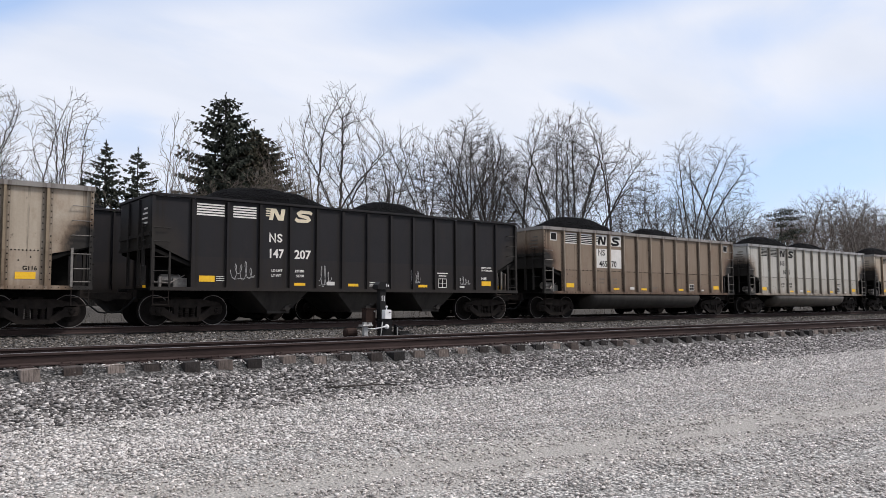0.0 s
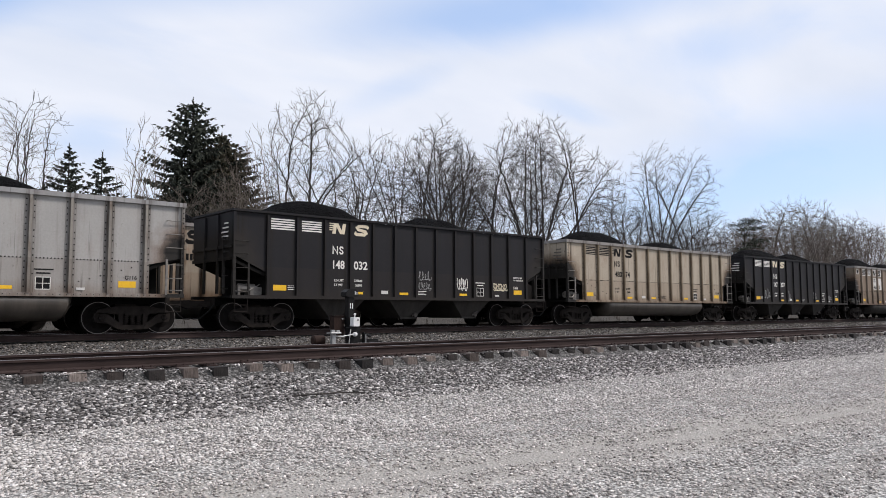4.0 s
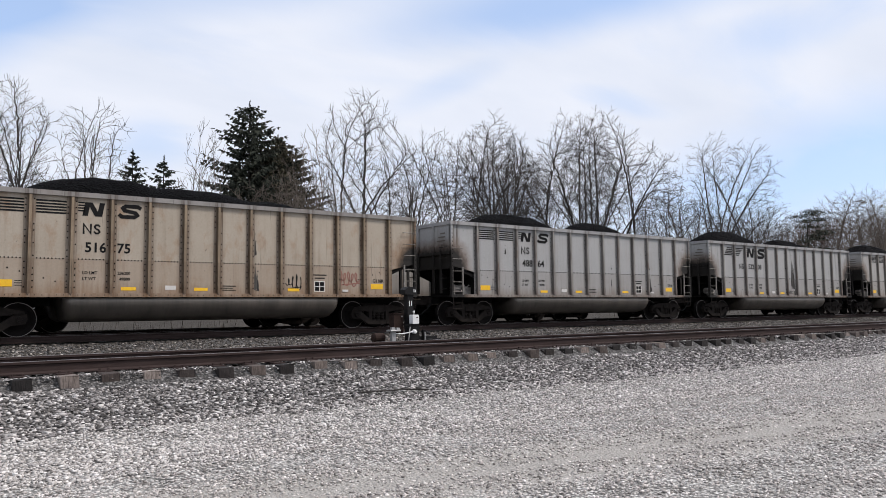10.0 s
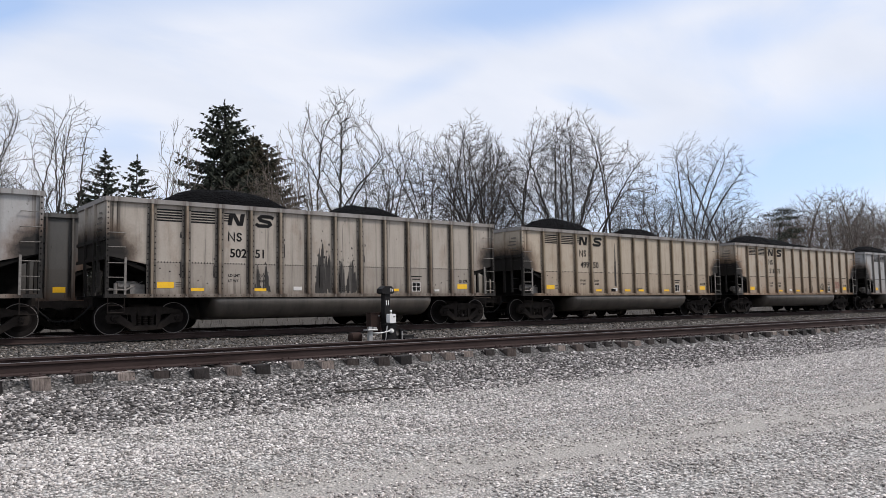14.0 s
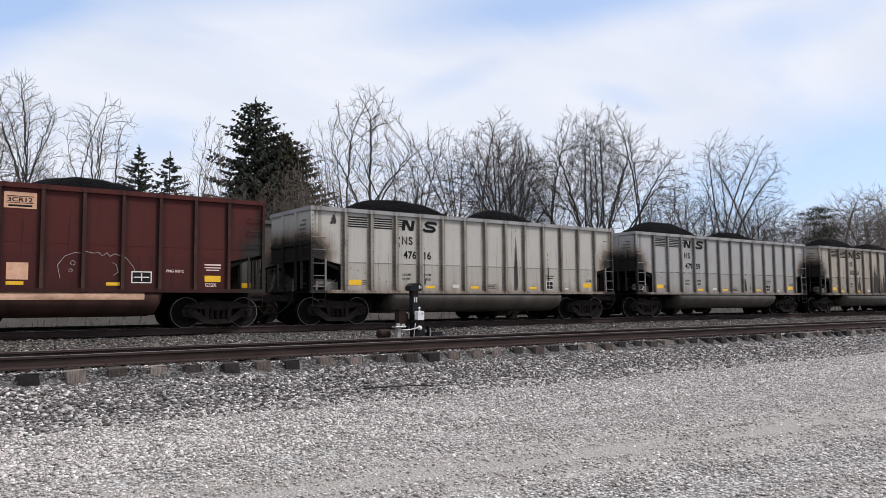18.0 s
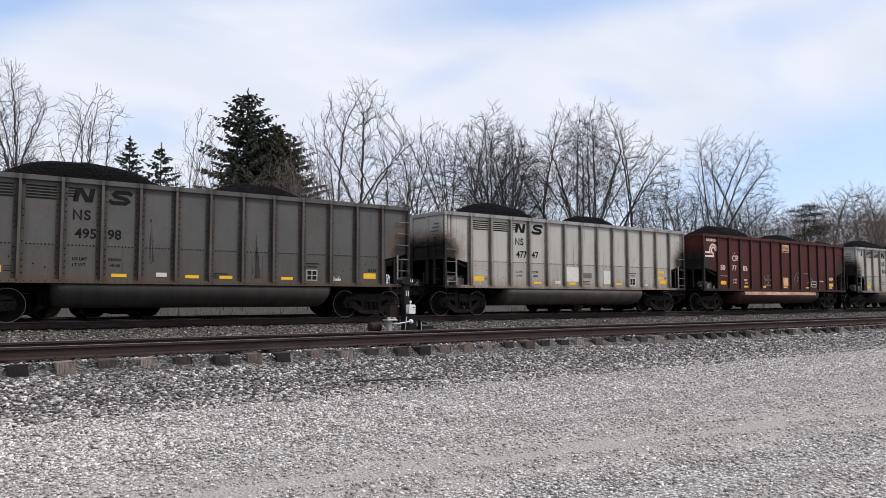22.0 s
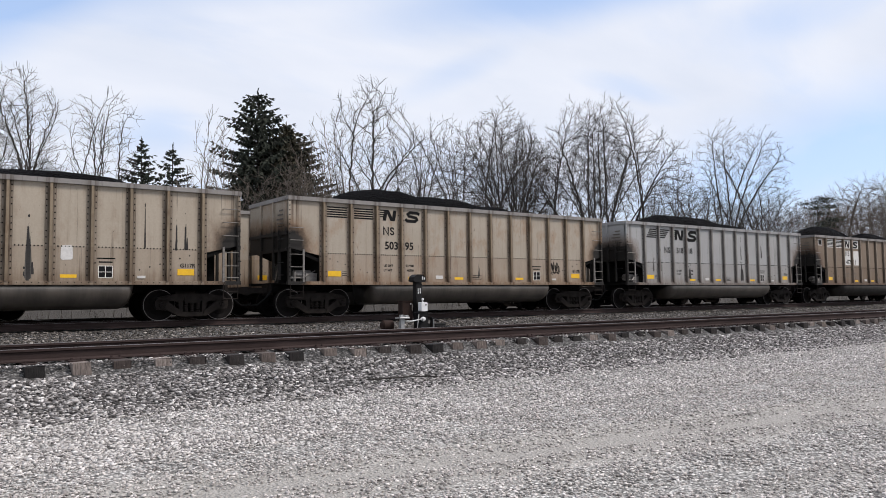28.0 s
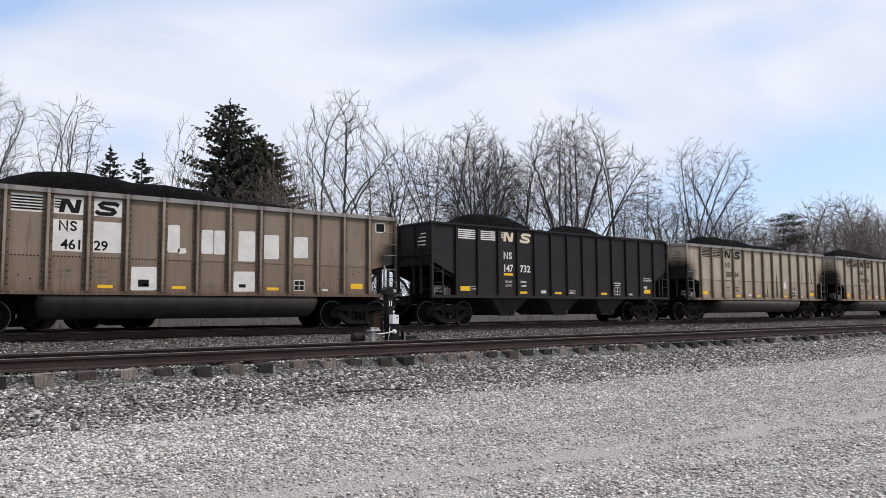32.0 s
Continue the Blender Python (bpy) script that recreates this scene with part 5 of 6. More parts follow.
CARS = {
    -3: gon(("", ""), "beige", "grimy beige steel coal gondola on the rails"),
    -2: gon(("16", "5"), "white", "off-white steel coal gondola with dark end soot"),
    -1: gon(("465", "70"), "brown", "dusty brown coal gondola with white repainted panels", patched=True, ink="ink_black", tub="tub_dark", extras=(window_frame(0.45, 13.6),)),
    0: hopper(("147", "207"), "faded black coal hopper car with white lettering", load=("229300", "56700"), extras=(scrawl(2.45, 1.7, 0.7, 0.5, "chalk", 3, 18, 0.012), scrawl(5.4, 1.6, 0.5, 0.6, "chalk", 4, 16, 0.012), scrawl(9.2, 1.6, 0.4, 0.4, "chalk", 6, 16, 0.012), scrawl(11.5, 1.5, 0.5, 0.25, "chalk", 8, 16, 0.012))),
    1: gon(("480", "74"), "beige", "pale beige coal gondola with sooty ends", load=("237400", "48600"), **{"class": "G116"}),
    2: hopper(("148", "032"), "faded black coal hopper car with graffiti", extras=(scrawl(9.46, 1.74, 0.5, 0.42, "ink_white", 9, 18, 0.028), scrawl(11.4, 1.62, 0.8, 0.26, "ink_cream", 12, 30, 0.032), scrawl(7.46, 1.98, 0.6, 0.3, "chalk", 13, 18, 0.012), scrawl(7.46, 1.6, 0.6, 0.25, "chalk", 14, 24, 0.01))),
    3: gon(("486", "30"), "grey", "light grey coal gondola with sooty rear end", extras=(smears(4, (8.7,), 1.2, 3.3, 0.12), smears(54, (7.6,), 2.3, 2.9, 0.04), smears(55, (7.45, 8.1), 1.2, 1.9, 0.05),), **{"class": "G116"}),
    4: gon(("532", "08"), "blue_grey", "cool grey coal gondola with slanted black stripes", style="slant", load=("237100", "48900"), extras=(smears(5, (7.85, 8.0), 1.5, 3.2, 0.1), smears(52, (3.4,), 1.2, 2.0, 0.06), smears(53, (8.15,), 1.12, 1.6, 0.14)), **{"class": "G119"}),
    5: gon(("488", "64"), "blue_grey", "light grey riveted coal gondola with black lettering", extras=(smears(6, (8.37,), 1.2, 2.0, 0.07), smears(56, (11.5,), 1.2, 2.0, 0.1), smears(57, (2.7,), 2.7, 3.1, 0.025), smears(58, (8.85,), 1.5, 1.9, 0.03),), **{"class": "G116"}),
    6: gon(("516", "75"), "tan", "rust-washed tan coal gondola with red graffiti", heap="long", load=("236200", "49800"), extras=(scrawl(11.38, 1.7, 0.78, 0.42, "spray", 5, 18, 0.04), scrawl(9.5, 1.55, 0.5, 0.4, "ink_black", 21, 16, 0.028), smears(7, (8.45,), 1.2, 2.0, 0.14), smears(59, (8.4,), 2.3, 3.45, 0.08)), **{"class": "G118R"}),
    7: gon(("499", "50"), "beige", "grimy beige riveted coal gondola", heap="two", load=("236600", "49400"), tags=(4.75, 6.78, 7.8, 9.8), extras=(smears(8, (5.95,), 1.4, 3.4, 0.07), dark_boxes((5.62, 5.92, 1.22, 1.34))), **{"class": "G117R"}),
    8: gon(("502", "51"), "stained", "beige coal gondola with black run-off stains", heap="two", tags=(2.6, 4.6, 9.7), extras=(smears(9, (6.8, 7.0), 1.14, 2.9, 0.26), smears(29, (7.55, 7.95), 1.14, 2.4, 0.22), smears(30, (4.5, 4.8), 1.2, 2.2, 0.11), smears(31, (5.4, 8.4), 2.2, 3.2, 0.06), smears(60, (2.1, 8.45), 2.75, 3.1, 0.05), smears(61, (2.1, 3.1), 1.6, 2.2, 0.04)), **{"class": "G117R"}),
    9: gon(("479", "59"), "blue_grey", "clean light grey riveted coal gondola", load=("237400", "48600"), extras=(smears(62, (8.55,), 1.2, 2.0, 0.14), smears(63, (9.0,), 1.3, 1.7, 0.03)), **{"class": "G116"}),
    10: gon(("476", "16"), "white", "off-white coal gondola with dark drip stains", extras=(smears(10, (8.85,), 1.16, 3.5, 0.11), smears(40, (8.2,), 1.2, 2.6, 0.06), smears(64, (6.4, 4.5, 10.6), 1.3, 2.9, 0.03), smears(65, (3.4,), 2.6, 3.1, 0.05), smears(66, (0.85,), 3.3, 3.72, 0.1),), **{"class": "G116"}),
    11: dict(kind="red", paint="red", ink="ink_pink", tub="tub_red", label="oxide red coal gondola with pinkish lettering"),
    12: gon(("477", "47"), "white", "chalky off-white coal gondola with patchy lower panels", load=("237500", "48500"), extras=(white_boxes((6.42, 7.14, 1.35, 1.95), (8.72, 9.16, 1.27, 1.85)), lambda car: [part("reflector", bars([(12.45, 12.95, z, z + 0.11)]), M["yellow"], car, "yellow reflector strip") for z in (1.53, 1.8)], lambda car: part("ghost_patch", bars([(7.42, 7.95, 1.5, 1.72)]), M["ink_grey"], car, "dim grey painted-over patch"),), **{"class": "G116"}),
    13: gon(("495", "98"), "dark", "sooty dark grey riveted coal gondola", heap="two", tub="tub_dark", load=("236900", "49100"), tags=(4.75, 6.78, 7.8, 9.8), extras=(smears(67, (8.75,), 1.2, 2.6, 0.14), smears(68, (5.6,), 1.6, 3.0, 0.06), scrawl(11.3, 1.35, 0.35, 0.25, "chalk", 31, 10, 0.03)), **{"class": "G116"}),
    14: gon(("472", "11"), "brown", "dusty brown coal gondola with white number panels", patched=True, tub="tub_dark", extras=(window_frame(0.45, 13.6),)),
    15: gon(("518", "18"), "blue_grey", "cool grey coal gondola with slanted black stripes", style="slant", heap="long", extras=(smears(11, (8.85,), 1.2, 2.2, 0.15), smears(69, (8.8,), 2.3, 3.3, 0.05), smears(70, (10.65,), 2.4, 3.15, 0.06), smears(71, (4.55,), 1.3, 2.0, 0.09), smears(72, (1.9, 2.4), 1.6, 2.9, 0.03),), **{"class": "G118"}),
    16: gon(("503", "95"), "tan", "tan riveted coal gondola with faint graffiti", heap="long", extras=(scrawl(11.4, 1.75, 0.55, 0.4, "ink_black", 15, 16, 0.03), smears(75, (7.75,), 1.3, 2.0, 0.05),), **{"class": "G117R"}),
    17: gon(("503", "64"), "beige", "grimy beige coal gondola beside a black hopper", heap="long", load=("237400", "48600"), extras=(smears(12, (8.8,), 1.12, 2.8, 0.1), smears(73, (12.6, 12.85, 11.7), 2.0, 3.3, 0.04), smears(74, (7.75,), 1.4, 1.9, 0.03), soft_patches((9.55, 9.85, 1.7, 2.1))), **{"class": "G117R"}),
    18: hopper(("147", "732"), "faded black coal hopper car with cream emblem", load=("230000", "56000"), extras=(lambda car: part("reflector", bars([(3.66, 4.16, 1.94, 2.03)]), M["yellow"], car, "yellow reflector strip"),)),
    19: gon(("461", "29"), "brown", "dusty brown coal gondola with many white patches", patched=True, tub="tub_dark", heap="long", extras=(window_frame(13.6), soft_patches((5.42, 6.14, 1.17, 1.85), (6.42, 6.78, 2.28, 3.1), (6.72, 6.98, 2.26, 2.43), (7.42, 7.79, 2.28, 3.02), (7.81, 8.16, 2.28, 3.02), (8.58, 9.14, 2.1, 3.05), (8.44, 9.14, 1.17, 1.8), (9.43, 9.95, 2.2, 2.98), (10.46, 10.98, 2.27, 2.97)), dark_boxes((5.62, 5.92, 1.28, 1.48), (8.62, 8.84, 1.3, 1.4)), smears(19, (12.42,), 2.6, 3.4, 0.05))),
}
PITCH = 16.03
# the train's way: seconds, place of the first black hopper's rear end
RUN = [(0, 7.2), (6, 60.9), (9, 87.95), (13, 124.9), (19, 180.95), (23, 218.7), (26, 247.5), (29, 276.47), (32, 305.6)]


def run_at(t):
    """Smooth way of the train through the known places."""
    ts, ss = np.array([r[0] for r in RUN]), np.array([r[1] for r in RUN])
    return float(np.polyval(np.polyfit(ts, ss, 4), t))


MOVING = []
for n, spec in CARS.items():
    spec["seed"] = n + 7
    car, load, wheels = build_car(spec)
    MOVING.append((n, car, load, wheels))


# ---- the train on the further track, shorter cars that run the other way ----
SHORT, BACK_PITCH, BACK_SPEED = 0.78, 12.5, 11.2
BACK = {
    -8: "hopper", -7: "blue_grey", -6: "hopper", -5: "beige", -4: "tan", -3: "hopper", -2: "brown", -1: "brown", 0: "red", 1: "tan", 2: "grey", 3: "white", 4: "dark", 5: "blue_grey",
    6: "white", 7: "tan", 8: "dark", 9: "hopper", 10: "hopper", 11: "brown", 12: "grey", 13: "red", 14: "beige", 15: "blue_grey", 16: "grey", 17: "tan", 18: "hopper", 19: "white", 20: "hopper", 21: "brown",
}
BACK_MOVING = []
for n, look_of in BACK.items():
    kind = look_of if look_of in ("hopper", "red") else "gon"
    spec = dict(kind=kind, paint="black" if kind == "hopper" else look_of, ink="ink_white" if kind == "hopper" else "ink_black", seed=n + 40, tags=(7.8,),
                label={"hopper": "black coal hopper car on the further track", "red": "oxide red coal gondola on the further track"}.get(kind, "weathered coal gondola on the further track"))
    car, load, wheels = build_car(spec, False)
    tagged(car, group="cars of the further coal train")
    for child in car.children:
        child.location.x *= SHORT
        if not child.name.startswith("truck"):
            child.scale.x = SHORT
    load.scale.x = SHORT
    BACK_MOVING.append((n, car, load, wheels))


# ---- trees ----
def colonise(rng, points, pos, par, ways, step=0.34, reach=2.4, kill=0.6, straight=1.35, rise=0.2, rounds=110):
    """Limbs grow towards free points of the crown; each point is used up by the limb that comes near it."""
    pos, par, ways = list(pos), list(par), list(ways)
    kids = [0] * len(pos)
    base = np.array(pos)
    gap = np.linalg.norm(points[:, None] - base[None], axis=2)
    near, dist = gap.argmin(1), gap.min(1)
    alive = np.ones(len(points), bool)
    for _ in range(rounds):
        alive &= dist > kill
        use = np.nonzero(alive & (dist < reach))[0]
        if not len(use):
            break
        fresh = []
        order = use[np.argsort(near[use], kind="stable")]
        owners, starts = np.unique(near[order], return_index=True)
        for k, group in zip(owners, np.split(order, starts[1:])):
            if kids[k] > 2:
                alive[group] = False
                continue
            to = points[group] - pos[k]
            d = (to / np.linalg.norm(to, axis=1)[:, None]).mean(0)
            d = d / (np.linalg.norm(d) + 1e-6) + straight * ways[k] + (0, 0, rise) + rng.normal(0, 0.13, 3)
            d = d / np.linalg.norm(d)
            if d @ ways[k] < 0.6:
                d = d + 0.7 * ways[k]
                d = d / np.linalg.norm(d)
            kids[k] += 1
            fresh.append(len(pos))
            pos.append(pos[k] + d * step); par.append(k); ways.append(d); kids.append(0)
        if not fresh:
            break
        tips = np.array([pos[i] for i in fresh])
        gap = np.linalg.norm(points[:, None] - tips[None], axis=2)
        closer = gap.min(1) < dist
        near[closer] = np.array(fresh)[gap.argmin(1)[closer]]
        dist[closer] = gap.min(1)[closer]
    return np.array(pos), par, np.array(ways)


def limb_mesh(name, p, q, r0, r1, sides, mat):
    """Tapered limb pieces of one mesh."""
    d = q - p
    d = d / (np.linalg.norm(d, axis=1)[:, None] + 1e-9)
    u = np.cross(d, np.where(np.abs(d[:, 2:]) > 0.9, [[1.0, 0, 0]], [[0, 0, 1.0]]))
    u = u / np.linalg.norm(u, axis=1)[:, None]
    w = np.cross(d, u)
    a = 2 * np.pi * np.arange(sides) / sides
    ring = u[:, None] * np.cos(a)[None, :, None] + w[:, None] * np.sin(a)[None, :, None]
    v = np.concatenate([p[:, None] + ring * r0[:, None, None], q[:, None] + ring * r1[:, None, None]], 1).reshape(-1, 3)
    i = np.arange(sides)
    f = np.stack([i, (i + 1) % sides, (i + 1) % sides + sides, i + sides], 1)
    f = (f[None] + 2 * sides * np.arange(len(p))[:, None, None]).reshape(-1)
    me = bpy.data.meshes.new(name)
    me.vertices.add(len(v)); me.vertices.foreach_set("co", v.astype(np.float32).ravel())
    me.loops.add(len(f)); me.loops.foreach_set("vertex_index", f.astype(np.int32))
    me.polygons.add(len(f) // 4)
    me.polygons.foreach_set("loop_start", np.arange(0, len(f), 4, dtype=np.int32))
    me.materials.append(mat)
    me.update(calc_edges=True)
    return me


def bare_tree_mesh(crowns, stems, dense, twiggy, bark, seed):
    """crowns: (across, height, half width, half height) of the masses of twigs; stems: (foot, lean across, lean away, height)."""
    rng = np.random.default_rng(seed)
    cloud = []
    for cx, cz, rx, rz in crowns:
        n = int(dense * rx * rx * rz * 3.2)
        g = rng.normal(size=(n, 3))
        g = g / np.linalg.norm(g, axis=1)[:, None] * rng.random(n)[:, None] ** 0.42
        ruffle = 1 + 0.16 * np.sin(g[:, :1] * 7 + seed) * np.cos(g[:, 1:2] * 6 + seed)
        cloud.append(g * ruffle * (rx, rx * 0.85, rz) + (cx, 0, cz))
    pos, par, ways = [np.array([0.0, 0.0, -0.3])], [-1], [np.array([0.0, 0.0, 1.0])]

    def limb(last, p, d, goal, bow):
        """Nodes along a bowed limb from p to its goal, setting out along d."""
        mid = p + d * np.linalg.norm(goal - p) * bow
        n = max(2, int(np.linalg.norm(goal - p) * 1.06 / 0.34))
        for i in range(1, n + 1):
            t = i / n
            q = p * (1 - t) ** 2 + mid * (2 * t * (1 - t)) + goal * t * t + rng.normal(0, 0.035, 3)
            w = q - pos[last]
            pos.append(q); par.append(last); ways.append(w / np.linalg.norm(w))
            last = len(pos) - 1
    for foot, lean, away, high in stems:
        first = len(pos)
        limb(0, pos[0], np.array([foot * 0.4, 0, 1.0]), np.array([foot + lean * high * 0.75, away * high * 0.75, high]), 0.5)
        own = list(range(first, len(pos)))
        for _ in range(max(4, int(22 / len(stems)))):
            cx, cz, rx, rz = crowns[rng.integers(len(crowns))]
            g = rng.normal(size=3) + (0, 0, 0.5)
            goal = np.array([cx, 0, cz]) + g / np.linalg.norm(g) * (rx, rx * 0.85, rz) * rng.uniform(0.75, 0.95)
            if (goal[0] - foot) * lean < -2.2 and len(stems) > 2:
                continue
            side = np.hypot(goal[0] - foot, goal[1])
            k = min(own, key=lambda i: abs(pos[i][2] - (goal[2] - side * rng.uniform(1.0, 1.9) - 0.5)))
            d = ways[k] * 0.3 + (0, 0, 0.1) + (goal - pos[k]) / np.linalg.norm(goal - pos[k])
            limb(k, pos[k], d / np.linalg.norm(d), goal, 0.5)
    pos, par, ways = colonise(rng, np.concatenate(cloud), pos, par, ways)
    n = len(pos)
    load, kids = np.zeros(n), np.zeros(n, int)
    tip = 0.0135
    for i in range(n - 1, -1, -1):
        load[i] = load[i] or tip ** 2.0
        if par[i] >= 0:
            load[par[i]] += load[i]
            kids[par[i]] += 1
    # limbs taper with the way that is left to their farthest tip
    left = np.zeros(n)
    for i in range(n - 1, 0, -1):
        left[par[i]] = max(left[par[i]], left[i] + 0.34)
    r = np.minimum(load ** 0.5, 0.013 + 0.017 * left)
    child = np.array([i for i in range(n) if par[i] >= 0])
    up = np.array([par[i] for i in child])
    p, q, r0, r1 = pos[up], pos[child], np.minimum(r[up], r[child] * 1.3), r[child]
    thick = r1 > 0.05
    # side twigs along thin limbs and tufts at their ends
    src = np.nonzero((r < 0.045) & (pos[:, 2] > 3.5))[0]
    reps = np.where(kids[src] == 0, 3, rng.random(len(src)) < twiggy).astype(int) + (rng.random(len(src)) < twiggy - 1)
    src = np.repeat(src, reps)
    e = ways[src] * 0.9 + rng.normal(0, 0.5, (len(src), 3)) + (0, 0, 0.22)
    e = e / np.linalg.norm(e, axis=1)[:, None]
    a = pos[src]
    b = a + e * rng.uniform(0.18, 0.5, (len(src), 1))
    e = e + rng.normal(0, 0.3, e.shape) + (0, 0, 0.15)
    c = b + e / np.linalg.norm(e, axis=1)[:, None] * rng.uniform(0.2, 0.55, (len(src), 1))
    one = np.ones(len(src))
    tp = np.concatenate([p[~thick], a, b]); tq = np.concatenate([q[~thick], b, c])
    t0 = np.concatenate([r0[~thick], one * 0.0115, one * 0.01]); t1 = np.concatenate([r1[~thick], one * 0.01, one * 0.007])
    return limb_mesh("trunk", p[thick], q[thick], r0[thick], r1[thick], 7, M[bark]), limb_mesh("crown", tp, tq, t0, t1, 3, M[bark])


# masses of twigs, stems, density, twigs, bark
SORTS = {
    "slim": ([(0.2, 12.0, 2.5, 4.3), (0.6, 7.5, 2.9, 3.0)], [(0, 0.1, 0, 9.0), (0.3, 0.35, 0.2, 4.5)], 9, 0.75, "bark"),
    "tangle": ([(0.0, 9.5, 3.3, 4.2), (1.2, 7.0, 3.0, 3.0)], [(-0.6, 0.0, 0, 5.0), (0.4, 0.5, 0.3, 4.0), (0, -0.4, 0.2, 4.0)], 13, 0.9, "bark_dark"),
    "fan": ([(0.2, 11.3, 2.4, 3.8), (-1.7, 8.0, 2.0, 3.2)], [(0, 0.22, 0.1, 5.0), (0.2, -0.05, 0, 6.5), (-0.3, -0.28, 0.2, 5.0)], 6, 0.6, "bark"),
    "sapling": ([(-0.2, 9.3, 1.3, 3.2), (-0.8, 7.2, 1.7, 2.2)], [(0, 0.12, 0, 6.5), (-0.1, -0.25, 0.1, 4.5)], 11, 0.7, "bark_pale"),
    "thicket": ([(-1.6, 6.4, 1.8, 2.6), (1.4, 6.8, 2.2, 2.6)], [(-0.8, -0.2, 0, 4.5), (-0.2, -0.05, 0.1, 5.0), (0.4, 0.15, 0.2, 5.0), (0.9, 0.3, -0.1, 4.5)], 12, 1.0, "bark_pale"),
    "oval": ([(0.2, 12.0, 2.9, 4.5), (-1.7, 10.2, 1.9, 4.8), (2.8, 9.2, 2.9, 3.8)], [(-0.2, 0.06, 0, 6.5), (-0.3, -0.25, 0.1, 5.5), (1.1, 0.25, -0.1, 5.0), (1.3, 0.55, 0.15, 4.4)], 10, 1.1, "bark_dark"),
    "leaning": ([(-0.4, 10.0, 2.8, 4.6), (-2.2, 8.2, 2.4, 3.0), (1.5, 9.5, 2.3, 3.2)], [(0.6, -0.42, 0, 5.5), (1.2, 0.0, 0.1, 5.0), (0.2, -0.7, 0.1, 3.8)], 8, 0.95, "bark"),
    "dome": ([(0.0, 12.6, 3.6, 4.5), (-1.8, 10.2, 3.2, 4.2), (2.0, 10.2, 3.2, 4.2)], [(0, 0.03, 0, 6.0), (-0.4, -0.3, 0.2, 5.0), (0.4, 0.28, 0.1, 5.0), (-0.2, -0.12, -0.25, 5.5), (0.6, 0.16, -0.2, 5.0), (0.2, 0.5, 0.1, 4.0)], 15, 1.7, "bark"),
    "spread": ([(-0.6, 14.2, 3.7, 5.2), (3.4, 11.6, 3.3, 4.6), (-2.4, 10.6, 3.0, 4.4)], [(-0.8, -0.04, 0, 7.0), (0.2, 0.16, 0.1, 7.0), (0.8, 0.34, -0.1, 6.0), (-0.9, -0.28, 0.2, 5.0)], 13, 1.5, "bark"),
    "vase": ([(-1.6, 15.5, 3.3, 6.0), (2.4, 14.5, 2.9, 6.0), (0.2, 9.8, 5.2, 4.2), (4.0, 10.0, 2.8, 3.6)], [(-0.4, -0.1, 0, 8.0), (0.6, 0.14, 0.1, 8.0), (-0.6, -0.34, 0.15, 6.0), (0.8, 0.36, -0.1, 6.0), (-0.2, -0.6, 0, 4.0), (0.5, 0.62, 0.1, 4.0)], 5.5, 0.95, "bark"),
    "small": ([(0, 8.0, 3.4, 3.8)], [(0, 0.0, 0, 4.5), (-0.3, -0.45, 0.2, 3.5), (0.3, 0.4, -0.1, 3.5)], 9, 0.9, "bark"),
    "red": ([(0, 11.0, 4.6, 4.8)], [(0, 0.0, 0, 5.0), (-0.3, -0.45, 0.3, 4.5), (0.3, 0.4, -0.2, 4.5), (0.1, 0.1, 0.3, 4.0)], 7, 1.5, "bark_red"),
    "pale": ([(0, 12.0, 4.2, 5.0), (-2, 9, 3, 3)], [(0, 0.0, 0, 6.0), (-0.3, -0.4, 0.2, 5.0), (0.3, 0.4, -0.1, 5.0)], 6, 1.2, "bark_pale"),
}


def bare_tree(x, y, size, sort, turn=0.0, label="bare winter tree with fine grey twigs"):
    """turn: degrees off square to the tracks' far view."""
    trunk, crown = shared(("tree", sort), lambda: bare_tree_mesh(*SORTS[sort], 70 + len(sort) + ord(sort[0])))
    tree = tagged(new("bare_tree"), label, "tree", "trees behind the railway")
    tree.location, tree.rotation_euler, tree.scale = (x, y, level(y)), (0, 0, radians(turn) - math.atan2(x, y)), (size, size, size)
    part("trunk", trunk, None, tree)
    part("crown", crown, None, tree, "crown of fine bare twigs")
    return tree


def quick(b, name, mat):
    me = bpy.data.meshes.new(name)
    me.from_pydata(b.v, [], b.f)
    me.materials.append(mat)
    return me


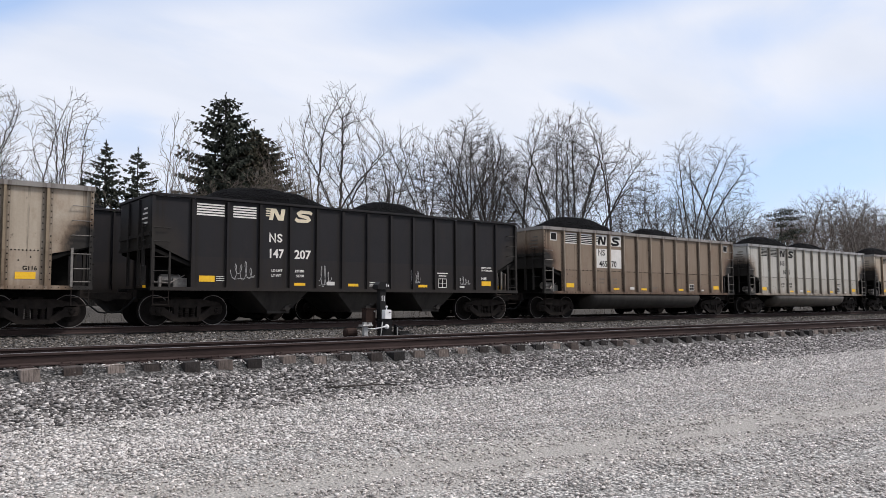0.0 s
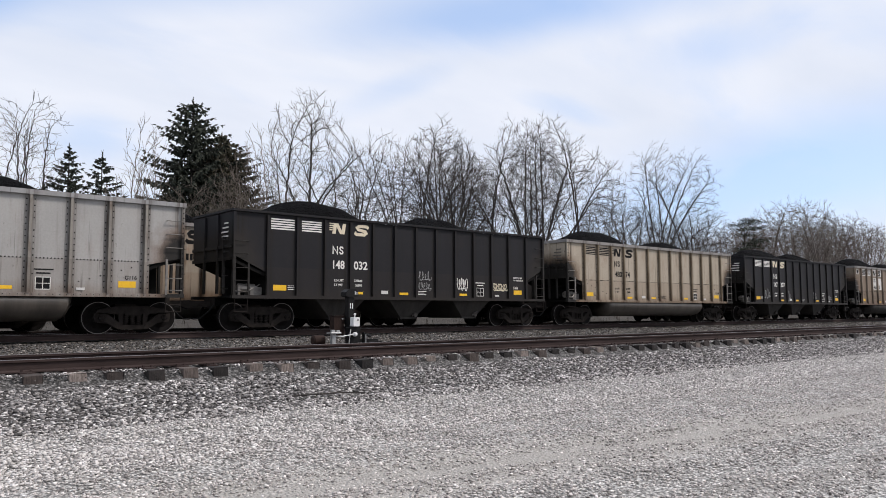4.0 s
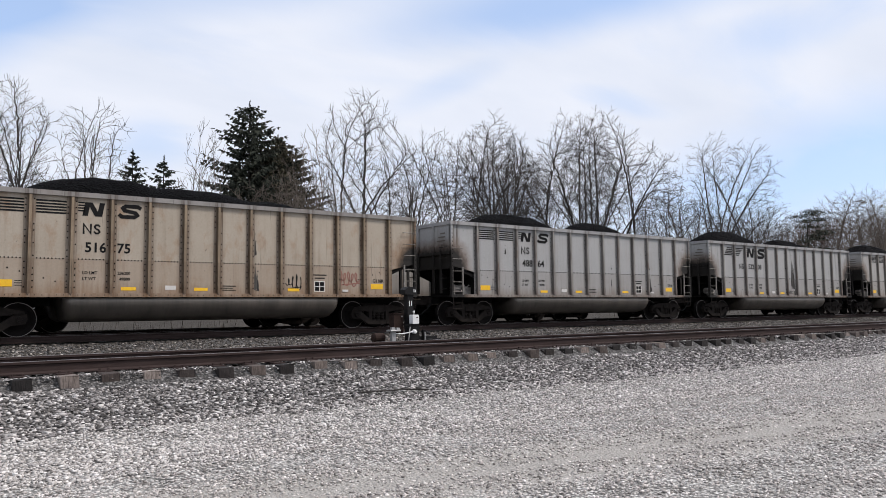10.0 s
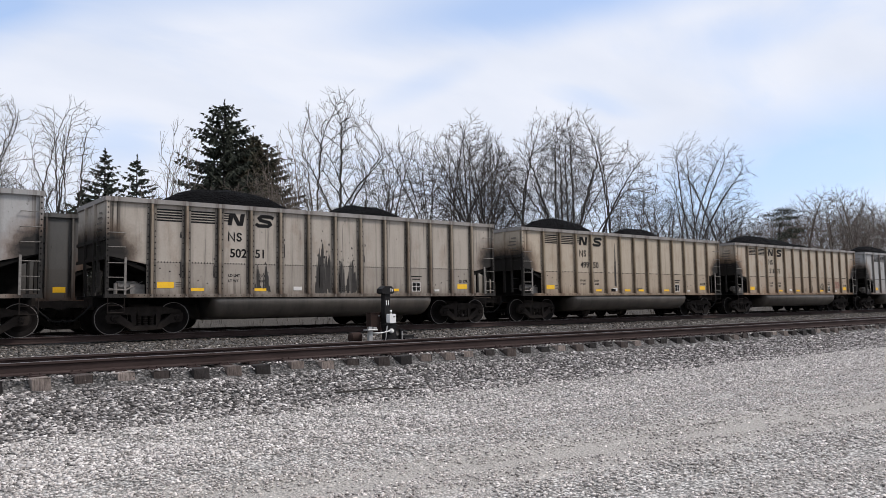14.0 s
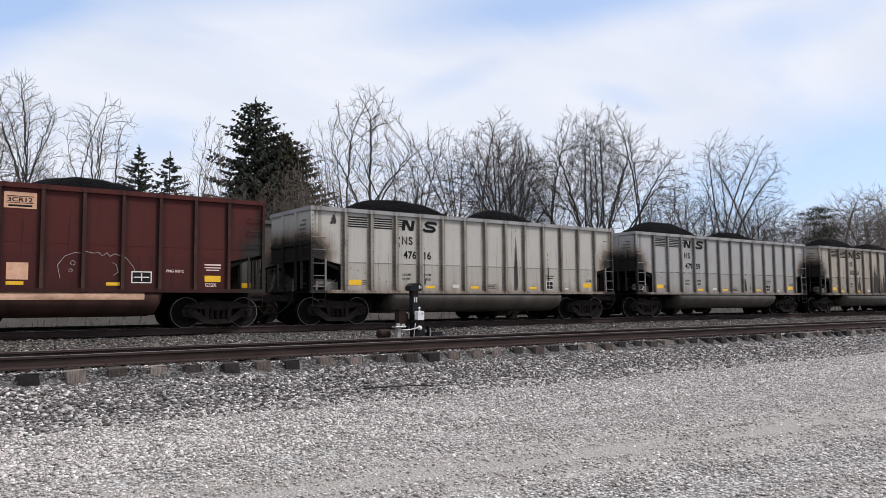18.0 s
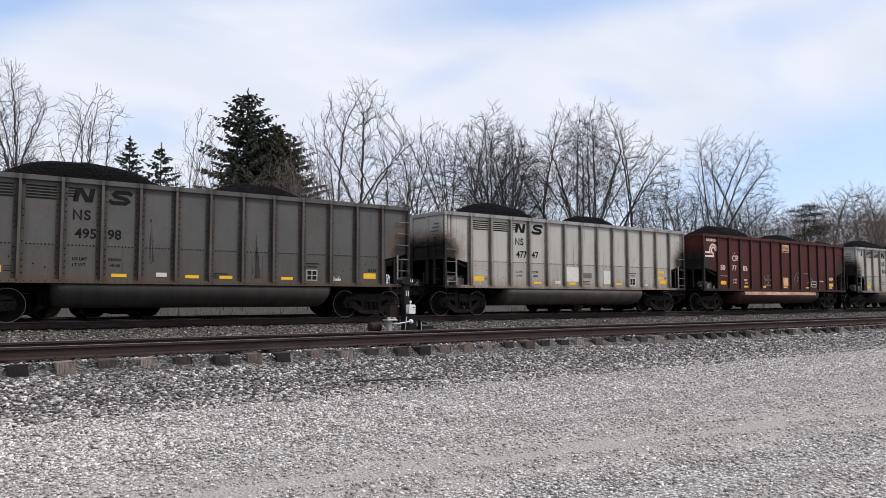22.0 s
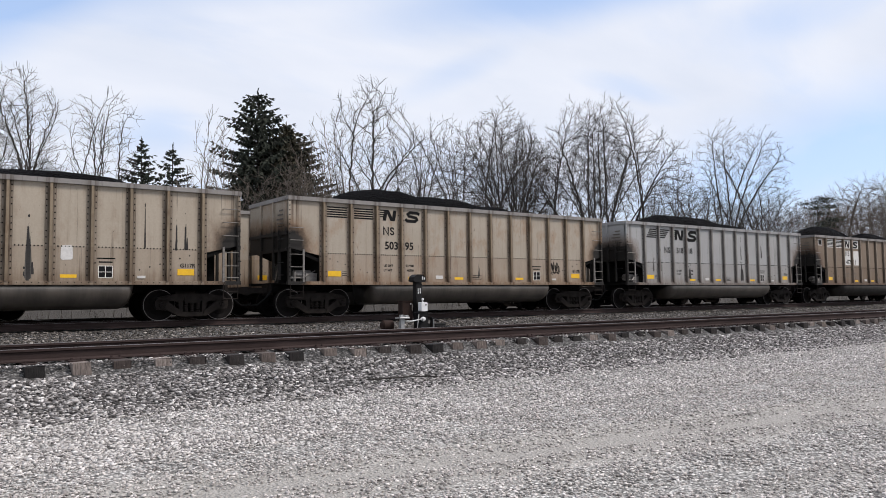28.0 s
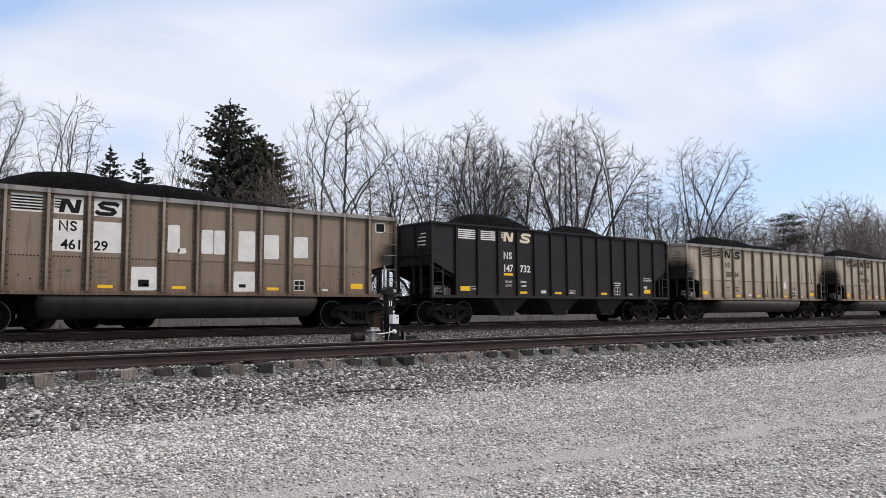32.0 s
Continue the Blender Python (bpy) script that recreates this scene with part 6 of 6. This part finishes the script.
def conifer(x, y, height, girth, seed, label, mat="needles", droop=0.22, full=1.0, shape=0.8, bare=0.1, gap=0.46):
    """Tiers of bowed boughs, each hung with short tapering sprays of needles."""
    rnd = random.Random(seed)
    tree = tagged(new("spruce_tree"), label, "tree", "trees behind the railway")
    tree.location = (x, y, level(y))
    wood, b = Build(), Build()
    wood.tube((0, 0, -0.1), (0, 0, height), 0.015 * height, 0.02, 8)
    z = height * bare
    while z < height - 0.25:
        k = 1 - z / height
        m = max(4, int((4 + 5 * k) * full))
        a0 = rnd.uniform(0, 6.28)
        for i in range(m):
            a = a0 + 2 * math.pi * (i + rnd.uniform(-0.25, 0.25)) / m
            L = girth * k ** shape * rnd.choice((0.55, 0.75, 0.9, 1.0, 1.15)) * rnd.uniform(0.85, 1.1) * min(1, 0.15 + (height - z) / 1.5) + 0.06
            out = Vector((math.cos(a), math.sin(a), 0))
            side = Vector((-out.y, out.x, 0))
            sag = droop * (0.4 + k) * rnd.uniform(0.6, 1.3)
            z0 = z + rnd.uniform(-0.2, 0.2)
            axis = lambda t: out * (L * t) + Vector((0, 0, z0 + L * (0.3 * (1 - k) * t - sag * t + 0.62 * sag * t * t * t)))
            wood.tube(axis(0), axis(0.6), 0.035, 0.02, 3, False).tube(axis(0.6), axis(1.0), 0.02, 0.008, 3, False)
            n = max(3, int(L * 4.2))
            for j in range(n):
                t = 0.18 + 0.82 * (j + rnd.random()) / n
                c = axis(t)
                w = (0.16 + 0.34 * min(1, L / 2.2) * (1.15 - t)) * rnd.uniform(0.7, 1.25)
                for s in (-1, 1):
                    for _ in range(3):
                        e = (side * s * rnd.uniform(0.2, 1.0) + out * rnd.uniform(0.1, 0.8) + Vector((0, 0, rnd.uniform(-1.3, 0.0)))).normalized() * w * rnd.uniform(0.7, 1.35)
                        h = e.cross(Vector((rnd.uniform(-1, 1), rnd.uniform(-1, 1), 0.6))).normalized() * rnd.uniform(0.045, 0.09)
                        b.add([c - h, c + h, c + e * 0.6 + h * 0.8, c + e, c + e * 0.6 - h * 0.8], [(0, 1, 2, 3, 4)])
            tip = axis(1.0)
            for _ in range(5):
                e = (out + Vector((rnd.uniform(-0.5, 0.5), rnd.uniform(-0.5, 0.5), rnd.uniform(-0.5, 0.35)))).normalized() * rnd.uniform(0.2, 0.38) * min(1, 0.4 + L / 2)
                h = e.cross(Vector((rnd.uniform(-1, 1), 0.3, 1))).normalized() * 0.06
                b.add([tip - h, tip + h, tip + e], [(0, 1, 2)])
        z += gap * rnd.uniform(0.75, 1.25) * (0.6 + 0.5 * k)
    for i in range(26):
        a, s = rnd.uniform(0, 6.28), rnd.random()
        p = Vector((0, 0, height - 1.0 + 1.0 * s))
        e = Vector((math.cos(a) * (0.3 - 0.24 * s), math.sin(a) * (0.3 - 0.24 * s), rnd.uniform(-0.1, 0.4)))
        h = Vector((-e.y, e.x, 0)).normalized() * 0.05
        b.add([p - h, p + h, p + e], [(0, 1, 2)])
    part("trunk", quick(wood, "trunk", M["bark_dark"]), None, tree)
    part("crown", quick(b, "crown", M[mat]), None, tree, "tiers of drooping needled boughs")
    return tree


def pine(x, y, height, girth, seed, label="dark green pine with layered foliage pads"):
    """Bare leaning stem with flat pads of needles at uneven heights."""
    rnd = random.Random(seed)
    tree = tagged(new("pine_tree"), label, "tree", "trees behind the railway")
    tree.location = (x, y, level(y))
    wood, b = Build(), Build()
    wood.tube((0, 0, -0.1), (0.3, 0, height * 0.97), 0.24, 0.05, 8)
    for k in range(15):
        h = height * (0.5 + 0.5 * (k + rnd.random()) / 15)
        a, r = rnd.uniform(0, 6.28), girth * (1.15 - 0.75 * (h / height) ** 3) * rnd.uniform(0.35, 1.0)
        c = Vector((math.cos(a) * r + 0.2, math.sin(a) * r, h + rnd.uniform(-0.1, 0.5)))
        wood.tube((0.2, 0, h - 0.4), c, 0.07, 0.03, 4, False)
        wide = girth * rnd.uniform(0.3, 0.5)
        for _ in range(260):
            p = c + Vector((rnd.gauss(0, wide * 0.6), rnd.gauss(0, wide * 0.6), abs(rnd.gauss(0, 0.28)) - 0.1))
            e = Vector((rnd.uniform(-1, 1), rnd.uniform(-1, 1), rnd.uniform(-0.2, 1))).normalized() * rnd.uniform(0.2, 0.36)
            w = e.cross(Vector((rnd.uniform(-1, 1), 0.2, 1))).normalized() * 0.07
            b.add([p - w, p + w, p + e], [(0, 1, 2)])
    part("trunk", quick(wood, "trunk", M["bark_dark"]), None, tree)
    part("crown", quick(b, "crown", M["needles"]), None, tree, "flat pads of dark needles")
    return tree


def plant_trees():
    T = bare_tree
    T(0.8, 50, 1.0, "slim", 180)
    T(3.0, 45, 0.92, "tangle", 0)
    T(6.4, 52, 0.95, "slim", 0)
    T(10.2, 54, 0.8, "small", 30)
    T(11.0, 52, 0.97, "fan", 0)
    T(14.6, 57, 0.75, "sapling", 200)
    T(16.2, 45, 1.0, "sapling", 0)
    T(20.6, 43, 0.86, "sapling", 150)
    T(22.4, 44, 1.02, "sapling", 180)
    T(18.4, 44, 0.95, "thicket", 0, "tangle of thin pale bare saplings")
    T(22.0, 43, 1.0, "thicket", 180, "tangle of thin pale bare saplings")
    T(24.6, 44, 0.85, "thicket", 20, "tangle of thin pale bare saplings")
    T(28.0, 47, 1.02, "oval", 0)
    T(37.2, 50, 1.08, "leaning", 0)
    T(41.3, 48, 0.98, "dome", 0, "bare many-stemmed winter tree with dense twigs")
    T(48.5, 54, 1.0, "dome", 140, "bare many-stemmed winter tree with dense twigs")
    T(56.0, 48, 1.01, "spread", 0)
    T(51.5, 49, 0.97, "spread", 180)
    T(70.0, 52, 1.2, "small", 0)
    T(77.5, 54, 1.15, "small", 60)
    T(82.7, 52, 1.02, "vase", 0)
    T(88.0, 56, 1.1, "small", 110)
    T(99.8, 58, 1.2, "small", 30)
    conifer(16.3, 62, 14.0, 4.8, 21, "dark green young spruce with drooping boughs")
    conifer(14.9, 63, 11.0, 5.2, 25, "dark green young spruce with drooping boughs")
    conifer(18.7, 62, 13.8, 4.8, 22, "dark green young spruce with drooping boughs")
    conifer(20.9, 50, 15.9, 5.7, 23, "tall dark green spruce with ragged top", droop=0.3, full=1.4, shape=0.6, gap=0.4)
    conifer(23.5, 51, 13.9, 5.6, 24, "olive green evergreen tree with loose feathery boughs", "ivy", 0.12, 2.0, 0.58, 0.1, 0.29)
    T(109.0, 62, 0.85, "red", 20)
    pine(119.5, 62, 16.4, 3.4, 47)
    T(126.0, 64, 1.05, "red", 60)
    T(133.0, 62, 1.2, "pale", 0)
    T(143.0, 62, 1.28, "pale", 160)
    T(153.0, 64, 1.2, "pale", 100)
    T(165.0, 66, 1.3, "red", 220)
    T(178.0, 68, 1.3, "pale", 20)
    T(192.0, 70, 1.35, "red", 320)
    T(208.0, 72, 1.4, "red", 20)
    for x, k, sort, turn in ((138.0, 1.15, "red", 140), (148.0, 1.2, "red", 15), (159.0, 1.25, "red", 210), (172.0, 1.3, "red", 280), (184.0, 1.35, "red", 110)):
        T(x, 66 + x * 0.05, k, sort, turn)


plant_trees()


def brush(name, label, xs, ys, count, height, mat, seed):
    """Tangle of thin upright stems under the trees."""
    rnd = random.Random(seed)
    b = Build()
    for _ in range(count):
        p = Vector((rnd.uniform(*xs), rnd.uniform(*ys), 0))
        p.z = level(p.y) - 0.05
        h = height * rnd.uniform(0.4, 1.0)
        d = Vector((rnd.uniform(-0.25, 0.25), rnd.uniform(-0.25, 0.25), 1)).normalized()
        r = 0.018 * rnd.uniform(0.6, 1.6)
        for k in range(3):
            q = p + d * h / 3
            b.tube(p, q, r, r * 0.7, 3, False)
            for _ in range(3):
                e = (d + Vector((rnd.uniform(-0.8, 0.8), rnd.uniform(-0.8, 0.8), 0.1))).normalized()
                b.tube(q, q + e * h * 0.25, r * 0.5, r * 0.2, 3, False)
            p, r = q, r * 0.7
            d = (d + Vector((rnd.uniform(-0.2, 0.2), rnd.uniform(-0.2, 0.2), 0.2))).normalized()
    tagged(new(name, quick(b, name, M[mat])), label, "bushes", kind="stuff")


brush("brushwood", "tangled bare brush behind the tracks", (-6, 75), (46, 54), 800, 4.6, "bark", 60)
brush("hedge", "low dark thicket behind the tracks", (-10, 90), (42, 45.5), 3600, 4.0, "bark_dark", 62)
brush("dry_weeds", "dry tan weeds and litter behind the tracks", (-6, 110), (31.8, 36.5), 1600, 0.5, "weeds", 63)
brush("far_brushwood", "reddish brown bare thicket far along the tracks", (75, 330), (48, 80), 1500, 11.0, "bark_red", 61)


# ---- switch machine beside the near track ----
def switch_machine():
    ob = tagged(new("switch_machine"), "black switch machine with white lamp box and hooded mast", "track machine")
    ob.location = (10.68, 15.5, level(15.5))
    b = Build
    part("base_plate", b().box(-1.25, 0.5, -0.3, 0.35, 0.0, 0.06), M["machine"], ob)
    part("gear_case", b().prism([(-0.12, 0.06), (0.14, 0.06), (0.14, 0.58), (0.11, 0.62), (-0.09, 0.62), (-0.12, 0.58)], "y", -0.14, 0.1).box(-0.15, -0.12, -0.08, 0.06, 0.2, 0.5), M["machine"], ob, "black cast gear case")
    part("case_lid", b().box(-0.14, 0.16, -0.16, 0.11, 0.5, 0.53), M["machine"], ob)
    lamp = part("lamp_box", b().prism([(-0.08, 0.62), (0.08, 0.62), (0.09, 0.64), (0.09, 0.82), (0.075, 0.84), (-0.075, 0.84), (-0.09, 0.82), (-0.09, 0.64)], "y", -0.2, -0.05), M["metal_white"], ob, "white enamel box")
    part("latch", b().box(0.015, 0.055, -0.212, -0.2, 0.76, 0.785), M["machine"], lamp)
    part("finial", b().tube((0, -0.12, 0.84), (0, -0.12, 0.89), 0.012).lathe([(0.001, -0.03), (0.025, -0.02), (0.03, 0), (0.025, 0.02), (0.001, 0.03)], (0, -0.12, 0.91), 10), M["metal_white"], lamp)
    mast = part("mast", b().prism([(-0.1, 0.5), (0.06, 0.5), (0.06, 1.38), (-0.1, 1.38)], "y", 0.0, 0.16), M["machine"], ob, "black square mast")
    part("hood", b().prism([(-0.2, 1.36), (-0.19, 1.45), (-0.1, 1.52), (0.08, 1.52), (0.15, 1.45), (0.16, 1.36), (0.1, 1.33), (-0.14, 1.33)], "y", -0.04, 0.2), M["machine"], mast, "black flared hood")
    # glints on the hood, put in as thin white bars
    part("hood_glint", b().box(0.05, 0.07, -0.046, -0.04, 1.39, 1.47).box(0.1, 0.12, -0.046, -0.04, 1.39, 1.45), M["metal_white"], mast, "white bars painted as glints")
    part("mast_mark", b().box(-0.06, -0.04, -0.004, 0.0, 1.05, 1.18).box(0.0, 0.02, -0.004, 0.0, 1.05, 1.18), M["metal_white"], mast, "two short white marks")
    part("motor_case", b().prism([(-0.43, 0.38), (-0.16, 0.38), (-0.16, 0.86), (-0.41, 0.86), (-0.43, 0.84)], "y", 0.12, 0.32).box(-0.44, -0.14, 0.1, 0.34, 0.86, 0.88), M["machine_rust"], ob, "rusted brown motor case")
    part("case_lock", b().tube((-0.2, 0.1, 0.8), (-0.2, 0.12, 0.8), 0.02), M["galv"], ob)
    part("drum", b().tube((-1.02, 0.1, 0.3), (-0.76, 0.1, 0.3), 0.12, 0.12, 16).tube((-1.05, 0.1, 0.3), (-1.02, 0.1, 0.3), 0.08, 0.12, 16).box(-1.0, -0.8, 0.02, 0.18, 0.06, 0.2), M["machine_rust"], ob, "rusted round drum")
    part("stanchion", b().box(-0.7, -0.6, -0.22, -0.12, 0.0, 0.45).box(-0.76, -0.5, -0.26, -0.06, 0.45, 0.49).box(-0.74, -0.66, -0.27, -0.2, 0.49, 0.55).box(-0.6, -0.52, -0.27, -0.2, 0.49, 0.54).tube((-0.78, -0.28, 0.47), (-0.5, -0.28, 0.47), 0.02), M["galv"], ob, "whitish stanchion")
    part("operating_rod", b().pipe([(-0.62, -0.2, 0.4), (-0.4, -0.2, 0.39), (-0.24, -0.2, 0.41), (-0.12, -0.19, 0.43)], 0.014), M["metal_white"], ob, "white connecting rod")
    part("cable", b().pipe([(-0.2, -0.24, 0.55), (-0.25, -0.28, 0.38), (-0.28, -0.28, 0.18), (-0.34, -0.25, 0.04)], 0.012), M["galv"], ob)
    part("crank_disc", b().lathe([(0.02, -0.05), (0.045, -0.04), (0.058, 0.0), (0.058, 0.025)], (-0.03, -0.18, 0.43), 12).tube((-0.13, -0.19, 0.43), (-0.03, -0.19, 0.43), 0.016), M["metal_white"], ob, "white crank disc")
    part("side_bracket", b().box(0.2, 0.6, -0.1, 0.3, 0.05, 0.16).box(0.3, 0.36, -0.1, 0.0, 0.16, 0.46).box(0.22, 0.85, 0.1, 0.2, 0.22, 0.3).box(0.5, 0.9, 0.0, 0.3, 0.08, 0.24).tube((0.28, -0.08, 0.45), (0.62, 0.1, 0.36), 0.03), M["machine"], ob, "black bracket and rods")
    part("pipe", b().tube((0.24, -0.24, 0.0), (0.24, -0.24, 0.42), 0.014), M["galv"], ob)
    part("throw_rod", b().box(-0.9, -0.82, -1.9, -0.2, 0.08, 0.14).box(-0.35, -0.28, -1.9, -0.2, 0.08, 0.14), M["rail"], ob, "rusty throw rods")


switch_machine()

stick = tagged(new("fallen_twig", Build().pipe([(5.75, 9.75, -0.58), (6.1, 9.62, -0.57), (6.5, 9.58, -0.57), (6.85, 9.5, -0.59)], 0.012, 5).pipe([(6.3, 9.6, -0.57), (6.55, 9.66, -0.55)], 0.008, 5).mesh("fallen_twig", M["bark_dark"])), "dark fallen twig lying on the gravel", "twig")

build_track("railway_track", NEAR_Y, NEAR_Z, -12, 130, "railway track with rusty rails and timber ties", 0.55, joints=(38.0,))
build_track("further_track", BACK_Y, BACK_Z, -60, 340, "railway track under the further coal train", 0.3, ties=False)
build_track("train_track", TRAIN_Y, TRAIN_Z, -30, 340, "railway track under the coal train", 0.3, ties=False)
stones("ballast", 66000, (0.2, 34), (9.2, 11.17), (0.013, 0.034), M["ballast_grey"], "dull grey crushed ballast on the track shoulder", 1, 1.4)
stones("ballast_foot", 66000, (0.1, 32), (7.4, 9.6), (0.01, 0.025), M["ballast"], "pale dusty ballast at the foot of the shoulder", 5, 1.4)
stones("tie_ballast", 6000, (0.4, 40), (11.28, 11.7), (0.012, 0.026), M["ballast_grey"], "pale ballast lodged between the tie ends", 6, 1.4)
stones("ballast_bed", 9000, (1, 45), (11.7, 13.9), (0.02, 0.045), M["ballast_dark"], "brown-grey ballast between the timber ties", 2, 1.3)
stones("ballast_field", 42000, (1, 62), (13.8, 22.6), (0.018, 0.046), M["ballast_dark"], "brown-grey ballast between the two tracks", 3, 1.2)
stones("road_gravel", 105000, (0.0, 26), (2.6, 8.2), (0.0065, 0.021), M["pebble"], "pale loose gravel on the road", 4, 1.25, 0.2, True)


def roll_all(sets, angle):
    """Wheelsets turn alike on every car: the first pair is keyed, the others take over its keys."""
    turns = [i / 15 for i in range(481)]
    done = {}
    for w in sets:
        x = round(w.location.x, 3)
        if x not in done:
            walk(w, [(t, pose(x, 0, WHEEL, 0, angle(t), 0)) for t in turns])
            done[x] = w.animation_data
        else:
            w.rotation_mode = "QUATERNION"
            keys = w.animation_data_create()
            keys.action = done[x].action
            keys.action_slot = done[x].action_slot


def motions():
    steps = [i * 0.5 for i in range(65)]
    for n, car, load, wheels in MOVING:
        rows = [(t, pose(run_at(t) - n * PITCH, TRAIN_Y, TRAIN_Z)) for t in steps]
        walk(car, rows)
        walk(load, rows)
    for n, car, load, wheels in BACK_MOVING:
        rows = [(t, pose(1.71 + n * BACK_PITCH - BACK_SPEED * (t - 9), BACK_Y, BACK_Z)) for t in (0, 8, 16, 24, 32)]
        walk(car, rows)
        walk(load, rows)
    roll_all([w for m in MOVING for w in m[3]], lambda t: math.degrees((run_at(t) - 7.2) / WHEEL))
    roll_all([w for m in BACK_MOVING for w in m[3]], lambda t: math.degrees(-BACK_SPEED * t / WHEEL))


motions()
